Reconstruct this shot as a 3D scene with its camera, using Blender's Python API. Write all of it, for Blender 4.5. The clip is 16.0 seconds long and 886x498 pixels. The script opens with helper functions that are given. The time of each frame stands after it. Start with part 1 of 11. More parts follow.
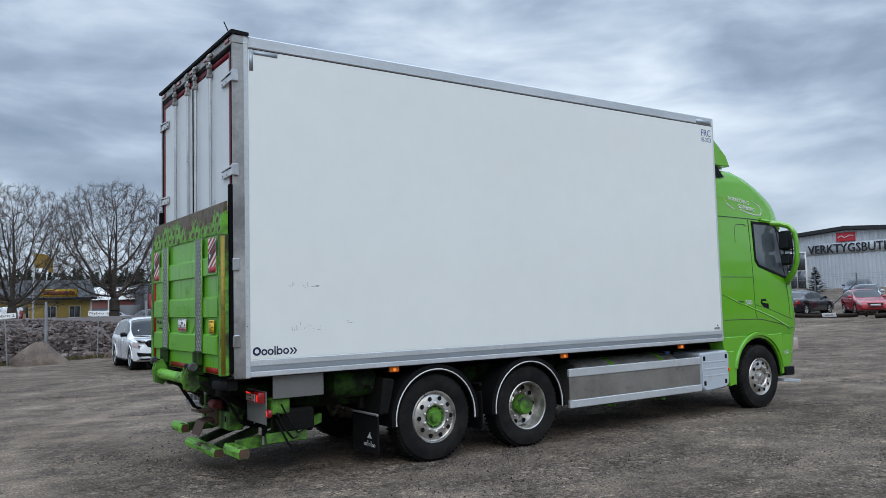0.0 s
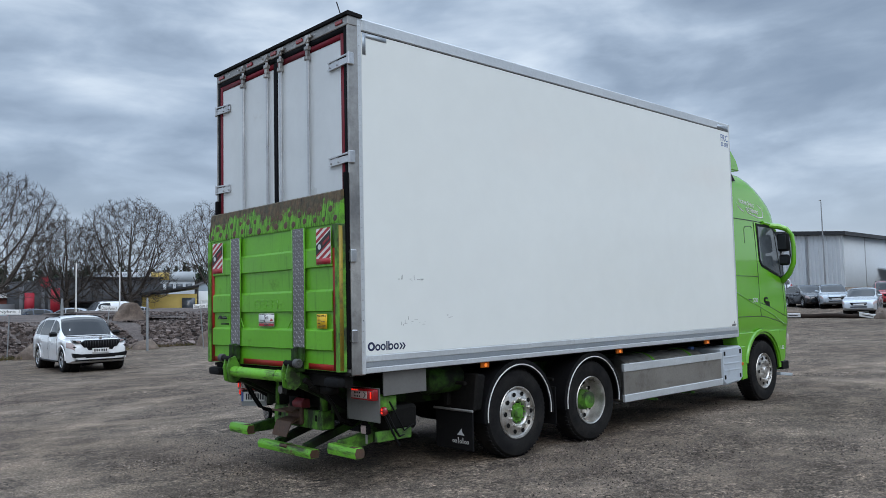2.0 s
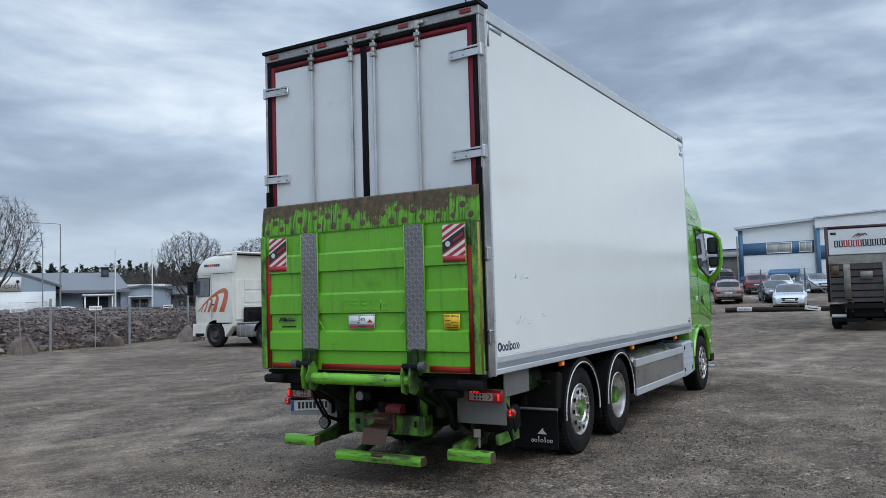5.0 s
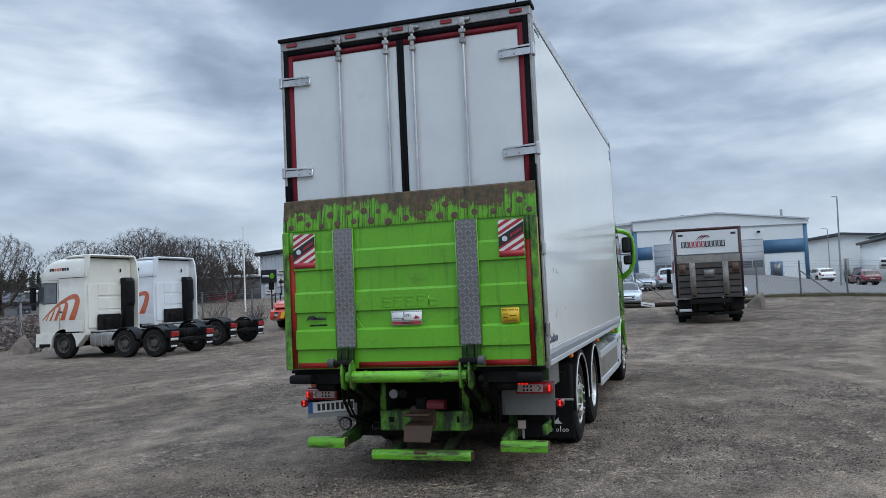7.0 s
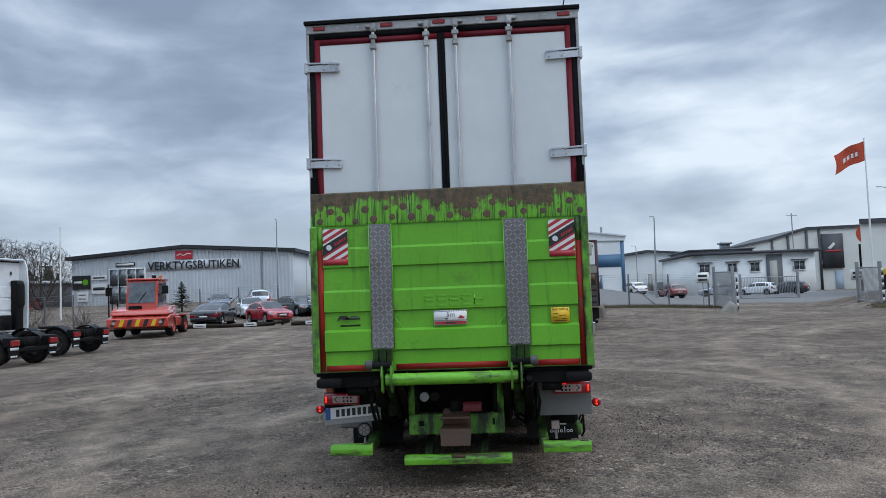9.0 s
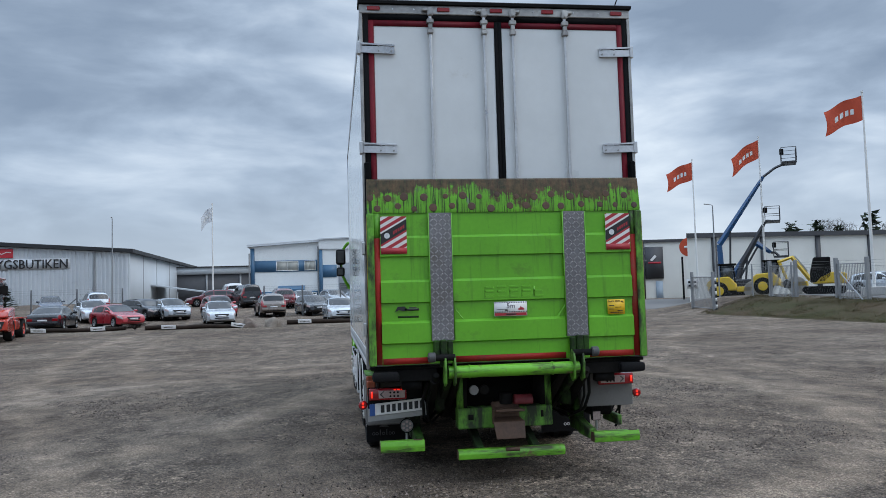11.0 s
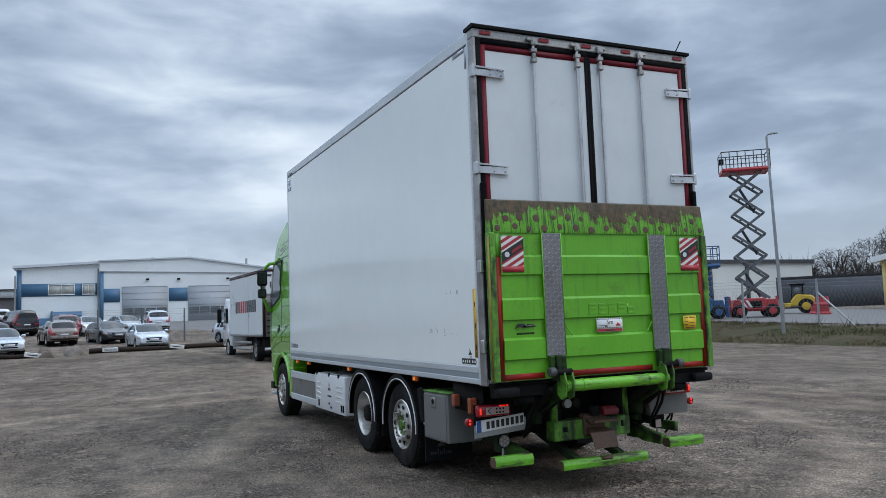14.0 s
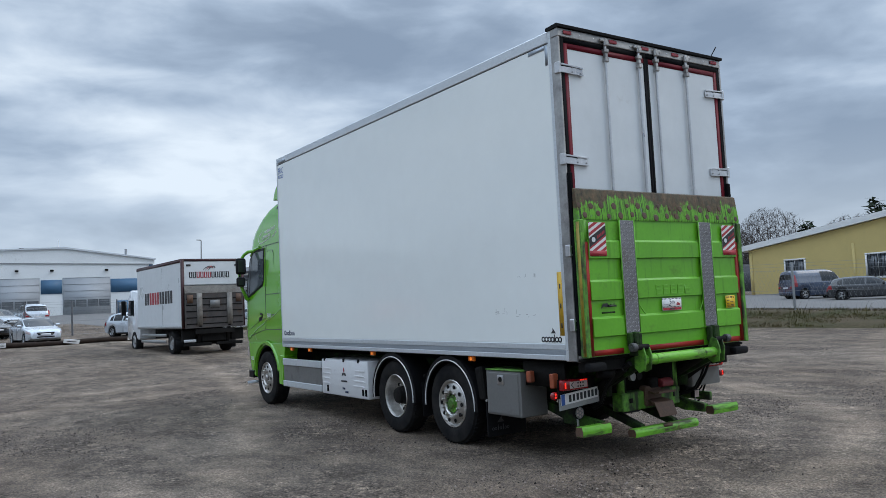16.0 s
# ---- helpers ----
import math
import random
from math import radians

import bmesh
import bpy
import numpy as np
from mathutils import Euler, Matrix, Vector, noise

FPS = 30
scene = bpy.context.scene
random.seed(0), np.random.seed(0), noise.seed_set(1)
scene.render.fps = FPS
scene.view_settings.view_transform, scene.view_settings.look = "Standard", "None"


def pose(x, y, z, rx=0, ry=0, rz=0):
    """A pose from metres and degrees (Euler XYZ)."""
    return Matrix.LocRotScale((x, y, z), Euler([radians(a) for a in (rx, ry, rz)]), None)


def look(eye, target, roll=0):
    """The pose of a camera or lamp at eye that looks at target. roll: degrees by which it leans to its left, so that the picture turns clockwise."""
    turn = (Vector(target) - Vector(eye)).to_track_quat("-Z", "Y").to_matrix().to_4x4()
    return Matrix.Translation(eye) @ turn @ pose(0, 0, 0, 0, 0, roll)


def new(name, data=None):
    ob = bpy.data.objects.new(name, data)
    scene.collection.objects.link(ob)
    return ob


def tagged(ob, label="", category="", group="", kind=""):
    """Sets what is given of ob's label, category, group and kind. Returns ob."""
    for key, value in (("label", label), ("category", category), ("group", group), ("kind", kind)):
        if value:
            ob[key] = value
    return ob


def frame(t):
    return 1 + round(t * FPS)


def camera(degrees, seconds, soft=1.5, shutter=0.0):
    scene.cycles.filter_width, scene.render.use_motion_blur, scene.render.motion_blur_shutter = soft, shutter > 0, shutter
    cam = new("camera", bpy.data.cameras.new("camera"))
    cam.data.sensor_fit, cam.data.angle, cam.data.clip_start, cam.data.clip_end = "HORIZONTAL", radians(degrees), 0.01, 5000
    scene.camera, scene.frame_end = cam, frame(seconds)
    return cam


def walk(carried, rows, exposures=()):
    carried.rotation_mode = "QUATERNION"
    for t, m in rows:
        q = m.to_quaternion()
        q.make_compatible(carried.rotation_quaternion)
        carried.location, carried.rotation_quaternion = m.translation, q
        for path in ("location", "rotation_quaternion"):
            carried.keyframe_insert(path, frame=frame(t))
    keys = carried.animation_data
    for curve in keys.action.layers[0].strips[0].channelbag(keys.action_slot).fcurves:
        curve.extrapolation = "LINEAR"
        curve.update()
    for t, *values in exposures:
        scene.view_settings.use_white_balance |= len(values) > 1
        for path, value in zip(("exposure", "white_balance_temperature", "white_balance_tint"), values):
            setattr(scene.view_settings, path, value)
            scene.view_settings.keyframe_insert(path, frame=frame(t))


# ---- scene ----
cam = camera(59.2, 16.0, soft=0.85)
PATH = [
    (0, (-2.687, -8.66, 1.756), (-1.561, -7.013, 1.897), -1.5),
    (0.5, (-3.121, -8.321, 1.737), (-1.929, -6.722, 1.879), -1.5),
    (1, (-3.583, -7.936, 1.738), (-2.33, -6.384, 1.881), -1.4),
    (1.5, (-4.051, -7.584, 1.751), (-2.743, -6.077, 1.893), -1.3),
    (2, (-4.413, -7.146, 1.744), (-3.049, -5.69, 1.88), -1.3),
    (2.5, (-4.821, -6.745, 1.72), (-3.397, -5.346, 1.853), -1.4),
    (3, (-5.185, -6.3, 1.713), (-3.701, -4.966, 1.844), -1.3),
    (3.5, (-5.495, -5.87, 1.73), (-3.954, -4.602, 1.866), -1.1),
    (6, (-6.838, -3.599, 1.835), (-5.016, -2.781, 1.944), -2.3),
    (6.5, (-7.101, -3.116, 1.825), (-5.234, -2.406, 1.934), -2.5),
    (7, (-7.202, -2.601, 1.807), (-5.299, -1.998, 1.923), -2.6),
    (7.5, (-7.309, -2.062, 1.795), (-5.375, -1.566, 1.919), -2.4),
    (8, (-7.386, -1.551, 1.814), (-5.427, -1.17, 1.94), -2.3),
    (8.5, (-7.393, -1.003, 1.8), (-5.415, -0.738, 1.928), -2.1),
    (9, (-7.435, -0.489, 1.784), (-5.444, -0.342, 1.909), -2.1),
    (11.5, (-7.17, 2.107, 1.694), (-5.21, 1.731, 1.834), -1.4),
    (12, (-7.085, 2.617, 1.692), (-5.148, 2.144, 1.846), -1.2),
    (12.5, (-6.934, 3.125, 1.719), (-5.023, 2.559, 1.883), -1.3),
    (13, (-6.847, 3.654, 1.747), (-4.965, 2.999, 1.918), -1.5),
    (13.5, (-6.674, 4.148, 1.74), (-4.827, 3.401, 1.914), -1.8),
    (14, (-6.512, 4.659, 1.732), (-4.704, 3.823, 1.907), -2.1),
    (14.5, (-6.369, 5.168, 1.767), (-4.603, 4.245, 1.938), -2.5),
    (15, (-6.168, 5.687, 1.774), (-4.442, 4.689, 1.938), -2.7),
    (15.5, (-6.02, 6.232, 1.746), (-4.333, 5.169, 1.898), -2.8),
    (16, (-5.825, 6.711, 1.733), (-4.174, 5.592, 1.871), -2.8),
]
walk(cam, [(t, look(eye, target, roll)) for t, eye, target, roll in PATH])

# ---- sky and light ----
world = bpy.data.worlds.new("overcast_sky")
scene.world = world
world.use_nodes = True
SUN_EL, SUN_AZ = 42.0, 205.0


def build_sky():
    nt = world.node_tree
    nt.nodes.clear()
    N, L = nt.nodes.new, nt.links.new
    out, bg = N("ShaderNodeOutputWorld"), N("ShaderNodeBackground")
    sky = N("ShaderNodeTexSky")
    sky.sky_type, sky.sun_disc = "NISHITA", False
    sky.sun_elevation, sky.sun_rotation = radians(SUN_EL), radians(SUN_AZ)
    co = N("ShaderNodeTexCoord")
    sep = N("ShaderNodeSeparateXYZ")
    L(co.outputs["Generated"], sep.inputs[0])
    up = N("ShaderNodeMath")
    up.operation, up.inputs[1].default_value = "MAXIMUM", 0.0
    L(sep.outputs[2], up.inputs[0])
    # cloud banks, drawn out level along the horizon
    mp = N("ShaderNodeMapping")
    mp.inputs["Rotation"].default_value = (0, 0, radians(25))
    mp.inputs["Scale"].default_value = (1.0, 1.0, 3.1)
    mp.inputs["Location"].default_value = (3.1, 1.7, 0.4)
    L(co.outputs["Generated"], mp.inputs[0])
    big, small = N("ShaderNodeTexNoise"), N("ShaderNodeTexNoise")
    for n, sc, det, ro, di in ((big, 1.9, 4, 0.50, 0.15), (small, 5.2, 8, 0.52, 0.25)):
        n.inputs["Scale"].default_value, n.inputs["Detail"].default_value = sc, det
        n.inputs["Roughness"].default_value, n.inputs["Distortion"].default_value = ro, di
        L(mp.outputs[0], n.inputs["Vector"])
    mixn = N("ShaderNodeMix")
    mixn.data_type, mixn.inputs[0].default_value = "FLOAT", 0.42
    L(big.outputs[0], mixn.inputs[2]), L(small.outputs[0], mixn.inputs[3])
    ramp = N("ShaderNodeValToRGB")
    e = ramp.color_ramp.elements
    e[0].position, e[0].color = 0.385, (0.250, 0.330, 0.452, 1)
    e[1].position, e[1].color = 0.64, (0.80, 0.905, 1.02, 1)
    for p, c in ((0.44, (0.305, 0.393, 0.522, 1)), (0.49, (0.392, 0.495, 0.640, 1)), (0.55, (0.545, 0.655, 0.80, 1))):
        k = ramp.color_ramp.elements.new(p)
        k.color = c
    L(mixn.outputs[0], ramp.inputs[0])
    # brighter, hazier towards the horizon
    hz = N("ShaderNodeMapRange")
    hz.interpolation_type = "SMOOTHSTEP"
    hz.inputs[1].default_value, hz.inputs[2].default_value = 0.0, 0.22
    hz.inputs[3].default_value, hz.inputs[4].default_value = 0.42, 0.0
    L(up.outputs[0], hz.inputs[0])
    haze = N("ShaderNodeMix")
    haze.data_type = "RGBA"
    haze.inputs[7].default_value = (0.715, 0.815, 0.915, 1)
    L(hz.outputs[0], haze.inputs[0]), L(ramp.outputs[0], haze.inputs[6])
    thin = N("ShaderNodeVectorMath")
    thin.operation = "SCALE"
    thin.inputs["Scale"].default_value = 0.10
    L(sky.outputs[0], thin.inputs[0])
    both = N("ShaderNodeMix")
    both.data_type, both.inputs[0].default_value = "RGBA", 0.94
    L(thin.outputs[0], both.inputs[6]), L(haze.outputs[2], both.inputs[7])
    # an overcast dome is brighter overhead than along the horizon
    zen = N("ShaderNodeMapRange")
    zen.interpolation_type = "SMOOTHSTEP"
    zen.inputs[1].default_value, zen.inputs[2].default_value = 0.36, 0.85
    zen.inputs[3].default_value, zen.inputs[4].default_value = 1.0, 3.4
    L(up.outputs[0], zen.inputs[0])
    dome = N("ShaderNodeVectorMath")
    dome.operation = "SCALE"
    L(both.outputs[2], dome.inputs[0]), L(zen.outputs[0], dome.inputs["Scale"])
    L(dome.outputs[0], bg.inputs[0])
    bg.inputs[1].default_value = 1.0
    L(bg.outputs[0], out.inputs[0])


build_sky()
sun_data = bpy.data.lights.new("sun", "SUN")
sun_data.energy, sun_data.angle, sun_data.color = 0.9, radians(40), (1.0, 0.96, 0.9)
sun = new("sun", sun_data)
_a, _e = radians(SUN_AZ), radians(SUN_EL)
sun.matrix_world = look((0, 0, 60), (-30 * math.sin(_a), -30 * math.cos(_a), 60 - 30 * math.tan(_e)))
scene.view_settings.exposure = 0.02

# ---- building helpers ----
class G:
    """A growing mesh: boxes, prisms, tubes and turned shapes joined into one part."""

    def __init__(self):
        self.bm = bmesh.new()

    def _face(self, vs):
        try:
            return self.bm.faces.new(vs)
        except ValueError:
            return None

    def _bevel(self, faces, bev, seg):
        if bev > 0:
            edges = list({e for f in faces if f for e in f.edges})
            bmesh.ops.bevel(self.bm, geom=edges, offset=bev, segments=seg, affect="EDGES", profile=0.5, clamp_overlap=True)

    def box(self, x0, x1, y0, y1, z0, z1, bev=0.0, m=None, seg=1):
        m = m or Matrix()
        v = [self.bm.verts.new(m @ Vector(p)) for p in ((x0, y0, z0), (x1, y0, z0), (x1, y1, z0), (x0, y1, z0), (x0, y0, z1), (x1, y0, z1), (x1, y1, z1), (x0, y1, z1))]
        fs = [self._face([v[i] for i in q]) for q in ((3, 2, 1, 0), (4, 5, 6, 7), (0, 1, 5, 4), (1, 2, 6, 5), (2, 3, 7, 6), (3, 0, 4, 7))]
        self._bevel(fs, bev, seg)
        return self

    def prism(self, pts, axis, a, b, bev=0.0, m=None, seg=1):
        """A flat outline pushed from a to b along an axis. Outline pairs: x -> (y, z), y -> (x, z), z -> (x, y)."""
        m = m or Matrix()
        put = {"x": lambda p, d: (d, p[0], p[1]), "y": lambda p, d: (p[0], d, p[1]), "z": lambda p, d: (p[0], p[1], d)}[axis]
        lo = [self.bm.verts.new(m @ Vector(put(p, a))) for p in pts]
        hi = [self.bm.verts.new(m @ Vector(put(p, b))) for p in pts]
        n = len(pts)
        fs = [self._face(lo), self._face(hi[::-1])]
        fs += [self._face([lo[i], hi[i], hi[(i + 1) % n], lo[(i + 1) % n]]) for i in range(n)]
        bmesh.ops.recalc_face_normals(self.bm, faces=[f for f in fs if f])
        self._bevel(fs, bev, seg)
        return self

    def loft(self, rings, caps=True, close=True):
        cap0, cap1 = caps if isinstance(caps, tuple) else (caps, caps)
        vs = [[self.bm.verts.new(p) for p in r] for r in rings]
        n = len(rings[0])
        fs = []
        for a, b in zip(vs, vs[1:]):
            for i in range(n if close else n - 1):
                fs.append(self._face([a[i], a[(i + 1) % n], b[(i + 1) % n], b[i]]))
        if cap0:
            fs.append(self._face(vs[0][::-1]))
        if cap1:
            fs.append(self._face(vs[-1]))
        bmesh.ops.recalc_face_normals(self.bm, faces=[f for f in fs if f])
        return self

    def tube(self, pts, r, n=8, caps=True):
        """A round bar along points; r is one radius or one for each point."""
        pts = [Vector(p) for p in pts]
        rs = r if isinstance(r, (list, tuple)) else [r] * len(pts)
        rings, side = [], None
        for i, p in enumerate(pts):
            d = (pts[min(i + 1, len(pts) - 1)] - pts[max(i - 1, 0)]).normalized()
            if side is None:
                side = d.cross(Vector((0, 0, 1)) if abs(d.z) < 0.9 else Vector((1, 0, 0))).normalized()
            else:
                side = (side - d * side.dot(d)).normalized()
            up = d.cross(side)
            rings.append([p + (side * math.cos(k * math.tau / n) + up * math.sin(k * math.tau / n)) * rs[i] for k in range(n)])
        return self.loft(rings, caps)

    def cyl(self, p0, p1, r, r2=None, n=16):
        return self.tube([p0, p1], [r, r if r2 is None else r2], n)

    def lathe(self, prof, n=24, m=None, close=False, end=True):
        """Turn (radius, height) pairs round z, then place by m."""
        m = m or Matrix()
        rings = [[m @ Vector((r * math.cos(k * math.tau / n), r * math.sin(k * math.tau / n), h)) for k in range(n)] for r, h in prof]
        if close:
            rings.append(rings[0])
        first = not close and prof[0][0] < 0.5 * max(r for r, _ in prof)
        return self.loft(rings, caps=(first, end and not close))

    def sheet(self, nx, ny, f):
        vs = [[self.bm.verts.new(f(i / nx, j / ny)) for j in range(ny + 1)] for i in range(nx + 1)]
        for i in range(nx):
            for j in range(ny):
                self._face([vs[i][j], vs[i + 1][j], vs[i + 1][j + 1], vs[i][j + 1]])
        return self

    def mesh(self, name, sharp=32.0):
        me = bpy.data.meshes.new(name)
        if sharp:
            for f in self.bm.faces:
                f.smooth = True
            lim = radians(sharp)
            for e in self.bm.edges:
                e.smooth = len(e.link_faces) == 2 and e.calc_face_angle(0.0) < lim
        self.bm.to_mesh(me)
        self.bm.free()
        return me


def part(name, g, material, parent, label="", sharp=32.0):
    """One mesh under a thing or a part, in that parent's own axes."""
    ob = new(name, g.mesh(name, sharp) if isinstance(g, G) else g)
    if not ob.data.materials:
        ob.data.materials.append(material)
    ob.parent = parent
    if label:
        ob["label"] = label
    return ob


def thing(name, label, category, group="", at=None):
    ob = new(name)
    ob.empty_display_size = 0.1
    if at is not None:
        ob.matrix_basis = at
    return tagged(ob, label, category, group)


def solid(name, g, material, label, category, group="", kind="", sharp=32.0):
    """A top-level thing or piece of the setting that is one mesh."""
    ob = new(name, g.mesh(name, sharp) if isinstance(g, G) else g)
    if not ob.data.materials:
        ob.data.materials.append(material)
    return tagged(ob, label, category, group, kind)


def raw_mesh(name, verts, faces, smooth=False):
    me = bpy.data.meshes.new(name)
    me.from_pydata([tuple(v) for v in verts], [], faces)
    if smooth:
        me.polygons.foreach_set("use_smooth", [True] * len(me.polygons))
    me.update()
    return me


def letters(name, body, material, parent, m, width=None, height=None, deep=0.002, label="", slant=0.0):
    """Built-in font lettering, centred on m, its face along m's z; width and height of the whole word in metres."""
    cu = bpy.data.curves.new(name, "FONT")
    cu.body, cu.align_x, cu.align_y, cu.extrude, cu.shear, cu.resolution_u = body, "CENTER", "CENTER", deep / 2, slant, 2
    tmp = bpy.data.objects.new(name, cu)
    me = bpy.data.meshes.new_from_object(tmp)
    bpy.data.objects.remove(tmp)
    bpy.data.curves.remove(cu)
    me.name = name
    co = np.empty(len(me.vertices) * 3)
    me.vertices.foreach_get("co", co)
    co = co.reshape(-1, 3)
    lo, hi = co.min(0), co.max(0)
    mid, size = (lo + hi) / 2, np.maximum(hi - lo, 1e-6)
    sx = width / size[0] if width else None
    sy = height / size[1] if height else None
    sx, sy = sx or sy, sy or sx
    co = (co - mid) * [sx, sy, 1]
    me.vertices.foreach_set("co", co.ravel())
    me.materials.append(material)
    ob = new(name, me)
    ob.matrix_basis = m
    ob.parent = parent
    if label:
        ob["label"] = label
    return ob


def facing(x, y, z, towards):
    """A frame for flat writing: towards is the way that its face looks, its up is z."""
    n = Vector(towards).normalized()
    right = Vector((0, 0, 1)).cross(n).normalized()
    up = n.cross(right)
    m = Matrix((right, up, n)).transposed().to_4x4()
    m.translation = (x, y, z)
    return m


def smooth01(a, b, v):
    k = min(1.0, max(0.0, (v - a) / (b - a)))
    return k * k * (3 - 2 * k)


def ground_z(x, y):
    """The lie of the land: a level yard that climbs gently beyond the truck, and a raised lot behind the verge."""
    z = 0.0005 * max(0.0, min(x, 76) - 8) ** 2 * (1 - 0.65 * smooth01(-8, -20, y))
    z += (0.25 + 0.022 * min(40, max(5, x))) * smooth01(-21.5, -27.0, y) * (1 - smooth01(46, 56, x))
    return z

# ---- materials ----
def surf(name, col, col2=None, rough=0.5, metal=0.0, grain=40.0, blotch=1.5, vary=0.12, bump=0.0, bump_scale=None, coat=0.0, dirt=None, dirt_amt=0.0, dirt_scale=0.8, rvar=0.1, spec=0.5, island=0.0):
    """A surface with fine grain and broad blotches: col to col2 over blotches, a second tint for dirt, small relief."""
    m = bpy.data.materials.new(name)
    m.use_nodes = True
    nt = m.node_tree
    N, L = nt.nodes.new, nt.links.new
    p = nt.nodes["Principled BSDF"]
    co = N("ShaderNodeTexCoord")
    fine, broad = N("ShaderNodeTexNoise"), N("ShaderNodeTexNoise")
    for n, s, d in ((fine, grain, 4), (broad, blotch, 5)):
        n.inputs["Scale"].default_value, n.inputs["Detail"].default_value, n.inputs["Roughness"].default_value = s, d, 0.6
        L(co.outputs["Object"], n.inputs["Vector"])
    c2 = col2 or tuple(c * (1 - vary) for c in col)
    r1 = N("ShaderNodeValToRGB")
    r1.color_ramp.elements[0].position, r1.color_ramp.elements[0].color = 0.35, (*c2, 1)
    r1.color_ramp.elements[1].position, r1.color_ramp.elements[1].color = 0.65, (*col, 1)
    L(broad.outputs[0], r1.inputs[0])
    fm = N("ShaderNodeMapRange")
    fm.inputs[1].default_value, fm.inputs[2].default_value = 0.3, 0.7
    fm.inputs[3].default_value, fm.inputs[4].default_value = 1 - vary, 1 + vary
    L(fine.outputs[0], fm.inputs[0])
    sc = N("ShaderNodeVectorMath")
    sc.operation = "SCALE"
    L(r1.outputs[0], sc.inputs[0]), L(fm.outputs[0], sc.inputs["Scale"])
    last = sc.outputs[0]
    if island:
        geo = N("ShaderNodeNewGeometry")
        im = N("ShaderNodeMapRange")
        im.inputs[3].default_value, im.inputs[4].default_value = 1 - island, 1 + island
        L(geo.outputs["Random Per Island"], im.inputs[0])
        s2 = N("ShaderNodeVectorMath")
        s2.operation = "SCALE"
        L(last, s2.inputs[0]), L(im.outputs[0], s2.inputs["Scale"])
        last = s2.outputs[0]
    rm = N("ShaderNodeMapRange")
    rm.inputs[1].default_value, rm.inputs[2].default_value = 0.3, 0.7
    rm.inputs[3].default_value, rm.inputs[4].default_value = max(0.02, rough - rvar), min(1, rough + rvar)
    L(broad.outputs[0], rm.inputs[0])
    rlast = rm.outputs[0]
    if dirt:
        dn = N("ShaderNodeTexNoise")
        dn.inputs["Scale"].default_value, dn.inputs["Detail"].default_value, dn.inputs["Roughness"].default_value = dirt_scale * 3, 8, 0.7
        L(co.outputs["Object"], dn.inputs["Vector"])
        dr = N("ShaderNodeMapRange")
        dr.inputs[1].default_value, dr.inputs[2].default_value = 0.62 - 0.3 * dirt_amt, 0.75 - 0.2 * dirt_amt
        dr.inputs[4].default_value = min(1.0, 0.4 + dirt_amt)
        L(dn.outputs[0], dr.inputs[0])
        mx = N("ShaderNodeMix")
        mx.data_type = "RGBA"
        mx.inputs[7].default_value = (*dirt, 1)
        L(dr.outputs[0], mx.inputs[0]), L(last, mx.inputs[6])
        last = mx.outputs[2]
        mr = N("ShaderNodeMix")
        mr.data_type = "FLOAT"
        mr.inputs[3].default_value = 0.85
        L(dr.outputs[0], mr.inputs[0]), L(rlast, mr.inputs[2])
        rlast = mr.outputs[0]
    L(last, p.inputs["Base Color"]), L(rlast, p.inputs["Roughness"])
    p.inputs["Metallic"].default_value = metal
    p.inputs["Coat Weight"].default_value = coat
    p.inputs["Coat Roughness"].default_value = 0.06
    p.inputs["Specular IOR Level"].default_value = spec
    if bump:
        bn = N("ShaderNodeTexNoise")
        bn.inputs["Scale"].default_value, bn.inputs["Detail"].default_value = bump_scale or grain, 6
        L(co.outputs["Object"], bn.inputs["Vector"])
        b = N("ShaderNodeBump")
        b.inputs["Strength"].default_value, b.inputs["Distance"].default_value = 1.0, bump
        L(bn.outputs[0], b.inputs["Height"]), L(b.outputs[0], p.inputs["Normal"])
    return m


def glass(name, tint=(0.03, 0.035, 0.04)):
    m = surf(name, tint, rough=0.04, rvar=0.02, vary=0.1, spec=0.8)
    return m


def lamp_glow(name, col, strength):
    m = bpy.data.materials.new(name)
    m.use_nodes = True
    p = m.node_tree.nodes["Principled BSDF"]
    p.inputs["Base Color"].default_value = (*col, 1)
    p.inputs["Roughness"].default_value = 0.2
    p.inputs["Emission Color"].default_value = (*col, 1)
    p.inputs["Emission Strength"].default_value = strength
    return m


BLACK = surf("black_rubber", (0.009, 0.009, 0.010), rough=0.75, grain=60, blotch=3, vary=0.25, bump=0.0006, dirt=(0.028, 0.025, 0.022), dirt_amt=0.2, dirt_scale=1.5, spec=0.15)
BLACKP = surf("black_plastic", (0.007, 0.007, 0.008), rough=0.5, vary=0.2, dirt=(0.018, 0.016, 0.014), dirt_amt=0.15, spec=0.15)
TYRE = surf("tyre_rubber", (0.009, 0.009, 0.010), (0.02, 0.019, 0.018), rough=0.85, grain=90, blotch=4, vary=0.2, bump=0.0012, dirt=(0.04, 0.035, 0.03), dirt_amt=0.2, dirt_scale=1.2, spec=0.15)
WHITEP = surf("white_gelcoat_panel", (0.81, 0.835, 0.81), (0.79, 0.815, 0.79), rough=0.10, rvar=0.03, grain=3, blotch=0.35, vary=0.015, spec=0.5)
WHITED = surf("white_door_panel", (0.65, 0.675, 0.68), (0.60, 0.625, 0.63), rough=0.35, grain=5, blotch=0.9, vary=0.03, dirt=(0.42, 0.40, 0.36), dirt_amt=0.05)
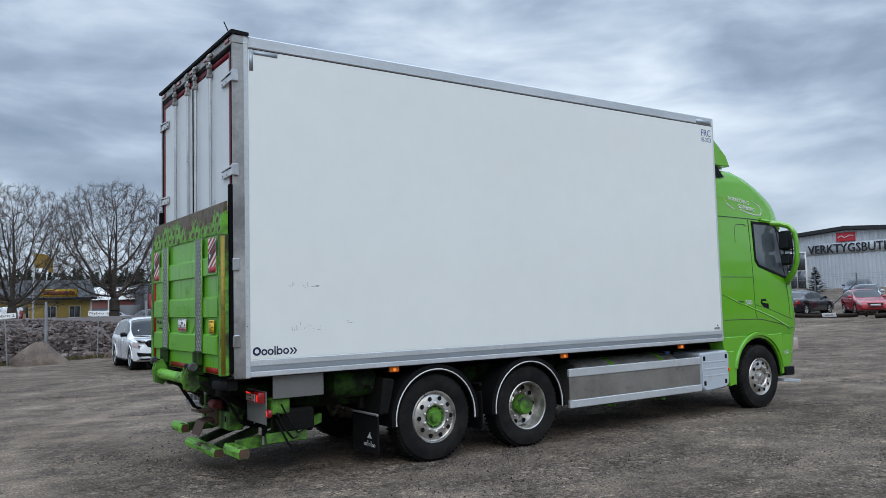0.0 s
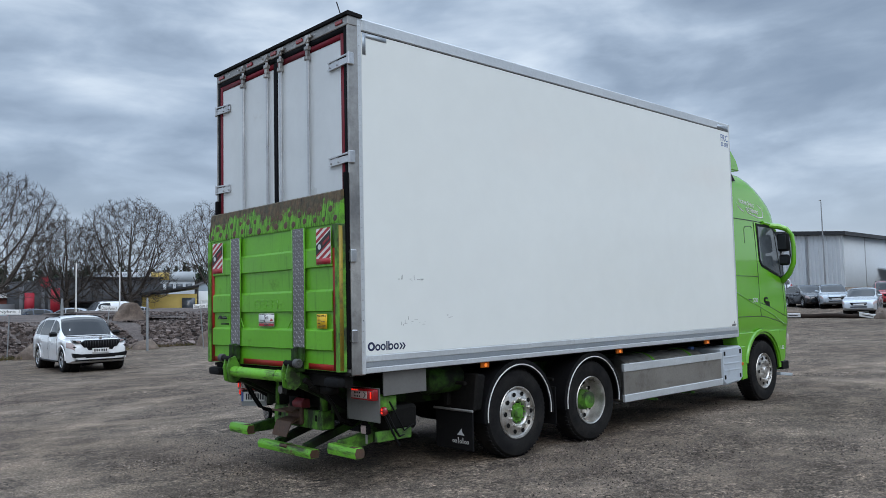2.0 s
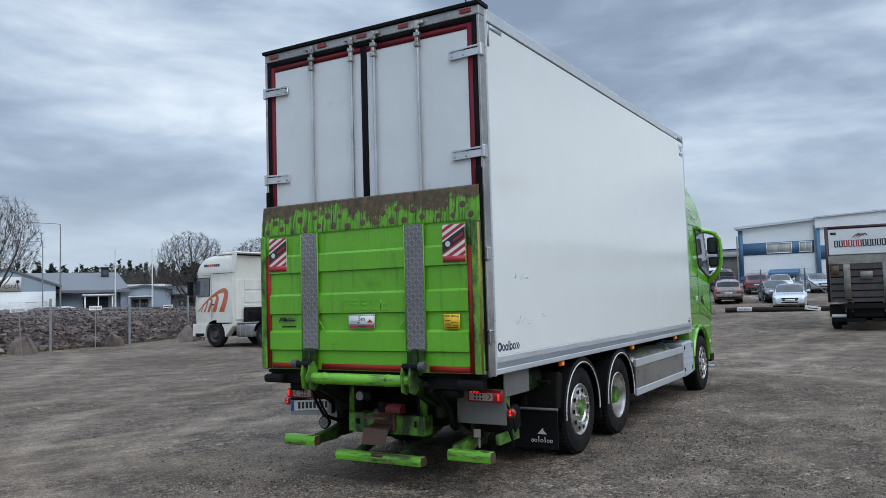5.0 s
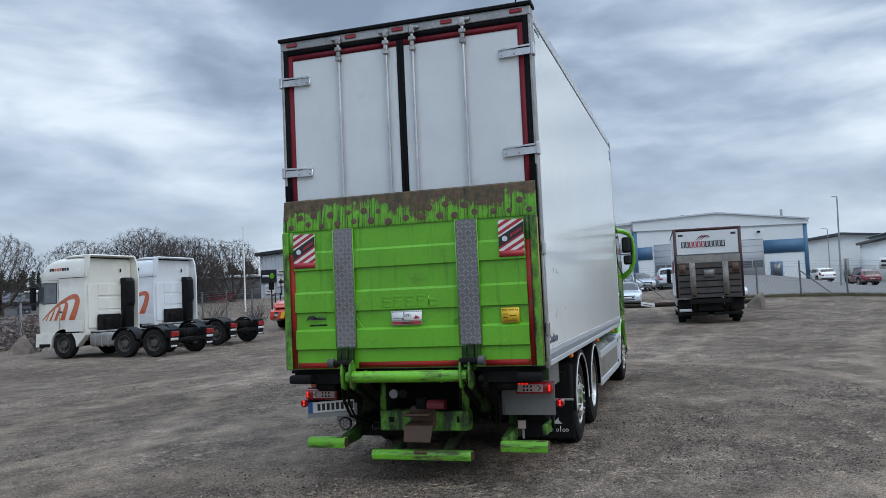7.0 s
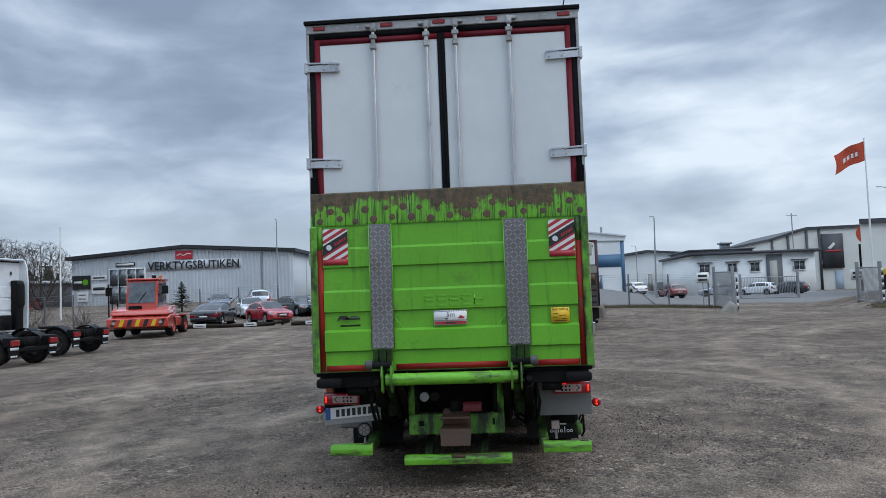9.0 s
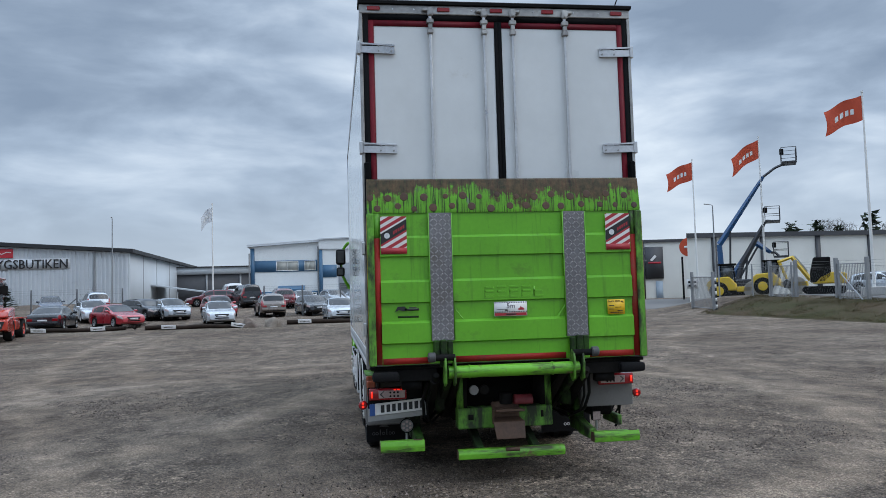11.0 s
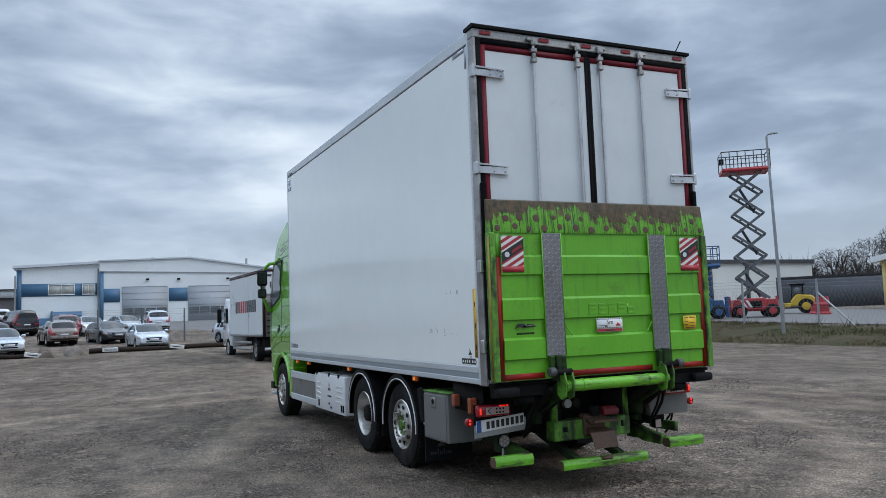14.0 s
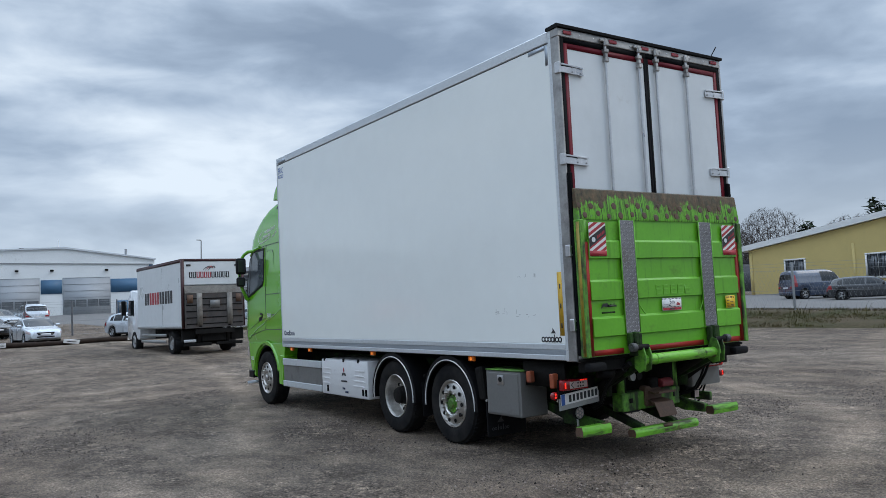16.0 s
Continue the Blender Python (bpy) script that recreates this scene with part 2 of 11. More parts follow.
ALU = surf("aluminium_rail", (0.60, 0.63, 0.65), (0.54, 0.57, 0.59), rough=0.38, metal=0.35, grain=30, blotch=1.2, vary=0.06, dirt=(0.3, 0.28, 0.26), dirt_amt=0.08)
ALUG = surf("grey_anodised_strip", (0.36, 0.40, 0.44), (0.32, 0.36, 0.40), rough=0.4, metal=0.5, vary=0.06)
ALUD = surf("dull_aluminium_frame", (0.50, 0.49, 0.47), (0.24, 0.235, 0.23), rough=0.45, metal=0.7, grain=25, blotch=2.0, vary=0.1, dirt=(0.13, 0.11, 0.1), dirt_amt=0.15)
CHROME = surf("polished_steel", (0.62, 0.63, 0.64), (0.45, 0.45, 0.46), rough=0.34, metal=0.95, vary=0.08, dirt=(0.25, 0.22, 0.18), dirt_amt=0.12)
STEELB = surf("brushed_steel_panel", (0.42, 0.40, 0.37), (0.33, 0.315, 0.29), rough=0.42, metal=0.8, grain=50, blotch=2.2, vary=0.08, dirt=(0.22, 0.2, 0.17), dirt_amt=0.25)
TREAD = surf("tread_plate", (0.22, 0.215, 0.22), (0.16, 0.155, 0.158), rough=0.45, metal=0.6, grain=30, vary=0.12, dirt=(0.16, 0.14, 0.12), dirt_amt=0.3)
TREADL = surf("worn_tread_ridges", (0.34, 0.33, 0.33), (0.26, 0.25, 0.25), rough=0.4, metal=0.6, vary=0.12)
GREEN = surf("lime_green_cab_paint", (0.140, 0.445, 0.018), (0.130, 0.415, 0.016), rough=0.22, grain=200, blotch=0.7, vary=0.02, coat=0.8)
LIME = surf("lime_green_lift_paint", (0.132, 0.42, 0.020), (0.108, 0.345, 0.016), rough=0.34, grain=25, blotch=1.4, vary=0.05, dirt=(0.07, 0.12, 0.02), dirt_amt=0.14, dirt_scale=1.0)
LIMED = surf("dirty_green_steel", (0.135, 0.40, 0.03), (0.08, 0.22, 0.022), rough=0.55, grain=25, blotch=2.5, vary=0.12, dirt=(0.03, 0.04, 0.018), dirt_amt=0.45, dirt_scale=1.6)
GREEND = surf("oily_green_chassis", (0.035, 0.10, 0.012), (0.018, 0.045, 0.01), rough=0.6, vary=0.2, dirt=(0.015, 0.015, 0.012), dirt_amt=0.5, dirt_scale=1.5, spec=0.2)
REDF = surf("dark_red_frame", (0.150, 0.007, 0.016), (0.115, 0.011, 0.018), rough=0.5, grain=20, blotch=2, vary=0.1, dirt=(0.08, 0.04, 0.03), dirt_amt=0.15, spec=0.12)
REDTAPE = surf("red_reflective_tape", (0.33, 0.020, 0.014), (0.20, 0.022, 0.018), rough=0.45, vary=0.1, dirt=(0.12, 0.09, 0.05), dirt_amt=0.25, spec=0.15)
RIMW = surf("dusty_alloy_rim", (0.66, 0.64, 0.61), (0.36, 0.34, 0.31), rough=0.34, metal=0.8, grain=60, blotch=5, vary=0.15, dirt=(0.16, 0.135, 0.11), dirt_amt=0.13, dirt_scale=2.5)
DARKRED = surf("black_maroon_paint", (0.05, 0.011, 0.013), (0.03, 0.01, 0.011), rough=0.5, vary=0.15, dirt=(0.06, 0.04, 0.035), dirt_amt=0.2)
GASKET = surf("black_gasket", (0.006, 0.006, 0.007), rough=0.8, vary=0.2, spec=0.08)
GREYM = surf("grey_lamp_plate", (0.33, 0.33, 0.325), (0.27, 0.27, 0.265), rough=0.5, metal=0.3, grain=30, vary=0.06, dirt=(0.2, 0.18, 0.15), dirt_amt=0.2)
GREYBOX = surf("grey_tool_box", (0.155, 0.152, 0.146), (0.17, 0.17, 0.165), rough=0.45, metal=0.2, vary=0.06, dirt=(0.12, 0.11, 0.1), dirt_amt=0.15)
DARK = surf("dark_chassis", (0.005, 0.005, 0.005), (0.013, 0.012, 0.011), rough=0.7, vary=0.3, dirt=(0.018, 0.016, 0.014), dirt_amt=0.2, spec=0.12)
BROWNS = surf("rusty_brown_coupling", (0.115, 0.062, 0.036), (0.06, 0.034, 0.024), rough=0.7, grain=40, vary=0.2, bump=0.001, dirt=(0.05, 0.035, 0.03), dirt_amt=0.3)
LIGHTBOX = surf("light_blue_grey_cover", (0.48, 0.53, 0.58), (0.43, 0.48, 0.53), rough=0.4, vary=0.04, dirt=(0.3, 0.28, 0.26), dirt_amt=0.12)
FRIDGE = surf("white_fridge_cover", (0.66, 0.66, 0.66), (0.60, 0.60, 0.60), rough=0.35, vary=0.03, dirt=(0.3, 0.28, 0.24), dirt_amt=0.12)
REDLENS = surf("red_lamp_lens", (0.26, 0.008, 0.012), rough=0.12, vary=0.08, coat=0.5)
CLEARLENS = surf("pale_lamp_lens", (0.40, 0.30, 0.29), (0.45, 0.36, 0.34), rough=0.12, grain=60, vary=0.15, coat=0.5)
REDLIT = lamp_glow("lit_red_lamp", (1.0, 0.03, 0.015), 0.9)
AMBER = lamp_glow("amber_marker_lamp", (0.55, 0.13, 0.012), 0.06)
AMBERLIT = lamp_glow("lit_amber_lamp", (1.0, 0.25, 0.03), 0.6)
YELLOWS = surf("yellow_label", (0.75, 0.46, 0.015), rough=0.5, vary=0.05)
WHITES = surf("white_label", (0.72, 0.71, 0.69), rough=0.5, vary=0.04, dirt=(0.4, 0.35, 0.3), dirt_amt=0.1)
REDS = surf("red_print", (0.38, 0.025, 0.035), rough=0.5, vary=0.06)
INK = surf("black_print", (0.018, 0.018, 0.02), rough=0.5, vary=0.1)
NAVY = surf("navy_print", (0.012, 0.022, 0.075), rough=0.4, vary=0.1)
BLUEP = surf("blue_print", (0.03, 0.09, 0.30), rough=0.4, vary=0.1)
GREYP = surf("light_grey_print", (0.62, 0.64, 0.65), rough=0.5, vary=0.1)
YELSTR = surf("yellow_side_tape", (0.62, 0.37, 0.02), (0.5, 0.29, 0.02), rough=0.4, vary=0.06, dirt=(0.2, 0.13, 0.05), dirt_amt=0.2)
YELOLD = surf("dirty_yellow_edge_tape", (0.36, 0.25, 0.02), (0.26, 0.19, 0.02), rough=0.55, vary=0.1, dirt=(0.08, 0.06, 0.03), dirt_amt=0.4, dirt_scale=2)
GLASS = surf("dark_window_glass", (0.018, 0.02, 0.022), rough=0.04, rvar=0.02, vary=0.1, spec=0.45)
RUBBERG = surf("dark_grey_roller", (0.07, 0.07, 0.072), (0.045, 0.045, 0.046), rough=0.6, vary=0.15, dirt=(0.02, 0.02, 0.018), dirt_amt=0.3)
GLASSL = surf("cab_window_glass", (0.10, 0.115, 0.125), (0.05, 0.06, 0.07), rough=0.04, rvar=0.02, grain=2, blotch=1.6, vary=0.2, spec=0.9)
ORANGE = surf("orange_plastic_block", (0.34, 0.075, 0.028), rough=0.6, vary=0.15, dirt=(0.08, 0.05, 0.035), dirt_amt=0.35)
REDH = surf("faded_red_handle", (0.20, 0.018, 0.022), (0.14, 0.016, 0.02), rough=0.6, vary=0.15, dirt=(0.05, 0.03, 0.025), dirt_amt=0.3)
RIMG = surf("grimy_steel_rim", (0.13, 0.12, 0.11), (0.06, 0.055, 0.05), rough=0.6, metal=0.4, grain=50, blotch=6, vary=0.25, dirt=(0.05, 0.042, 0.036), dirt_amt=0.45, dirt_scale=3.0)
LIPG = surf("dull_grey_lift_steel", (0.24, 0.225, 0.20), (0.16, 0.15, 0.135), rough=0.6, metal=0.2, blotch=3, vary=0.15, dirt=(0.10, 0.08, 0.065), dirt_amt=0.35)


def stained(m, col, stretch, scale, lo, hi, most=0.8, seed=0.0, rough=0.7):
    """Lay one more layer of stains over a material: noise drawn out along an axis, cut between lo and hi."""
    nt = m.node_tree
    N, L = nt.nodes.new, nt.links.new
    p = nt.nodes["Principled BSDF"]
    mp, n = N("ShaderNodeMapping"), N("ShaderNodeTexNoise")
    mp.inputs["Scale"].default_value, mp.inputs["Location"].default_value = stretch, (seed, seed * 1.7, seed * 0.6)
    L(nt.nodes["Texture Coordinate"].outputs["Object"], mp.inputs[0]), L(mp.outputs[0], n.inputs["Vector"])
    n.inputs["Scale"].default_value, n.inputs["Detail"].default_value, n.inputs["Roughness"].default_value = scale, 7, 0.65
    r = N("ShaderNodeMapRange")
    r.inputs[1].default_value, r.inputs[2].default_value, r.inputs[4].default_value = lo, hi, most
    L(n.outputs[0], r.inputs[0])
    for sock, kind, v in (("Base Color", "RGBA", (*col, 1)), ("Roughness", "FLOAT", rough)):
        mx = N("ShaderNodeMix")
        mx.data_type = kind
        a, b, o = (6, 7, 2) if kind == "RGBA" else (2, 3, 0)
        mx.inputs[b].default_value = v
        L(p.inputs[sock].links[0].from_socket, mx.inputs[a])
        L(r.outputs[0], mx.inputs[0]), L(mx.outputs[o], p.inputs[sock])
    return m


stained(LIME, (0.05, 0.13, 0.012), (1, 9, 0.7), 1.6, 0.56, 0.80, 0.75, 3.0)
stained(LIME, (0.03, 0.035, 0.015), (1, 1, 1), 9.0, 0.70, 0.76, 0.8, 8.0)
LIMEW = surf("scuffed_green_bar", (0.150, 0.45, 0.025), (0.12, 0.36, 0.02), rough=0.45, grain=25, blotch=2.0, vary=0.08)
stained(LIMEW, (0.035, 0.03, 0.02), (6, 1, 6), 2.0, 0.50, 0.62, 0.9, 2.0)
stained(LIMEW, (0.12, 0.07, 0.04), (1, 1, 1), 8.0, 0.56, 0.64, 0.85, 6.0)
stained(LIMED, (0.018, 0.02, 0.012), (1, 4, 1.2), 2.6, 0.44, 0.60, 0.94, 5.0)
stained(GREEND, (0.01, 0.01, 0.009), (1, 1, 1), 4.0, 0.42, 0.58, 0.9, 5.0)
stained(LIMED, (0.09, 0.05, 0.03), (1, 1, 1), 7.0, 0.62, 0.72, 0.8, 1.0)


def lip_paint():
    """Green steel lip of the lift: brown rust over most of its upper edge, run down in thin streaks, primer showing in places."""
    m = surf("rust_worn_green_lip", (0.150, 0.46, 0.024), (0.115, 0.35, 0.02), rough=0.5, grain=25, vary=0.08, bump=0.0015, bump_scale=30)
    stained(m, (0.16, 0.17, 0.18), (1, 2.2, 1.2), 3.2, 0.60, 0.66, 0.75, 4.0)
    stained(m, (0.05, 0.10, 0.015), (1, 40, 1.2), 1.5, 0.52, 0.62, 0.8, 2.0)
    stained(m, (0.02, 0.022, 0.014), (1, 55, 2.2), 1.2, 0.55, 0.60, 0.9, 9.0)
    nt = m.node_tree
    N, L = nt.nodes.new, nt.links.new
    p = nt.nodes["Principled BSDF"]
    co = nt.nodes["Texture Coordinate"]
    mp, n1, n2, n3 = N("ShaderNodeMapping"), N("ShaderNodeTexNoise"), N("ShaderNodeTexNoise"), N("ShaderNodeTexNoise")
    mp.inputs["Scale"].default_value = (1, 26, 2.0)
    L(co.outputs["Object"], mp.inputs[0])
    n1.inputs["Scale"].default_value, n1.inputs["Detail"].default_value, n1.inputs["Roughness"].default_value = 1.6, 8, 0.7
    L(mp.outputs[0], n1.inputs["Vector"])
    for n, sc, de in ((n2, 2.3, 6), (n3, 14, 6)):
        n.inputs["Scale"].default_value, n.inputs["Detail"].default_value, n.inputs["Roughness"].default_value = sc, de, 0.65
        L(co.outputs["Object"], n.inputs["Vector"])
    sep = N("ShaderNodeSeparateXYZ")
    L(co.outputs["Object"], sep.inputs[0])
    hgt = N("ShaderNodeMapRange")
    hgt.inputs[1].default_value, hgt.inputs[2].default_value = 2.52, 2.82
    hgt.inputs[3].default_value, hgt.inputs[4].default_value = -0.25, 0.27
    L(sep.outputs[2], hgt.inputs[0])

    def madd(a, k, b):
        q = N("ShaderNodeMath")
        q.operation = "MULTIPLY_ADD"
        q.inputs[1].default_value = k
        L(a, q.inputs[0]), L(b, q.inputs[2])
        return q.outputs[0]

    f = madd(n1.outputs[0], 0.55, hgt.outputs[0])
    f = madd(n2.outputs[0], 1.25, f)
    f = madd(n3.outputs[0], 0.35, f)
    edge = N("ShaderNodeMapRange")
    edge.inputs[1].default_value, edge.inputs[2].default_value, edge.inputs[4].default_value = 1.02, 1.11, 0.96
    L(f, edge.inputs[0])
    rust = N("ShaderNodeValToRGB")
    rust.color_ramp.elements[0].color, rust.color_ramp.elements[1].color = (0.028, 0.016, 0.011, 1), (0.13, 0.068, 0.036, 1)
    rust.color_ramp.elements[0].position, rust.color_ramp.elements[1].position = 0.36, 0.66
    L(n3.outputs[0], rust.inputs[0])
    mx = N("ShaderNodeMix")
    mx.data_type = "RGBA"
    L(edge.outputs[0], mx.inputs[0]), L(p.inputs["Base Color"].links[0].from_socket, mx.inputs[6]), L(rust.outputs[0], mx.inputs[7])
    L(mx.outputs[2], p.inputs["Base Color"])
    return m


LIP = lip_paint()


def yard_ground():
    """Trodden grey-brown gravel: grit, loose stones and packed, paler wheel paths."""
    m = bpy.data.materials.new("gravel_yard")
    m.use_nodes = True
    nt = m.node_tree
    N, L = nt.nodes.new, nt.links.new
    p = nt.nodes["Principled BSDF"]
    co = N("ShaderNodeTexCoord")

    def noise_tex(scale, det, ro, stretch=None, rot=0.0):
        n = N("ShaderNodeTexNoise")
        n.inputs["Scale"].default_value, n.inputs["Detail"].default_value, n.inputs["Roughness"].default_value = scale, det, ro
        if stretch:
            mp = N("ShaderNodeMapping")
            mp.inputs["Scale"].default_value = stretch
            mp.inputs["Rotation"].default_value = (0, 0, radians(rot))
            L(co.outputs["Object"], mp.inputs[0]), L(mp.outputs[0], n.inputs["Vector"])
        else:
            L(co.outputs["Object"], n.inputs["Vector"])
        return n

    def mul(a, b):
        k = N("ShaderNodeVectorMath")
        k.operation = "MULTIPLY"
        L(a, k.inputs[0]), L(b, k.inputs[1])
        return k.outputs[0]

    def ramp(src, stops):
        r = N("ShaderNodeValToRGB")
        r.color_ramp.elements[0].position, r.color_ramp.elements[1].position = stops[0][0], stops[-1][0]
        r.color_ramp.elements[0].color, r.color_ramp.elements[1].color = (*stops[0][1], 1), (*stops[-1][1], 1)
        for q, c in stops[1:-1]:
            r.color_ramp.elements.new(q).color = (*c, 1)
        L(src, r.inputs[0])
        return r.outputs[0]

    base = ramp(noise_tex(0.22, 5, 0.55).outputs[0], [(0.34, (0.119, 0.092, 0.071)), (0.5, (0.161, 0.128, 0.101)), (0.66, (0.205, 0.166, 0.133))])
    mid = ramp(noise_tex(1.3, 9, 0.66, (1.0, 1.35, 1), 25).outputs[0], [(0.36, (0.66, 0.655, 0.65)), (0.5, (1.0, 1.0, 1.0)), (0.63, (1.40, 1.385, 1.36))])
    c = mul(base, mid)
    # packed wheel paths: long arcs of paler fines, frayed at their edges
    fray = noise_tex(0.9, 6, 0.7)
    pack = None
    for cx, cy, r, w, k in ((5.3, 1.2, 7.1, 0.34, 0.9), (5.3, 1.2, 9.2, 0.40, 0.6), (27.6, 58.5, 60.0, 0.34, 1.0), (27.6, 58.5, 62.1, 0.34, 0.6), (34.4, -68.4, 80.0, 0.36, 0.7), (34.4, -68.4, 77.9, 0.30, 0.5), (-30.0, -34.0, 40.2, 0.45, 0.7), (-30.0, -34.0, 38.1, 0.40, 0.5), (10.0, -30.0, 24.0, 0.40, 0.6), (10.0, -30.0, 21.9, 0.40, 0.6), (-16.0, 40.0, 33.0, 0.45, 0.6)):
        off, ln, far, dist, band = N("ShaderNodeVectorMath"), N("ShaderNodeVectorMath"), N("ShaderNodeMath"), N("ShaderNodeMath"), N("ShaderNodeMapRange")
        off.operation, ln.operation, far.operation, dist.operation = "SUBTRACT", "LENGTH", "SUBTRACT", "ABSOLUTE"
        off.inputs[1].default_value = (cx, cy, 0)
        far.inputs[1].default_value = r
        L(co.outputs["Object"], off.inputs[0]), L(off.outputs[0], ln.inputs[0]), L(ln.outputs["Value"], far.inputs[0]), L(far.outputs[0], dist.inputs[0])
        rag = N("ShaderNodeMath")
        rag.operation, rag.inputs[1].default_value = "MULTIPLY_ADD", 1.5
        L(fray.outputs[0], rag.inputs[0]), L(dist.outputs[0], rag.inputs[2])
        band.interpolation_type = "SMOOTHSTEP"
        band.inputs[1].default_value, band.inputs[2].default_value = 0.62 + w * 0.4, 0.92 + w
        band.inputs[3].default_value, band.inputs[4].default_value = k, 0.0
        L(rag.outputs[0], band.inputs[0])
        if pack is None:
            pack = band.outputs[0]
        else:
            mx = N("ShaderNodeMath")
            mx.operation = "MAXIMUM"
            L(pack, mx.inputs[0]), L(band.outputs[0], mx.inputs[1])
            pack = mx.outputs[0]
    c = mul(c, ramp(pack, [(0.0, (0.94, 0.94, 0.94)), (1.0, (1.36, 1.345, 1.31))]))
    # loose stony patches have strong grit, packed ones little
    rough_ = N("ShaderNodeMath")
    rough_.operation, rough_.inputs[1].default_value = "MULTIPLY_ADD", -0.22
    L(pack, rough_.inputs[0]), L(noise_tex(0.7, 8, 0.72, (0.9, 1.2, 1), 35).outputs[0], rough_.inputs[2])
    loose = ramp(rough_.outputs[0], [(0.42, (0.08, 0.08, 0.08)), (0.56, (1.0, 1.0, 1.0))])

    def cells(scale, stops):
        vo, tone = N("ShaderNodeTexVoronoi"), N("ShaderNodeSeparateColor")
        vo.inputs["Scale"].default_value = scale
        L(co.outputs["Object"], vo.inputs["Vector"]), L(vo.outputs["Color"], tone.inputs[0])
        return ramp(tone.outputs[0], stops), vo

    pebble, vo1 = cells(38, [(0.0, (0.28, 0.28, 0.285)), (0.30, (0.80, 0.80, 0.80)), (0.70, (1.05, 1.045, 1.04)), (0.90, (1.30, 1.285, 1.265)), (1.0, (2.0, 1.97, 1.93))])
    coarse, vo2 = cells(13, [(0.0, (0.55, 0.55, 0.55)), (0.25, (0.92, 0.92, 0.92)), (0.80, (1.05, 1.05, 1.05)), (1.0, (1.6, 1.58, 1.55))])
    sand, vo3 = cells(80, [(0.0, (0.58, 0.58, 0.58)), (0.6, (1.0, 1.0, 1.0)), (1.0, (1.65, 1.63, 1.6))])
    stones = mul(mul(pebble, coarse), sand)
    soft = mul(sand, ramp(noise_tex(26, 6, 0.8).outputs[0], [(0.36, (0.62, 0.62, 0.62)), (0.64, (1.42, 1.41, 1.40))]))
    gm = N("ShaderNodeMix")
    gm.data_type = "RGBA"
    L(loose, gm.inputs[0]), L(soft, gm.inputs[6]), L(stones, gm.inputs[7])
    c = mul(c, gm.outputs[2])
    L(c, p.inputs["Base Color"])
    p.inputs["Roughness"].default_value = 0.9
    p.inputs["Specular IOR Level"].default_value = 0.17
    b1, b2 = N("ShaderNodeBump"), N("ShaderNodeBump")
    b1.inputs["Distance"].default_value, b2.inputs["Distance"].default_value = 0.020, 0.08
    b1.inputs["Strength"].default_value, b2.inputs["Strength"].default_value = 1.0, 0.7
    L(vo1.outputs["Distance"], b1.inputs["Height"])
    b1.invert = True
    L(noise_tex(4.5, 9, 0.72).outputs[0], b2.inputs["Height"])
    L(b2.outputs[0], b1.inputs["Normal"]), L(b1.outputs[0], p.inputs["Normal"])
    return m


GROUND = yard_ground()

# ---- ground ----
def build_ground():
    xs = sorted(set([-420, -250, -140, -80, -50] + [-36 + 2.0 * k for k in range(60)] + [90, 110, 140, 180, 260, 420]))
    ys = sorted(set([-420, -250, -160, -110, -90, -75] + [-64 + 2.0 * k for k in range(60)] + [60, 75, 95, 130, 180, 260, 420]))
    xs = sorted(set(xs) | {-14 + 0.5 * k for k in range(80)})
    ys = sorted(set(ys) | {-14 + 0.5 * k for k in range(60)} | {-22 - 0.5 * k for k in range(12)})
    def height(x, y):
        z = ground_z(x, y)
        near = max(0.0, 1 - math.hypot(x - 2, y) / 60)
        z += 0.022 * noise.noise(Vector((x * 0.35, y * 0.35, 0))) * near + 0.007 * noise.noise(Vector((x * 1.3, y * 1.3, 4))) * near
        return z
    vs = [(x, y, height(x, y)) for x in xs for y in ys]
    n = len(ys)
    fs = [(i * n + j, (i + 1) * n + j, (i + 1) * n + j + 1, i * n + j + 1) for i in range(len(xs) - 1) for j in range(n - 1)]
    return solid("ground", raw_mesh("ground", vs, fs, True), GROUND, "grey-brown compacted gravel yard with wheel marks", "ground", kind="structure")


build_ground()

# ---- the green and white refrigerated truck; its box starts at x = 0 and it points along +x ----
truck = thing("box_truck", "lime green truck with white refrigerated box and raised tail lift", "truck")
L_, ZB, ZT, HW = 7.395, 1.095, 4.48, 1.30
AX3, AX2, AX1 = 2.215, 3.585, 8.36


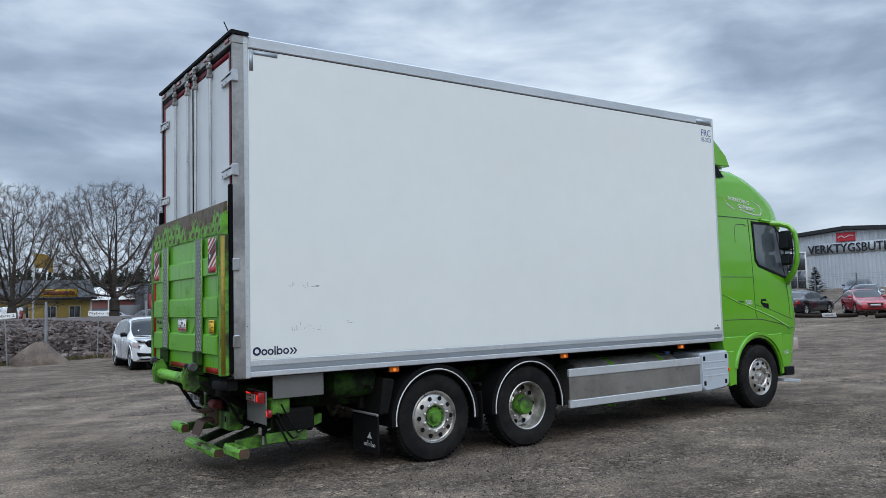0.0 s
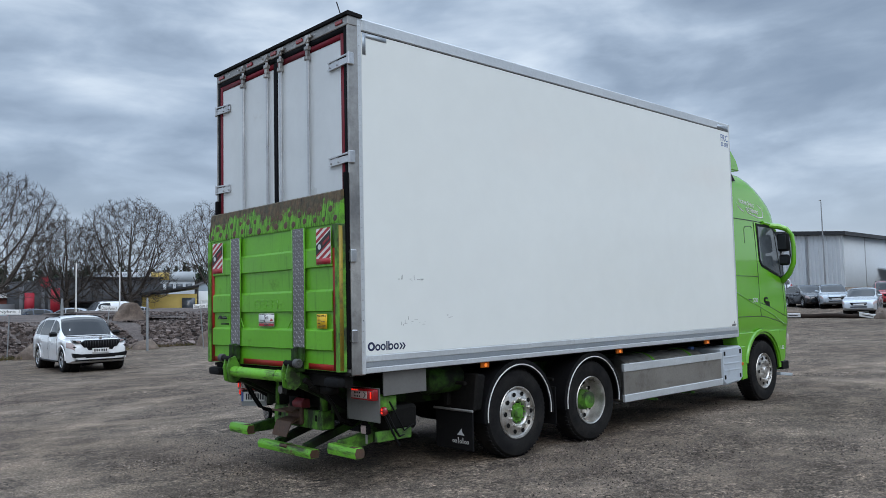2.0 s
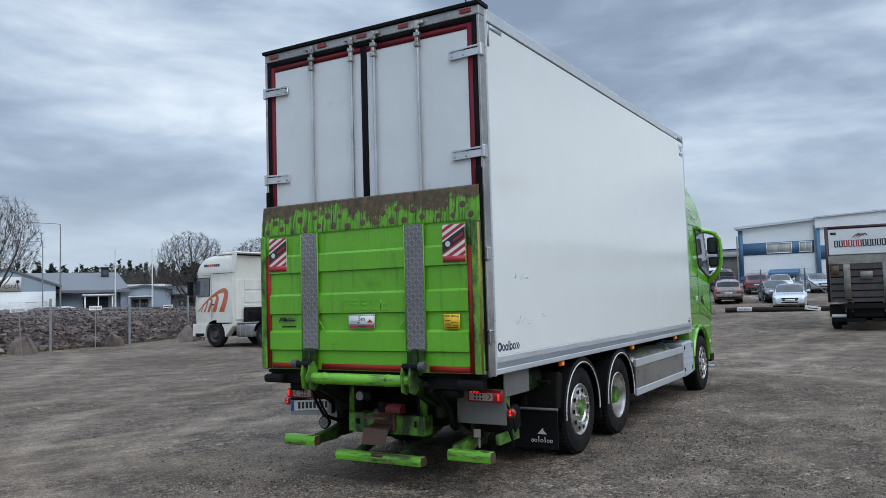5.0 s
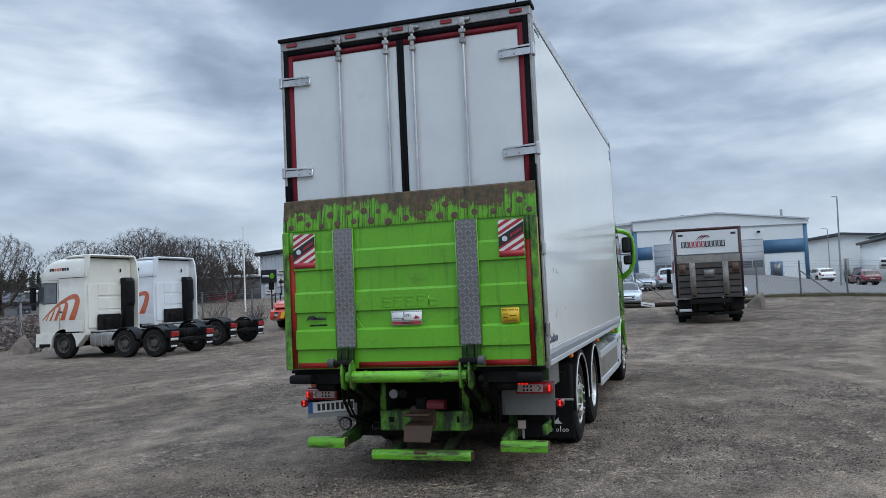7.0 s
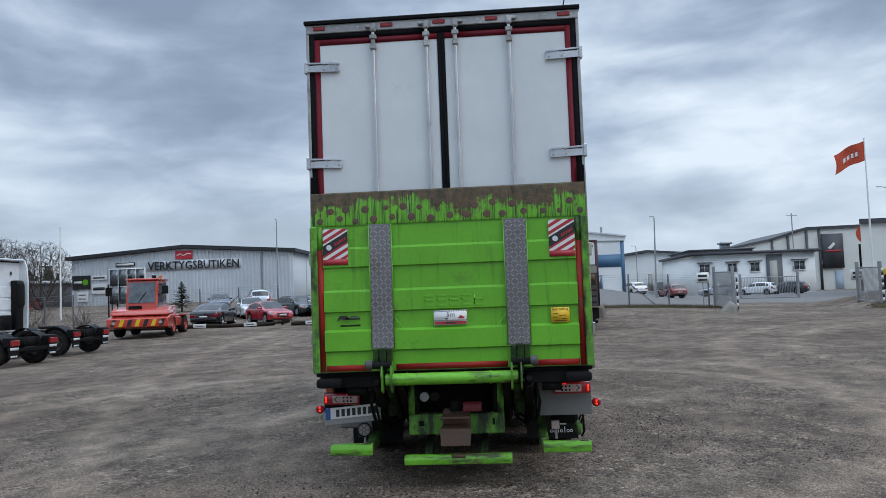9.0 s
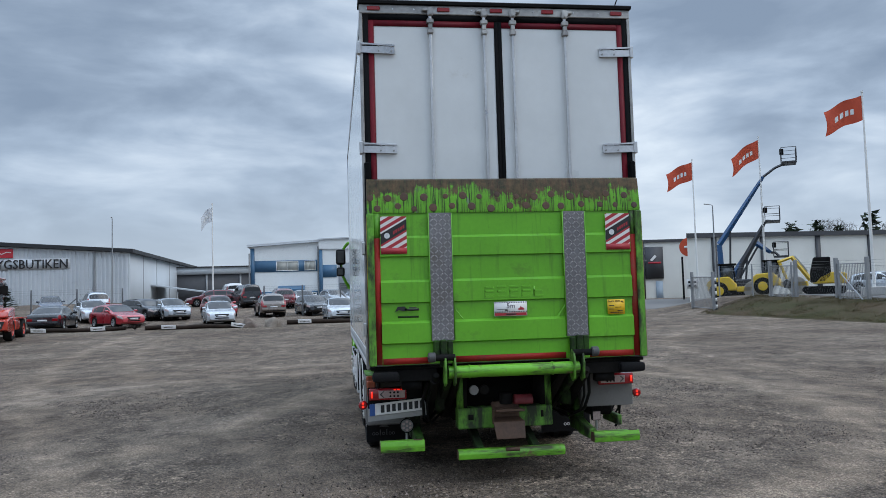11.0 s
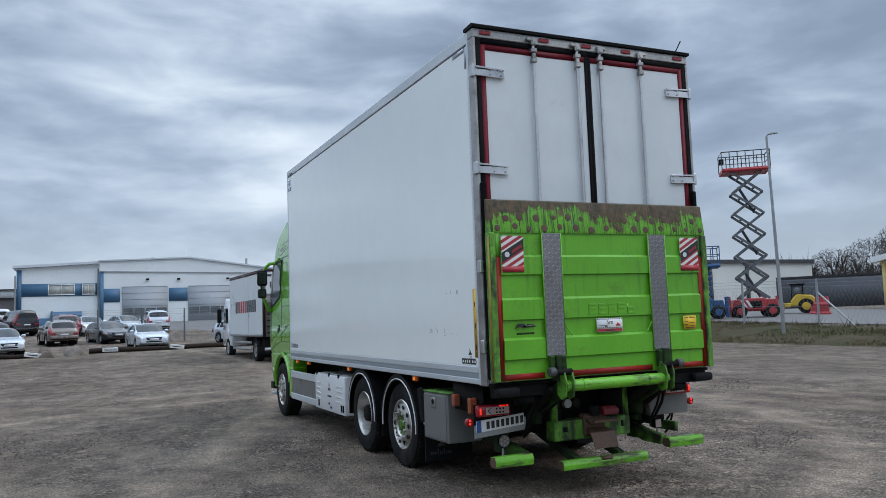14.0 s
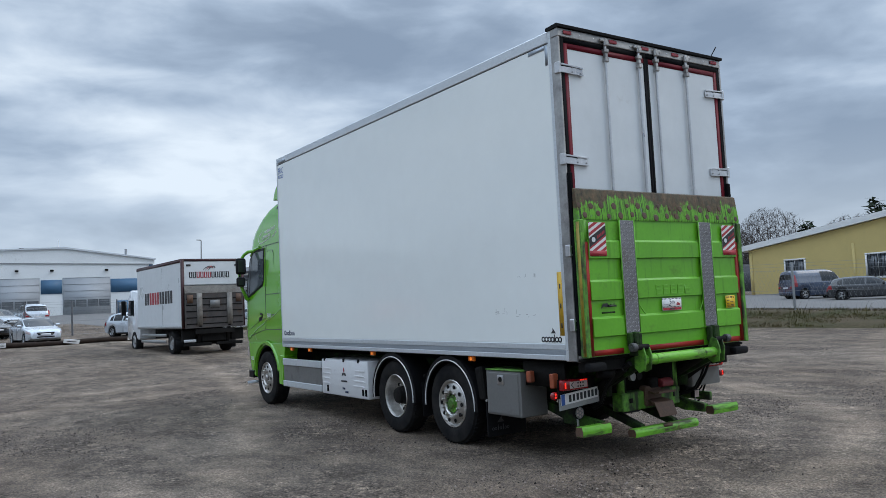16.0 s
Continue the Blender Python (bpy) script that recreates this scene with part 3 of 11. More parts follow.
def cargo_box():
    for s, nm in ((-1, "side_panel"), (1, "side_panel")):
        lo, hi = sorted((s * HW, s * (HW - 0.08)))
        pan = part(nm, G().box(0.05, L_ - 0.03, lo, hi, 1.262, 4.352, 0.004), WHITEP, truck, "smooth white insulated side panel")
        y0, y1 = sorted((s * (HW - 0.06), s * (HW + 0.006)))
        part("top_rail", G().box(0.05, L_ - 0.03, y0, y1, 4.356, ZT, 0.012), ALU, pan, "pale grey aluminium top rail")
        part("rail_joint", G().box(0.05, L_ - 0.03, *sorted((s * (HW - 0.02), s * (HW + 0.002))), 4.350, 4.357), INK, pan)
        part("bottom_rail", G().box(0.05, L_ - 0.03, y0, y1, ZB, 1.148, 0.006), ALU, pan, "aluminium bottom rail")
        part("rubbing_strip", G().box(0.05, L_ - 0.03, *sorted((s * (HW - 0.05), s * (HW + 0.002))), 1.149, 1.198, 0.003), ALUG, pan, "darker grey rubbing strip")
        part("bottom_rail", G().box(0.05, L_ - 0.03, y0, y1, 1.199, 1.262, 0.006), ALU, pan)
        post = part("corner_post", G().box(-0.02, 0.052, y0, y1, ZB - 0.01, ZT, 0.01), ALU, pan, "riveted aluminium rear corner post")
        g = G()
        for k in range(34):
            z = 1.2 + k * 0.097
            g.lathe([(0.007, 0), (0.006, 0.003), (0.002, 0.0045)], 6, pose(0.018, s * (HW + 0.006), z, -90 * s, 0, 0))
        tagged(part("rivet_row", g, CHROME, post), kind="stuff")
        part("front_post", G().box(L_ - 0.03, L_ + 0.005, y0, y1, ZB, ZT, 0.01), ALU, pan)
        # short grey cover strips at the upper corners
        part("corner_strip", G().box(0.06, 0.10, *sorted((s * HW, s * (HW + 0.003))), 4.13, 4.345).box(0.104, 0.36, *sorted((s * HW, s * (HW + 0.003))), 4.30, 4.345), ALUG, pan)
        part("corner_strip", G().box(L_ - 0.40, L_ - 0.06, *sorted((s * (HW + 0.006), s * (HW + 0.009))), 4.37, 4.43), ALUG, pan)
        # scuffs
        g = G()
        rnd = random.Random(5 + s)
        for k in range(26):
            x, z = rnd.choice([(0.42 + rnd.random() * 0.38, 1.52 + rnd.random() * 0.06), (0.42 + rnd.random() * 0.35, 1.97 + rnd.gauss(0, 0.006)), (0.95 + rnd.random() * 0.25, 1.57 + rnd.random() * 0.05)])
            w, h = rnd.uniform(0.006, 0.05), rnd.uniform(0.002, 0.006)
            if rnd.random() < 0.35:
                w, h = h, w
            g.box(x, x + w, *sorted((s * HW, s * (HW + 0.0015))), z, z + h)
        tagged(part("scuff_patch", g, GREYM, pan, "small grey scuffs and scratches"), kind="stuff")
        # maker's wordmark drawn as plain strokes, and the carrier mark
        ax = 0.07 if s < 0 else L_ - 0.55
        wordmark(pan, ax, s, 1.30, 0.46, 0.085, NAVY, "dark blue maker's mark drawn as plain rings")
        bx = L_ - 0.20 if s < 0 else 0.10
        wordmark(pan, bx, s, 1.275, 0.13 if s < 0 else 0.30, 0.04 if s < 0 else 0.08, INK, "black carrier mark drawn as plain rings", True)
        letters("frc_mark", "FRC", BLUEP, pan, facing(7.22, s * (HW + 0.001), 4.235, (0, s, 0)), width=0.22, height=0.105, label="blue letters FRC")
        letters("frc_date", "03-2023", BLUEP, pan, facing(7.22, s * (HW + 0.001), 4.13, (0, s, 0)), width=0.22, height=0.065, label="blue date 03-2023")
    part("roof", G().box(0, L_, -HW + 0.06, HW - 0.06, 4.40, 4.47, 0.01), WHITEP, truck, "white insulated roof")
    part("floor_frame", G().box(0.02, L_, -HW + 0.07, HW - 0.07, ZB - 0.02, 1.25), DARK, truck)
    part("front_wall", G().box(L_ - 0.05, L_ - 0.002, -HW + 0.062, HW - 0.062, 1.25, 4.40), WHITEP, truck)
    strip = part("side_tape", G().box(0.045, 0.115, HW, HW + 0.002, 1.345, 1.99), YELSTR, truck, "yellow vertical warning tape")
    g = G()
    for k in range(3):
        g.box(0.072, 0.090, HW + 0.002, HW + 0.003, 1.42 + k * 0.2, 1.47 + k * 0.2)
    tagged(part("print", g, INK, strip), kind="stuff")


def wordmark(pan, x, s, z, w, h, mat, label, arrow=False):
    """A brand word as plain shapes of its size: rings, bars and two chevrons."""
    wm = part("wordmark", G().box(x, x + 0.004, *sorted((s * HW, s * (HW + 0.0012))), z, z + h * 0.02), mat, pan, label)
    kinds = "orroirr" if arrow else "Orribrc"
    wide = {"O": 1.25, "i": 0.38, "b": 1.0, "c": 1.15}
    total = sum(wide.get(c, 0.92) for c in kinds)
    at_ = lambda u: x + (w * u if s < 0 else w * (1 - u))
    run = 0.0
    for c in kinds:
        u = (run + wide.get(c, 0.92) / 2) / total
        run += wide.get(c, 0.92)
        r = h * (0.50 if c == "O" else 0.37)
        if c in "Oorb":
            part("ring", G().lathe([(r, 0), (r, 0.0018), (r * 0.52, 0.0018), (r * 0.52, 0)], 18, pose(at_(u), s * HW, z + r, -90 * s, 0, 0), end=False), mat, wm)
        if c in "ib":
            a = at_(u) - h * 0.29 * (1 if s < 0 else -1) if c == "b" else at_(u)
            part("upright", G().box(a - h * 0.085, a + h * 0.085, *sorted((s * HW, s * (HW + 0.0022))), z, z + h * 1.02), mat, wm)
        if c == "c":
            for d in (-0.42, 0.02):
                q = -s
                a = at_(u) + d * q * h
                part("chevron", G().prism([(a, z), (a + q * h * 0.30, z + h * 0.37), (a, z + h * 0.74), (a + q * h * 0.22, z + h * 0.74), (a + q * h * 0.52, z + h * 0.37), (a + q * h * 0.22, z)], "y", *sorted((s * HW, s * (HW + 0.002)))), mat, wm)
    if arrow:
        c = at_(0.6)
        part("arrow", G().prism([(c - h * 0.5, z + h * 1.15), (c + h * 0.1, z + h * 1.9), (c + h * 0.1, z + h * 1.5), (c + h * 0.5, z + h * 1.15)], "y", *sorted((s * HW, s * (HW + 0.002)))), mat, wm)


def rear_end():
    fr = part("rear_frame", G().box(-0.115, 0, -1.312, 1.312, 4.385, 4.472, 0.006)
              .box(-0.115, 0, 1.284, 1.312, 1.09, 4.384, 0.005).box(-0.115, 0, -1.312, -1.284, 1.09, 4.384, 0.005)
              .box(-0.11, 0, -1.272, 1.272, 1.08, 1.17), ALUD, truck, "dull aluminium rear door frame")
    part("drip_rail", G().prism([(-0.14, 4.474), (0.05, 4.474), (0.05, 4.505), (-0.12, 4.515), (-0.145, 4.50)], "y", -1.325, 1.325), BLACK, fr, "black rubber drip rail")
    for y in (1.18, 0.52, 0.014, -0.488, -1.175):
        lm = part("marker_lamp", G().box(-0.128, -0.115, y - 0.06, y + 0.06, 4.412, 4.452, 0.006), REDLENS, fr, "small red marker lamp")
    g = G()
    for y in (-1.24, -1.0, -0.75, -0.35, 0.25, 0.8, 1.0, 1.24):
        g.lathe([(0.009, 0), (0.007, 0.004)], 6, pose(-0.115, y, 4.43, 0, -90, 0))
    tagged(part("rivet_row", g, CHROME, fr), kind="stuff")
    for s in (1, -1):
        y = lambda a, b: sorted((s * a, s * b))
        dr = part("rear_door", G().box(-0.10, -0.03, *y(0.035, 1.18), 1.18, 4.27, 0.004), WHITED, truck, "white insulated rear door")
        part("red_frame", G().box(-0.106, -0.03, *y(1.181, 1.231), 1.18, 4.325).box(-0.106, -0.03, *y(0.035, 1.181), 4.271, 4.325), REDF, dr, "dark red door edge trim")
        part("gasket", G().box(-0.108, -0.03, *y(1.232, 1.283), 1.18, 4.384).box(-0.108, -0.03, *y(0.0, 1.232), 4.326, 4.384).box(-0.108, -0.03, *y(0.001, 0.0345), 1.18, 4.326), GASKET, dr, "black rubber door gasket")
        for yb in (0.652, 0.139):
            ya = s * yb
            bar = part("locking_bar", G().cyl((-0.127, ya, 1.2), (-0.127, ya, 4.40), 0.016, n=10), CHROME, dr, "vertical steel locking bar")
            g = G().box(-0.16, -0.105, ya - 0.028, ya + 0.028, 4.19, 4.235, 0.008).box(-0.155, -0.105, ya - 0.034, ya + 0.034, 4.29, 4.335, 0.008)
            g.box(-0.15, -0.11, ya - 0.02, ya + 0.02, 4.235, 4.29, 0.006)
            g.box(-0.155, -0.115, ya - 0.03, ya + 0.028, 4.36, 4.445, 0.012).cyl((-0.158, ya - 0.006, 4.4), (-0.115, ya - 0.006, 4.4), 0.024, n=10)
            g.box(-0.15, -0.118, *sorted((ya, ya + s * 0.075)), 4.405, 4.44, 0.008)
            part("bar_keeper", g, ALUD, bar, "worn steel lock keeper")
        for z in (4.055, 3.118, 2.19, 1.45):
            g = G().prism([(s * 0.99, z - 0.052), (s * 1.02, z - 0.058), (s * 1.30, z - 0.045), (s * 1.30, z + 0.045), (s * 1.02, z + 0.04), (s * 0.99, z + 0.03)], "x", -0.118, -0.104, 0.003)
            g.box(-0.13, -0.06, *y(1.30, 1.335), z - 0.06, z + 0.06, 0.008)
            h = part("hinge", g, CHROME, dr, "cast aluminium door hinge")
            part("hinge_rib", G().prism([(s * 0.99, z + 0.016), (s * 0.99, z + 0.03), (s * 1.30, z + 0.047), (s * 1.30, z + 0.033)], "x", -0.128, -0.118).prism([(s * 0.99, z - 0.056), (s * 0.99, z - 0.046), (s * 1.30, z - 0.035), (s * 1.30, z - 0.047)], "x", -0.128, -0.118), CHROME, h)
            g = G()
            for yy in (1.02, 1.14):
                for dz in (-0.03, 0.018):
                    part("bolt", G().cyl((-0.127, s * yy, z + dz), (-0.116, s * yy, z + dz), 0.009, n=6), GREYM, h)
            part("slot", G().box(-0.1195, -0.1175, *y(1.10, 1.29), z + 0.018, z + 0.027), DARK, h)
    # solid black strips: shade of the lower gap beside the platform, as colour
    for s in (1, -1):
        part("edge_seal", G().box(-0.15, -0.02, *sorted((s * 1.296, s * 1.245)), 1.15, 2.98, 0.01), GASKET, truck, "solid black strip in place of the shaded gap")
    part("aerial", G().cyl((-0.08, -1.17, 4.49), (-0.16, -1.20, 4.62), 0.006, n=6), BLACKP, truck, "thin bent black rod")


def tail_lift():
    X = -0.215
    steps = [(2.495, 0.0), (2.29, 0.0), (2.268, 0.022), (2.105, 0.022), (2.095, 0.0), (1.89, 0.0), (1.868, 0.022), (1.688, 0.022), (1.678, 0.0), (1.52, 0.0), (1.498, 0.026), (1.325, 0.026), (1.312, 0.0), (1.13, 0.0)]
    prof = [(X - d, z) for z, d in steps] + [(X + 0.055, 1.13), (X + 0.055, 2.495)]
    lift = part("tail_lift_platform", G().prism(prof, "y", -1.175, 1.175), LIME, truck, "raised lime green tail lift platform with pressed ribs")
    lipg = G().prism([(X - 0.012, 2.495), (X - 0.018, 2.52), (X + 0.02, 2.80), (X + 0.05, 2.815), (X + 0.055, 2.495)], "y", -1.285, 1.285)
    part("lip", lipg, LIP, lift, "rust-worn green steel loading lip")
    rnd = random.Random(3)
    for row, z in ((0, 2.545), (1, 2.645)):
        for k in range(15):
            y = -1.22 + k * 0.172 + (0.085 if row else 0) + rnd.uniform(-0.02, 0.02)
            if abs(y) < 1.26:
                zz = z + rnd.uniform(-0.015, 0.015)
                x = X - 0.018 + (zz - 2.52) * 0.136
                r = rnd.uniform(0.026, 0.040)
                part("stud", G().lathe([(r, 0), (r * 0.9, 0.004), (r * 0.3, 0.006)], 9, pose(x + 0.001, y, zz, 0, -90 + 7.7, 0)), BROWNS, lift)
    for s in (1, -1):
        y = lambda a, b: sorted((s * a, s * b))
        part("side_rail", G().box(X - 0.03, X + 0.06, *y(1.228, 1.292), 1.125, 2.494, 0.008), LIMED, lift, "weathered green side rail")
        part("edge_tape", G().box(X - 0.022, X + 0.02, *y(1.292, 1.2945), 1.14, 2.47), YELOLD, lift, "worn yellow edge tape")
        part("reflective_tape", G().box(X - 0.012, X + 0.05, *y(1.176, 1.2275), 1.135, 2.27), REDTAPE, lift, "faded red reflective tape")
        part("side_fill", G().box(X - 0.010, X + 0.05, *y(1.176, 1.2275), 2.271, 2.494), LIMED, lift)
        strip = part("tread_strip", G().box(X - 0.034, X - 0.0265, *y(0.525, 0.73), 1.335, 2.492, 0.002), TREAD, lift, "grey chequer-plate walking strip")
        g = G()
        for i in range(28):
            for j in range(5):
                yy, zz = 0.546 + j * 0.041, 1.355 + i * 0.041
                a = radians(45 if (i + j) % 2 else -45)
                dy, dz = math.cos(a) * 0.019, math.sin(a) * 0.019
                ny, nz = -math.sin(a) * 0.005, math.cos(a) * 0.005
                vs = [g.bm.verts.new((X - 0.0342, s * (yy + p), zz + q)) for p, q in ((-dy - ny, -dz - nz), (dy - ny, dz - nz), (dy + ny, dz + nz), (-dy + ny, -dz + nz))]
                top = [g.bm.verts.new((X - 0.0372, s * (yy + p * 0.7), zz + q * 0.7)) for p, q in ((-dy - ny, -dz - nz), (dy - ny, dz - nz), (dy + ny, dz + nz), (-dy + ny, -dz + nz))]
                g.bm.faces.new(top)
                for k in range(4):
                    g.bm.faces.new([vs[k], vs[(k + 1) % 4], top[(k + 1) % 4], top[k]])
        bmesh.ops.recalc_face_normals(g.bm, faces=g.bm.faces[:])
        tagged(part("chequer_pattern", g, TREADL, strip, sharp=None), kind="stuff")
        part("strip_edge", G().box(X - 0.038, X - 0.024, *y(0.518, 0.5245), 1.335, 2.492).box(X - 0.038, X - 0.024, *y(0.7305, 0.737), 1.335, 2.492), LIME, strip)
        hazard(lift, s, X)
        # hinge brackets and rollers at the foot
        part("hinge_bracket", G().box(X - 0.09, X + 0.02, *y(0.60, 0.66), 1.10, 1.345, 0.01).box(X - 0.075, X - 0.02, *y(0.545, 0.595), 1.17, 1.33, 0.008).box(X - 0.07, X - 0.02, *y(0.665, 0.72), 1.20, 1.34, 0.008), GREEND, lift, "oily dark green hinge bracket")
        part("hinge_pin", G().cyl((X - 0.13, s * 0.54, 1.19), (X - 0.13, s * 0.72, 1.19), 0.030, n=14), DARK, lift)
        part("roller", G().lathe([(0.012, 0.004), (0.036, 0.0), (0.044, 0.008), (0.044, 0.058), (0.036, 0.066), (0.014, 0.062), (0.012, 0.07)], 18, pose(X - 0.13, s * 0.715, 1.195, -90 * s, 0, 0)), RUBBERG, lift, "dark grey guide roller")
        part("torsion_rod", G().cyl((X - 0.04, s * 0.44, 1.52), (X - 0.03, s * 0.515, 1.62), 0.006, n=6), LIME, lift)
    for a, b in ((-0.517, 0.517), (-1.17, -0.745), (0.745, 1.17)):
        part("foot_tape", G().box(X - 0.002, X, a, b, 1.134, 1.190), REDTAPE, lift, "red reflective tape along the foot")
    # raised maker's name as plain strokes
    g = G()
    for k in range(5):
        y = 0.235 - k * 0.115
        for z in (1.715, 1.765, 1.805)[: 3 if k != 4 else 2]:
            g.box(X - 0.0255, X - 0.022, y - 0.085, y, z - 0.009, z + 0.009, 0.001)
        g.box(X - 0.0255, X - 0.022, y - 0.012, y, 1.715, 1.805)
    tagged(part("embossed_mark", g, LIME, lift, "embossed plain strokes"), kind="stuff")
    st = part("label", G().box(X - 0.0245, X - 0.0222, -0.157, 0.150, 1.537, 1.668), WHITES, lift, "white loading label with red and black print")
    g = G()
    for k in range(14):
        y = 0.145 - k * 0.0222
        g.box(X - 0.0252, X - 0.0246, y - 0.011, y, 1.655, 1.666).box(X - 0.0252, X - 0.0246, y - 0.011, y, 1.570, 1.580)
    tagged(part("print", g, INK, st), kind="stuff")
    tagged(part("print", G().box(X - 0.0252, X - 0.0246, -0.15, 0.145, 1.541, 1.566).box(X - 0.0252, X - 0.0246, -0.13, -0.075, 1.59, 1.606).prism([(-0.125, 1.606), (-0.09, 1.625), (-0.09, 1.606)], "x", X - 0.0252, X - 0.0246), REDS, st), kind="stuff")
    tagged(part("print", G().box(X - 0.0252, X - 0.0246, 0.03, 0.125, 1.597, 1.601).box(X - 0.0252, X - 0.0246, 0.02, 0.05, 1.585, 1.596).box(X - 0.026, X - 0.0253, -0.05, 0.04, 1.547, 1.560), INK, st), kind="stuff")
    letters("distance", "5m", INK, st, facing(X - 0.0255, -0.005, 1.63, (-1, 0, 0)), height=0.045, width=0.075, label="black 5m")
    yl = part("label", G().box(X - 0.0245, X - 0.0222, -1.092, -0.925, 1.523, 1.66), YELLOWS, lift, "yellow load label with black print")
    letters("load", "MAX 2000 kg", INK, yl, facing(X - 0.025, -1.008, 1.64, (-1, 0, 0)), width=0.145, height=0.022, label="black load limit")
    g = G()
    for k, (a, b) in enumerate(((-0.94, -0.99), (-1.0, -1.06), (-0.94, -0.985), (-1.02, -1.07), (-0.95, -1.07))):
        g.box(X - 0.0252, X - 0.0246, b, a, 1.60 - k * 0.016, 1.606 - k * 0.016)
    tagged(part("print", g, INK, yl), kind="stuff")
    part("dealer_mark", G().prism([(1.06, 1.60), (1.03, 1.65), (0.97, 1.652), (0.94, 1.625), (0.98, 1.61), (1.02, 1.62)], "x", X - 0.0245, X - 0.022).box(X - 0.0245, X - 0.022, 0.84, 0.97, 1.612, 1.632).box(X - 0.0245, X - 0.022, 0.86, 0.93, 1.635, 1.643), INK, lift, "black dealer mark as plain strokes")
    part("dealer_mark", G().box(X - 0.001, X + 0.0, 0.84, 1.03, 1.548, 1.566), GREEND, lift)
    # tube across, arms and rams
    tube = part("cross_tube", G().cyl((-0.315, -0.60, 1.056), (-0.315, 0.60, 1.056), 0.055, n=20).cyl((-0.315, 0.40, 1.056), (-0.315, 0.415, 1.056), 0.06, n=20).cyl((-0.315, -0.36, 1.056), (-0.315, -0.345, 1.056), 0.06, n=20), LIMEW, truck, "scuffed lime green cross tube of the lift")
    for s in (1, -1):
        for yy in (0.545, 0.63):
            part("tube_flange", G().prism([(-0.40, 1.10), (-0.37, 1.20), (-0.30, 1.22), (-0.25, 1.12), (-0.24, 0.98), (-0.30, 0.93), (-0.38, 0.96)], "y", s * yy - 0.009, s * yy + 0.009, 0.003), LIMED, tube, "green steel flange plate")
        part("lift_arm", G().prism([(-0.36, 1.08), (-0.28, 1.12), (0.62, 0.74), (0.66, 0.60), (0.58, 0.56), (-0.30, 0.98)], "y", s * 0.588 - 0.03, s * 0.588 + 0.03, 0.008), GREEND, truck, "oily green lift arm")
        part("tilt_ram", G().tube([(-0.24, s * 0.50, 1.02), (0.2, s * 0.50, 0.80), (0.62, s * 0.50, 0.56)], [0.028, 0.045, 0.045], 12), DARK, truck, "black hydraulic ram")
        part("lift_ram", G().cyl((-0.16, s * 0.70, 0.98), (0.6, s * 0.70, 0.52), 0.045, n=12).cyl((-0.24, s * 0.70, 1.03), (-0.16, s * 0.70, 0.98), 0.028, n=10), DARK, truck, "black hydraulic ram")
        hose = [(-0.1, s * 0.76, 0.96), (0.02, s * 0.80, 0.78), (0.12, s * 0.78, 0.62), (0.3, s * 0.72, 0.55), (0.5, s * 0.62, 0.6)]
        part("hose", G().tube(hose, 0.016, 8).tube([(p[0] + 0.03, p[1] - s * 0.04, p[2] - 0.03) for p in hose], 0.012, 8), BLACKP, truck, "black hydraulic hose")
        part("buffer", G().box(-0.25, -0.16, *sorted((s * 1.03, s * 1.27)), 0.985, 1.07, 0.025, seg=2), BLACK, truck, "black rubber loading buffer")
        part("buffer_bracket", G().box(-0.16, -0.06, *sorted((s * 0.68, s * 1.25)), 0.975, 1.082, 0.005).box(-0.14, -0.05, *sorted((s * 0.82, s * 1.0)), 0.90, 0.98), DARK, truck)
    part("rear_sill", G().box(-0.16, 0.02, -1.28, 1.28, 1.083, 1.112), DARK, truck)


def hazard(lift, s, X):
    """A red and white striped warning flag, its foot red."""
    yc, z0, z1 = s * 1.052, 2.125, 2.465
    h = 0.118
    fl = part("warning_flag", G().box(X - 0.028, X - 0.024, yc - h, yc + h, z0, z1, 0.001), WHITES, lift, "red and white striped warning flag")
    rnd = G()
    x0, x1 = X - 0.0292, X - 0.0283

    def cut(poly, lim, up):
        out = []
        for p, q in zip(poly, poly[1:] + poly[:1]):
            a, b = ((p[1] - lim) * up, (q[1] - lim) * up)
            if a >= 0:
                out.append(p)
            if (a > 0 > b) or (a < 0 < b):
                f = a / (a - b)
                out.append((p[0] + (q[0] - p[0]) * f, lim))
        return out

    # slanting stripes clipped to the flag
    for k in range(-5, 12):
        a = z0 + k * 0.066
        quad = [(yc + h, a), (yc - h, a + 0.135), (yc - h, a + 0.168), (yc + h, a + 0.033)]
        quad = cut(cut(quad, z0 + 0.055, 1), z1, -1)
        if len(quad) > 2:
            rnd.prism(quad, "x", x0, x1)
    rnd.box(x0, x1, yc - h, yc + h, z0, z0 + 0.055)
    part("stripe", rnd, REDS, fl)
    part("band", G().prism([(yc + h, 2.21), (yc + h, 2.305), (yc - h, 2.44), (yc - h, 2.345)], "x", x0 - 0.0012, x0 - 0.0002), INK, fl, "black slanting band")
    for k in range(5):
        yy = yc + 0.005 - k * 0.022
        zz = 2.305 + (yc + h - yy) * 0.562 - 0.052
        part("mark", G().prism([(yy, zz - 0.016), (yy - 0.015, zz - 0.008), (yy - 0.015, zz + 0.022), (yy, zz + 0.014)], "x", x0 - 0.0024, x0 - 0.0014), REDS, fl)
    part("mark", G().lathe([(0.026, 0), (0.026, 0.001)], 12, pose(x0 - 0.0014, yc + 0.06, 2.29, 0, -90, 0)), GREYP, fl)


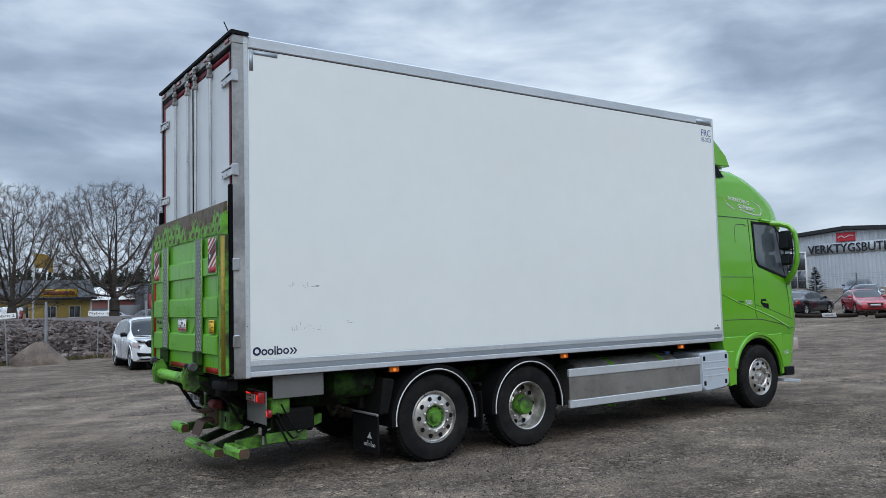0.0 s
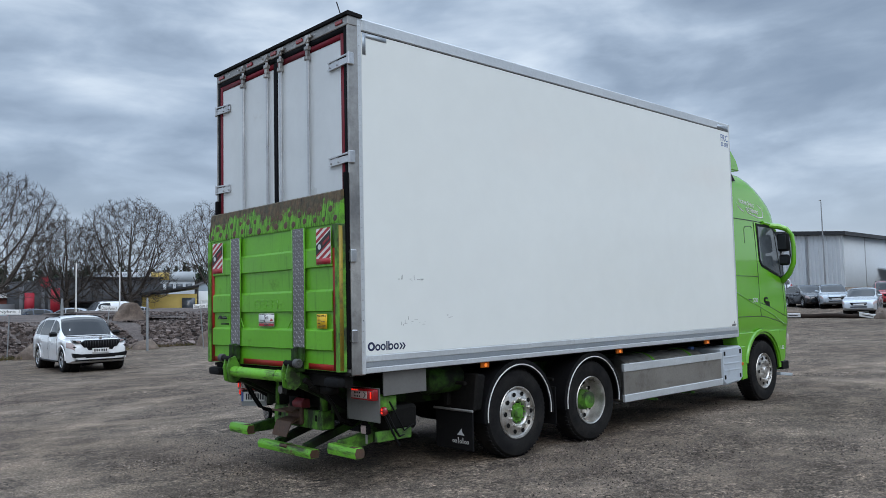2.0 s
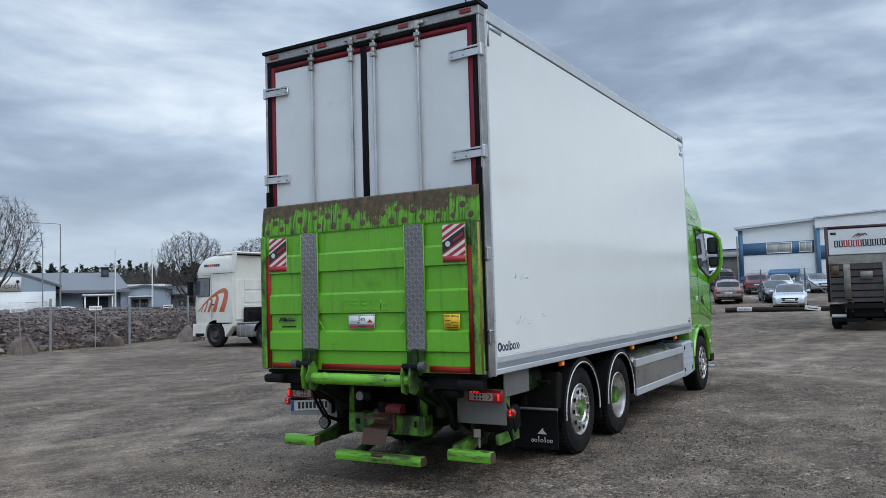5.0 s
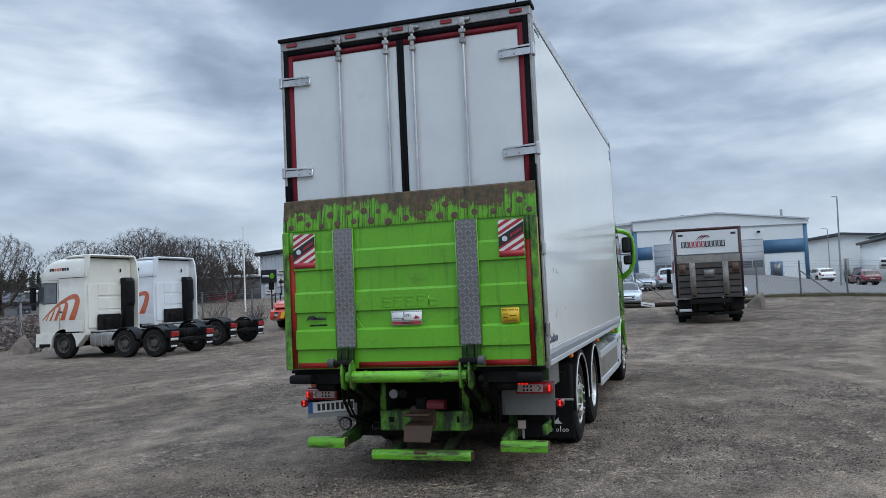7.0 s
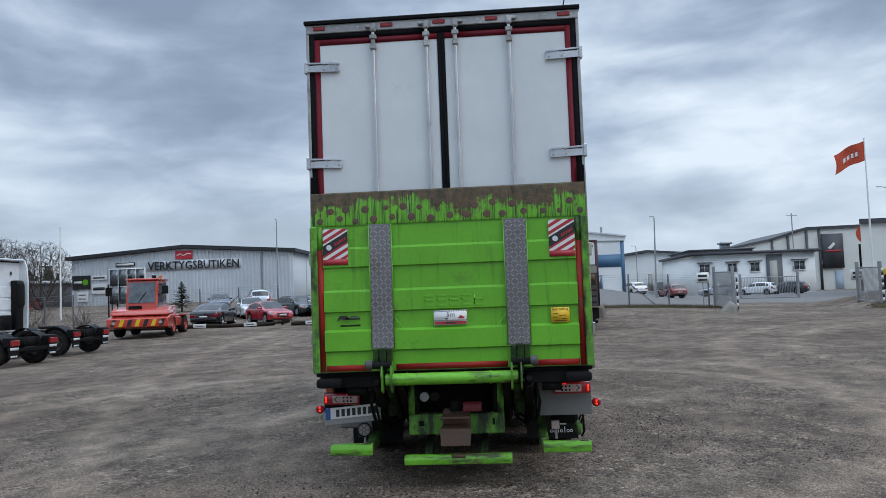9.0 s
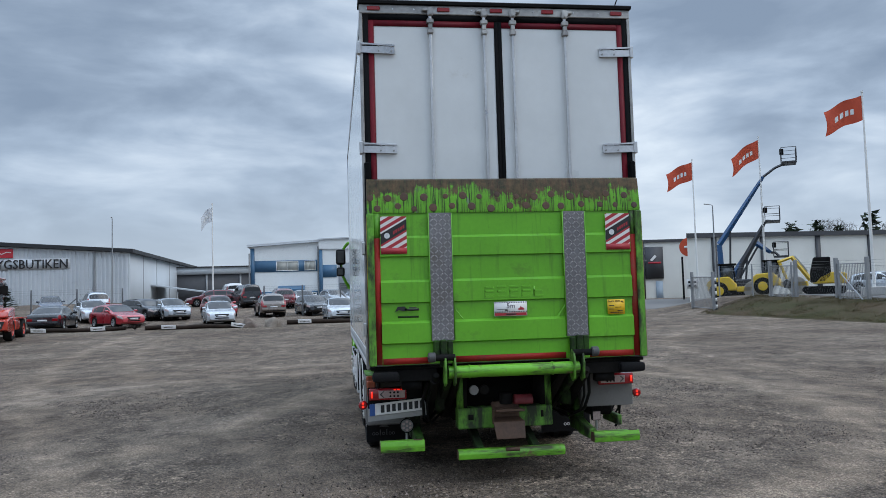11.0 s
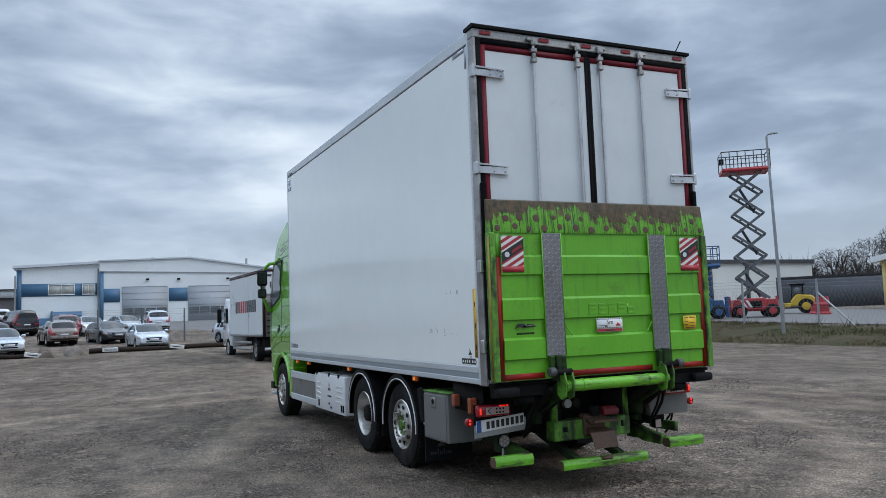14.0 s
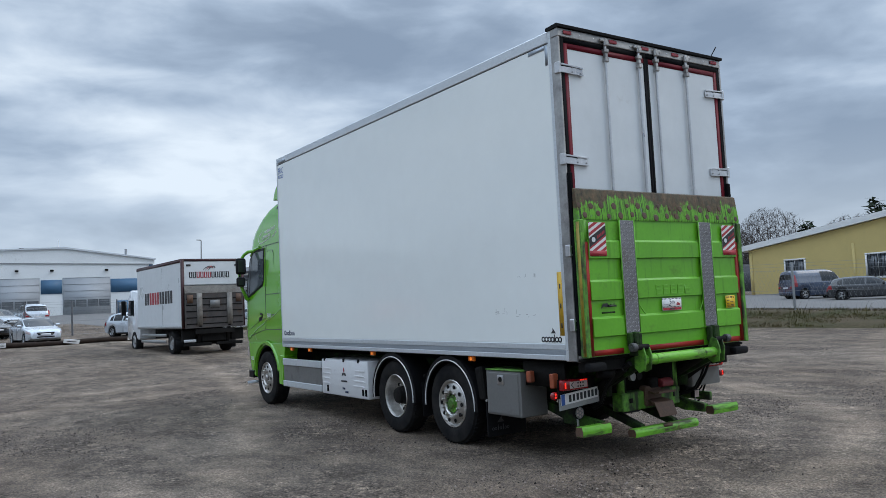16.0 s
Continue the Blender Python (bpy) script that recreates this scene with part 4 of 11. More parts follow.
def under_rear():
    fb = part("rear_crossbeam", G().box(0.12, 0.28, -0.46, 0.46, 0.475, 0.67, 0.01).box(0.14, 0.20, 0.40, 0.46, 0.67, 0.98).box(0.14, 0.20, -0.46, -0.40, 0.67, 0.98), LIMED, truck, "green steel rear crossbeam")
    part("gusset_hole", G().box(0.112, 0.121, 0.31, 0.36, 0.56, 0.61), DARK, fb)
    part("gusset_hole", G().box(0.112, 0.121, -0.37, -0.345, 0.56, 0.62), DARK, fb)
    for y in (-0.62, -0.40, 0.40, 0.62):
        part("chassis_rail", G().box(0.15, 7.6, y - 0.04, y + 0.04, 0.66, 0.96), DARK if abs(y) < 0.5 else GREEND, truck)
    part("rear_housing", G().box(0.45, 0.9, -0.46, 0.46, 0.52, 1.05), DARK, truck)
    def bill(z0, z1, z2, reach, w0, w1, th):
        """A bent plate narrowing at its root."""
        return G().loft([[Vector((x, y, z + dz)) for y, dz in ((-w, 0), (w, 0), (w, th), (-w, th))] for x, z, w in ((0.13, z0, w0), (0.04, z0 + (z1 - z0) * 0.4, (w0 + w1) / 2), (-0.04, z1, w1), (-0.04 - reach, z2, w1 * 0.92))])
    coup = part("tow_coupling", G().box(0.08, 0.20, -0.13, 0.13, 0.50, 0.72, 0.02), BROWNS, truck, "rusty brown drawbar coupling jaw")
    part("upper_bill", bill(0.66, 0.64, 0.655, 0.06, 0.09, 0.148, 0.020), BROWNS, coup)
    part("lower_bill", bill(0.57, 0.53, 0.405, 0.055, 0.10, 0.148, 0.022), BROWNS, coup)
    part("bolt_tower", G().cyl((0.10, 0, 0.70), (0.10, 0, 0.80), 0.06, n=12), DARK, coup)
    part("handle", G().prism([(0.02, 0.70), (0.01, 0.75), (0.06, 0.79), (0.12, 0.78), (0.13, 0.69)], "y", -0.25, -0.07, 0.008), REDH, coup, "faded red coupling handle")
    for y, w in ((0.20, 0.06), (0.10, 0.05)):
        part("coupling_head", G().cyl((0.14, y + 0.1, 0.84), (0.10, y + 0.1, 0.84), 0.045, n=12), GREYM if w > 0.055 else DARK, truck, "air line coupling head")
    # underrun bars
    def bar(y0, y1, x, z, zh, leg):
        g = G().prism([(x - 0.05, z - zh), (x + 0.05, z - zh), (x + 0.06, z), (x + 0.045, z + zh * 0.9), (x - 0.04, z + zh), (x - 0.062, z + zh * 0.1)], "y", y0, y1, 0.004)
        b = part("underrun_bar", g, LIMEW, truck, "scuffed lime green underrun bar")
        part("rust_patch", G().box(x - 0.0605, x - 0.02, (y0 + y1) / 2 - 0.07, (y0 + y1) / 2 + 0.06, z + zh * 0.35, z + zh * 1.02) if leg == "mid" else G().box(x - 0.045, x - 0.0, y0 + 0.02, y0 + 0.1, z + zh * 0.97, z + zh * 1.03), BROWNS, b)
        g = G()
        for e in (y0 - 0.002, y1):
            part("end_cap", G().prism([(x - 0.046, z - zh * 0.9), (x + 0.046, z - zh * 0.9), (x + 0.054, z), (x + 0.04, z + zh * 0.8), (x - 0.036, z + zh * 0.9), (x - 0.056, z)], "y", e, e + 0.003), BROWNS, b)
        return b
    bar(-0.52, 0.49, -0.01, 0.272, 0.044, "mid")
    bar(-1.255, -0.81, -0.005, 0.368, 0.050, "side")
    bar(0.795, 1.20, 0.03, 0.373, 0.052, "side")
    for y in (-0.26, 0.27):
        part("underrun_leg", G().prism([(0.03, 0.25), (0.03, 0.33), (0.75, 0.56), (0.75, 0.46)], "y", y - 0.035, y + 0.035, 0.006), GREEND, truck, "green underrun leg")
    for s in (1, -1):
        part("underrun_leg", G().prism([(0.06, 0.34), (0.06, 0.43), (0.3, 0.46), (1.0, 0.62), (1.0, 0.52), (0.35, 0.34)], "y", s * 0.83 - 0.04, s * 0.83 + 0.04, 0.006), LIMED if s < 0 else GREEND, truck, "green underrun leg")
        part("leg_bracket", G().box(0.45, 0.62, s * 0.83 - 0.05, s * 0.83 + 0.05, 0.36, 0.80, 0.01), GREEND, truck)
    # lamps
    for s in (1, -1):
        y = lambda a, b: sorted((s * a, s * b))
        zc = 0.835 if s > 0 else 0.885
        pl = part("lamp_plate", G().box(0.20, 0.212, *y(0.80, 1.30), 0.62, zc + 0.06, 0.004).box(0.20, 0.30, *y(0.78, 0.80), 0.62, zc + 0.06), GREYBOX if s < 0 else DARK, truck, "grey lamp carrier plate" if s < 0 else "dark lamp carrier plate")
        lamp = part("rear_lamp", G().box(0.13, 0.20, *y(0.935, 1.29), zc - 0.055, zc + 0.055, 0.014, seg=2), REDLENS, truck, "red rear lamp cluster, partly lit")
        part("clear_lens", G().box(0.124, 0.131, *y(0.955, 1.20), zc - 0.036, zc + 0.034, 0.003), CLEARLENS, lamp, "pale lens with dot pattern")
        g = G()
        for i in range(3):
            for j in range(2):
                g.cyl((0.124, s * (1.02 + i * 0.035), zc - 0.018 + j * 0.034), (0.1225, s * (1.02 + i * 0.035), zc - 0.018 + j * 0.034), 0.010, n=8)
        tagged(part("lens_pattern", g, DARK, lamp), kind="stuff")
        part("arrow", G().prism([(s * 1.145, zc - 0.03), (s * 1.175, zc), (s * 1.145, zc + 0.03), (s * 1.155, zc + 0.03), (s * 1.19, zc), (s * 1.155, zc - 0.03)], "x", 0.1225, 0.124), INK, lamp)
        part("lit_element", G().box(0.121, 0.1238, *y(1.255, 1.272), zc - 0.03, zc + 0.03), REDLIT, lamp, "lit red light bar")
        g = G()
        for i in range(3):
            g.box(0.121, 0.1238, *y(0.965 + i * 0.035, 0.99 + i * 0.035), zc + 0.036, zc + 0.046)
        part("lit_element", g, REDLIT, lamp)
        part("side_lamp", G().lathe([(0.012, 0), (0.035, 0.0), (0.042, 0.01), (0.042, 0.035), (0.03, 0.045)], 16, pose(0.235, s * 1.345, 0.735, 0, -90, 0)), REDLENS, truck, "round red side marker lamp")
        part("lit_dot", G().cyl((0.1885, s * 1.345, 0.722), (0.1875, s * 1.345, 0.722), 0.012, n=8).cyl((0.1885, s * 1.345, 0.752), (0.1875, s * 1.345, 0.752), 0.012, n=8), REDLIT, truck.children[-1])
        part("side_lamp_arm", G().cyl((0.25, s * 1.31, 0.735), (0.25, s * 1.1, 0.735), 0.012, n=8), DARK, truck)
    for s in (1, -1):
        wx, wy, wz = (0.30, 0.928, 0.51) if s > 0 else (0.275, -0.955, 0.52)
        if s > 0:
            w = part("work_lamp", G().lathe([(0.02, -0.06), (0.062, -0.04), (0.07, 0.0), (0.064, 0.004)], 20, pose(wx, wy, wz, 0, -90, 0)), DARK, truck, "round black work lamp")
            ln = part("lens", G().lathe([(0.060, 0.005), (0.03, 0.010), (0.005, 0.011)], 20, pose(wx, wy, wz, 0, -90, 0)), GREYBOX, w, "ribbed grey lens with pale reflectors")
            for k in range(7):
                q = (0.0, 0.0) if k == 6 else (0.037 * math.cos(k * 1.0472), 0.037 * math.sin(k * 1.0472))
                part("reflector", G().lathe([(0.014, 0), (0.010, 0.003)], 9, pose(wx, wy, wz, 0, -90, 0) @ pose(q[0], q[1], 0.009)), CLEARLENS, ln)
        else:
            w = part("work_lamp", G().box(wx, wx + 0.06, wy - 0.04, wy + 0.05, wz - 0.05, wz + 0.045, 0.01), DARK, truck, "square work lamp")
            part("lens", G().box(wx - 0.004, wx, wy - 0.033, wy + 0.043, wz - 0.042, wz + 0.038, 0.002), CLEARLENS, w)
        part("lamp_stalk", G().cyl((wx + 0.03, wy, wz - 0.05), (wx + 0.03, wy, wz - 0.14), 0.012, n=8), GREYM, w)
    # plate on the left: white with dark bars in place of characters
    m = pose(0, 0, 0)
    np_ = part("number_plate", G().prism([(0.765, 0.672), (1.285, 0.632), (1.285, 0.742), (0.765, 0.782)], "x", 0.175, 0.185, 0.002), WHITES, truck, "white dealer plate with dark bars")
    part("blue_band", G().prism([(1.235, 0.636), (1.285, 0.632), (1.285, 0.742), (1.235, 0.746)], "x", 0.1735, 0.1748), BLUEP, np_)
    for k in range(8):
        y = 1.18 - k * 0.053
        dz = -(y - 0.765) * 0.077
        part("bar", G().prism([(y, 0.692 + dz), (y - 0.034, 0.692 + dz + 0.0026), (y - 0.034, 0.762 + dz + 0.0026), (y, 0.762 + dz)], "x", 0.1735, 0.1748), INK, np_)
    part("plate_holder", G().prism([(0.74, 0.62), (1.30, 0.58), (1.30, 0.70), (0.74, 0.74)], "x", 0.188, 0.198), GREYM, truck)
    # left: orange blocks, right: grey filler plate and reels behind
    part("wheel_chock", G().box(0.27, 0.33, 1.22, 1.30, 0.80, 0.95, 0.01), ORANGE, truck, "orange plastic wheel chock")
    part("wheel_chock", G().box(0.64, 0.71, 1.22, 1.29, 0.84, 0.96, 0.01), ORANGE, truck, "orange plastic wheel chock")
    part("side_plate", G().box(0.30, 0.85, -1.24, -1.225, 0.86, 1.085, 0.003), GREYBOX, truck, "grey steel side plate")
    part("chock_tray", G().box(0.20, 0.85, 1.18, 1.20, 0.80, 1.06), DARK, truck)
    part("air_tank", G().lathe([(0.02, 0), (0.12, 0.02), (0.15, 0.06), (0.15, 0.5), (0.12, 0.54), (0.02, 0.56)], 20, pose(1.05, -0.92, 0.92, 0, 90, 0)), GREEND, truck, "green compressed-air tank")
    part("reel_box", G().box(0.42, 0.78, -1.18, -0.92, 0.50, 0.74, 0.03), DARK, truck, "black cable box")
    part("junction", G().box(0.30, 0.5, -1.20, -1.05, 0.70, 0.86, 0.015), LIMED, truck)
    part("side_beam", G().box(0.25, 0.68, -1.2, -1.15, 0.42, 0.52, 0.008), LIMED, truck, "scuffed green side beam")
    part("cable", G().tube([(0.35, -1.21, 0.72), (0.42, -1.23, 0.56), (0.52, -1.2, 0.45), (0.66, -1.18, 0.47), (0.74, -1.15, 0.6)], 0.011, 6).tube([(0.4, -1.2, 0.8), (0.47, -1.24, 0.64), (0.58, -1.2, 0.5), (0.7, -1.2, 0.55)], 0.009, 6).tube([(0.33, -1.22, 0.66), (0.45, -1.24, 0.42), (0.5, -1.22, 0.37)], 0.012, 6), BLACKP, truck, "black cables hanging in loops")
    # tool box on the left
    tb = part("tool_box", G().box(0.82, 1.43, 0.90, 1.285, 0.445, 0.945, 0.012), GREYBOX, truck, "grey steel tool box")
    part("box_lid", G().box(0.85, 1.41, 1.285, 1.293, 0.47, 0.92, 0.006), GREYBOX, tb)
    part("latch", G().box(1.09, 1.20, 1.293, 1.303, 0.79, 0.90, 0.012, seg=2), CHROME, tb, "chrome latch")
    part("latch_key", G().cyl((1.145, 1.303, 0.85), (1.145, 1.309, 0.85), 0.028, n=12), DARK, tb)
    part("box_strip", G().box(0.82, 1.43, 0.9, 1.29, 0.946, 0.958), LIMED, tb)


def truck_wheel(x, s, deep, parent_label, hub):
    """deep: the rim face sits far in, as on a twin or driven axle seen with its outer face dished."""
    R, W = 0.492, 0.30
    y0 = s * 1.245
    m = pose(x, y0, 0.492, -90 * s, 0, 0)
    ty = [(0.30, -W), (0.40, -W - 0.003), (0.462, -W + 0.02), (R - 0.008, -W + 0.05), (R, -W + 0.09), (R, -0.07), (R - 0.008, -0.035), (0.465, -0.008), (0.40, 0.006), (0.33, 0.004), (0.296, -0.012), (0.29, -0.05), (0.29, -W + 0.03)]
    wh = part("wheel", G().lathe(ty, 48, m, close=True), TYRE, truck, parent_label)
    g = G()
    for k in range(56):
        a = k * math.tau / 56
        mm = m @ pose(0, 0, 0, 0, 0, math.degrees(a))
        g.box(R - 0.006, R + 0.006, -0.011, 0.011, -0.075, -0.028, m=mm).box(R - 0.006, R + 0.006, -0.011, 0.011, -W + 0.04, -W + 0.1, m=mm)
    tagged(part("tread_pattern", g, TYRE, wh, sharp=None), kind="stuff")
    if deep:
        prof = [(0.294, -0.012), (0.286, -0.004), (0.276, -0.01), (0.262, -0.05), (0.258, -0.15), (0.25, -0.175), (0.225, -0.185), (0.14, -0.16), (0.13, -0.15)]
    else:
        prof = [(0.294, -0.012), (0.286, -0.002), (0.276, -0.004), (0.268, -0.022), (0.255, -0.03), (0.235, -0.018), (0.17, 0.012), (0.14, 0.012), (0.128, 0.0)]
    rim = part("rim", G().lathe(prof + [(0.12, prof[-1][1] - 0.02), (0.12, -W + 0.02), (0.28, -W + 0.02)], 40, m), RIMW, wh, "dusty aluminium rim")
    g = G()
    zr = -0.183 if deep else -0.012
    for k in range(10):
        a = k * math.tau / 10
        mm = m @ pose(0.212 * math.cos(a), 0.212 * math.sin(a), zr, 0, 0, 0)
        part("hand_hole", G().lathe([(0.027, 0.012), (0.027, 0.0155)], 10, mm), DARK, wh)
    g = G()
    zn = prof[-2][1]
    for k in range(10):
        a = (k + 0.5) * math.tau / 10
        mm = m @ pose(0.158 * math.cos(a), 0.158 * math.sin(a), zn - 0.006, 0, 0, 0)
        part("wheel_nut", G().lathe([(0.017, 0), (0.017, 0.028), (0.008, 0.034)], 6, mm), RIMW, wh)
    hm = {"green": LIMED, "dark": DARK, "steel": RIMW}[hub]
    zb = -0.16 if deep else -0.02
    if deep:
        g = G().lathe([(0.125, zb), (0.12, zb + 0.06), (0.105, zb + 0.09), (0.10, zb + 0.13), (0.06, zb + 0.14)], 20, m)
    else:
        g = G().lathe([(0.105, zb), (0.10, zb + 0.004), (0.066, zb + 0.006), (0.062, zb + 0.030), (0.054, zb + 0.042), (0.02, zb + 0.045)], 20, m)
    part("hub", g, hm, wh, "grimy green hub" if hub == "green" else "")
    g = G()
    for k in range(10):
        a = k * math.tau / 10
        mm = m @ pose(0.105 * math.cos(a), 0.105 * math.sin(a), zb + (0.085 if deep else 0.01), 0, 0, 0)
        part("hub_bolt", G().lathe([(0.011, 0), (0.009, 0.014)], 6, mm), hm, wh)
    return wh


def running_gear():
    for s in (-1, 1):
        truck_wheel(AX3, s, False, "rear truck wheel with open polished rim", "green")
        truck_wheel(AX2, s, True, "driven truck wheel with dished polished rim", "green" if s < 0 else "dark")
        truck_wheel(AX1, s, False, "front truck wheel with polished rim", "steel")
    for x in (AX3, AX2, AX1):
        part("axle", G().cyl((x, -0.98, 0.492), (x, 0.98, 0.492), 0.09, n=12), DARK, truck)
        part("axle_hub", G().cyl((x, -0.35, 0.492), (x, 0.35, 0.492), 0.2, n=14), DARK, truck)
    # mudguards: half rings with a white edge line
    for s in (-1, 1):
        for x in (AX3, AX2):
            R = 0.585
            outer, inner, line = [], [], []
            for k in range(25):
                a = radians(-6 + k * 192 / 24)
                px, pz = x + R * math.cos(a), 0.50 + R * math.sin(a)
                outer.append((px, pz))
                inner.append((x + (R - 0.018) * math.cos(a), 0.50 + (R - 0.018) * math.sin(a)))
                line.append(Vector((x + (R - 0.055) * math.cos(a), s * 1.2855, 0.50 + (R - 0.055) * math.sin(a))))
            g = G().loft([[Vector((o[0], s * 0.93, o[1])), Vector((o[0], s * 1.28, o[1])), Vector((x + (o[0] - x) * 0.87, s * 1.28, 0.5 + (o[1] - 0.5) * 0.87)), Vector((x + (o[0] - x) * 0.87, s * 1.272, 0.5 + (o[1] - 0.5) * 0.87)), Vector((i[0], s * 1.27, i[1])), Vector((i[0], s * 0.93, i[1]))] for o, i in zip(outer, inner)])
            mg = part("mudguard", g, BLACKP, truck, "black plastic mudguard")
            part("edge_line", G().tube(line, 0.007, 6), WHITES, mg, "thin white edge line")
        fl = part("mud_flap", G().box(1.46, 1.48, *sorted((s * 0.70, s * 1.27)), 0.17, 0.60, 0.004), BLACK, truck, "black rubber mud flap with mark, shade-darkened on the left")
        part("mudguard_skirt", G().prism([(1.50, 0.58), (1.62, 0.58), (1.70, 0.95), (1.56, 0.98)], "y", *sorted((s * 0.70, s * 1.26)), 0.02), DARK, truck, "black mudguard skirt")
        part("skirt_bracket", G().box(1.44, 1.50, *sorted((s * 0.85, s * 0.92)), 0.62, 0.95, 0.01), DARK, truck)
        part("flap_bar", G().cyl((1.455, s * 0.68, 0.59), (1.455, s * 1.28, 0.59), 0.014, n=8), GREYM, fl)
        # left mark gets dark ink: the tool box's shade is in its colour
        flap_ink = GREYP if s < 0 else RUBBERG
        for k in range(7):
            yy = s * 1.085 + 0.108 - k * 0.036
            if k in (2, 4):
                part("upright", G().box(1.4575, 1.4595, yy - 0.005, yy + 0.005, 0.235, 0.30), flap_ink, fl)
            else:
                part("ring", G().lathe([(0.017, 0), (0.017, 0.002), (0.0105, 0.002), (0.0105, 0)], 14, pose(1.4597, yy, 0.255, 0, -90, 0), end=False), flap_ink, fl)
        g = G().prism([(s * 1.085 + 0.05, 0.325), (s * 1.085 - 0.02, 0.395), (s * 1.085 - 0.02, 0.365), (s * 1.085 - 0.06, 0.325)], "x", 1.4575, 1.4595)
        part("flap_mark", g, flap_ink, fl)
        part("mud_flap", G().box(2.87, 2.885, *sorted((s * 0.95, s * 1.25)), 0.28, 0.72, 0.004), BLACK, truck, "black rubber flap between the wheels")
        for fx, fz in ((1.44, 0.88), (2.9, 0.8)):
            part("flap_stay", G().cyl((fx, s * 0.6, fz), (fx, s * 1.2, fz), 0.02, n=8), DARK, truck)
        for x in ((1.69, 4.205, 6.48) if s < 0 else (1.74, 4.17, 6.35, 7.1)):
            mk = part("marker_lamp", G().box(x - 0.06, x + 0.06, *sorted((s * 1.23, s * 1.262)), 1.03, 1.088, 0.006), AMBER, truck, "amber side marker lamp")
            part("reflector", G().cyl((x, s * 1.262, 1.058), (x, s * 1.267, 1.058), 0.02, n=8), AMBERLIT, mk)
    # right side: steel guard panel over the tank, battery box
    pn = part("side_guard", G().box(4.26, 6.85, -1.268, -1.25, 0.49, 0.785, 0.003), STEELB, truck, "brushed steel side guard panel")
    part("guard_rail", G().box(4.25, 6.86, -1.285, -1.24, 0.785, 0.888, 0.006), ALU, pn)
    part("guard_rail", G().box(4.25, 6.86, -1.285, -1.24, 0.395, 0.49, 0.006), ALU, pn)
    tk = part("fuel_tank", G().lathe([(0.05, 0), (0.27, 0.01), (0.31, 0.05), (0.31, 1.95), (0.27, 1.99), (0.05, 2.0)], 28, pose(4.55, -0.92, 0.66, 0, 90, 0)), ALUD, truck, "silver fuel tank with green straps")
    for x in (5.15, 6.15):
        part("strap", G().lathe([(0.313, 0), (0.318, 0.005), (0.318, 0.05), (0.313, 0.055)], 28, pose(x, -0.92, 0.66, 0, 90, 0)), LIME, tk)
    part("tank_cap", G().lathe([(0.05, 0), (0.05, 0.04), (0.02, 0.045)], 12, pose(6.45, -1.0, 0.945)), BLUEP, truck, "blue filler cap")
    part("tank_bracket", G().box(5.1, 5.16, -1.2, -0.7, 0.33, 0.36).box(6.1, 6.16, -1.2, -0.7, 0.33, 0.36), LIMED, truck)
    bb = part("battery_box", G().prism([(6.87, 0.94), (7.50, 0.955), (7.55, 0.90), (7.53, 0.45), (7.45, 0.40), (6.98, 0.37), (6.88, 0.44)], "y", -1.275, -0.75, 0.025), LIGHTBOX, truck, "pale blue-grey moulded battery cover")
    for x, z in ((6.95, 0.86), (7.46, 0.87), (6.95, 0.50), (7.44, 0.5)):
        part("catch", G().box(x - 0.025, x + 0.025, -1.282, -1.274, z - 0.035, z + 0.03, 0.004), DARK, bb)
    for z in (0.60, 0.70, 0.80):
        part("rib", G().box(6.93, 7.45, -1.279, -1.273, z - 0.012, z + 0.012, 0.004), LIGHTBOX, bb)
    part("marker_lamp", G().box(7.50, 7.55, -1.285, -1.27, 0.64, 0.69, 0.004), AMBER, bb, "amber marker")
    # left side: guard panel and under-slung fridge unit
    pn = part("side_guard", G().box(5.89, 7.45, 1.25, 1.268, 0.50, 0.775, 0.003), GREYBOX, truck, "grey side guard panel")
    part("guard_rail", G().box(5.88, 7.46, 1.24, 1.285, 0.775, 0.888, 0.006), ALU, pn)
    part("guard_rail", G().box(5.88, 7.46, 1.24, 1.285, 0.40, 0.50, 0.006), ALU, pn)
    fr = part("fridge_unit", G().box(4.27, 5.82, 0.70, 1.295, 0.385, 0.935, 0.02, seg=2), FRIDGE, truck, "white under-slung refrigeration unit with louvres")
    for k in range(4):
        z = 0.80 - k * 0.075
        for a, b in ((5.50, 5.76), (4.36, 4.66)):
            part("louvre", G().prism([(a + 0.02 * k, z), (b + 0.02 * k * (1 if a < 5 else 0), z), (b, z - 0.025), (a, z - 0.025)], "y", 1.295, 1.303, 0.003), FRIDGE, fr)
    cx, cz = 5.03, 0.74
    for a in (90, 210, 330):
        d = Vector((math.cos(radians(a)), math.sin(radians(a))))
        n = Vector((-d.y, d.x))
        q = [Vector((cx, cz)), Vector((cx, cz)) + d * 0.04 + n * 0.025, Vector((cx, cz)) + d * 0.085, Vector((cx, cz)) + d * 0.04 - n * 0.025]
        part("badge", G().prism([tuple(v) for v in q], "y", 1.2955, 1.298), REDS if a == 90 else INK, fr)
    part("badge", G().box(4.93, 5.13, 1.2955, 1.298, 0.605, 0.63), INK, fr)
    part("badge", G().box(5.0, 5.09, 1.2955, 1.298, 0.49, 0.52).box(4.9, 5.0, 1.2955, 1.298, 0.44, 0.47), NAVY, fr)
    for x in (4.42, 5.60, 4.33):
        part("latch", G().box(x - 0.03, x + 0.03, 1.295, 1.303, 0.43, 0.53, 0.005), DARK, fr)
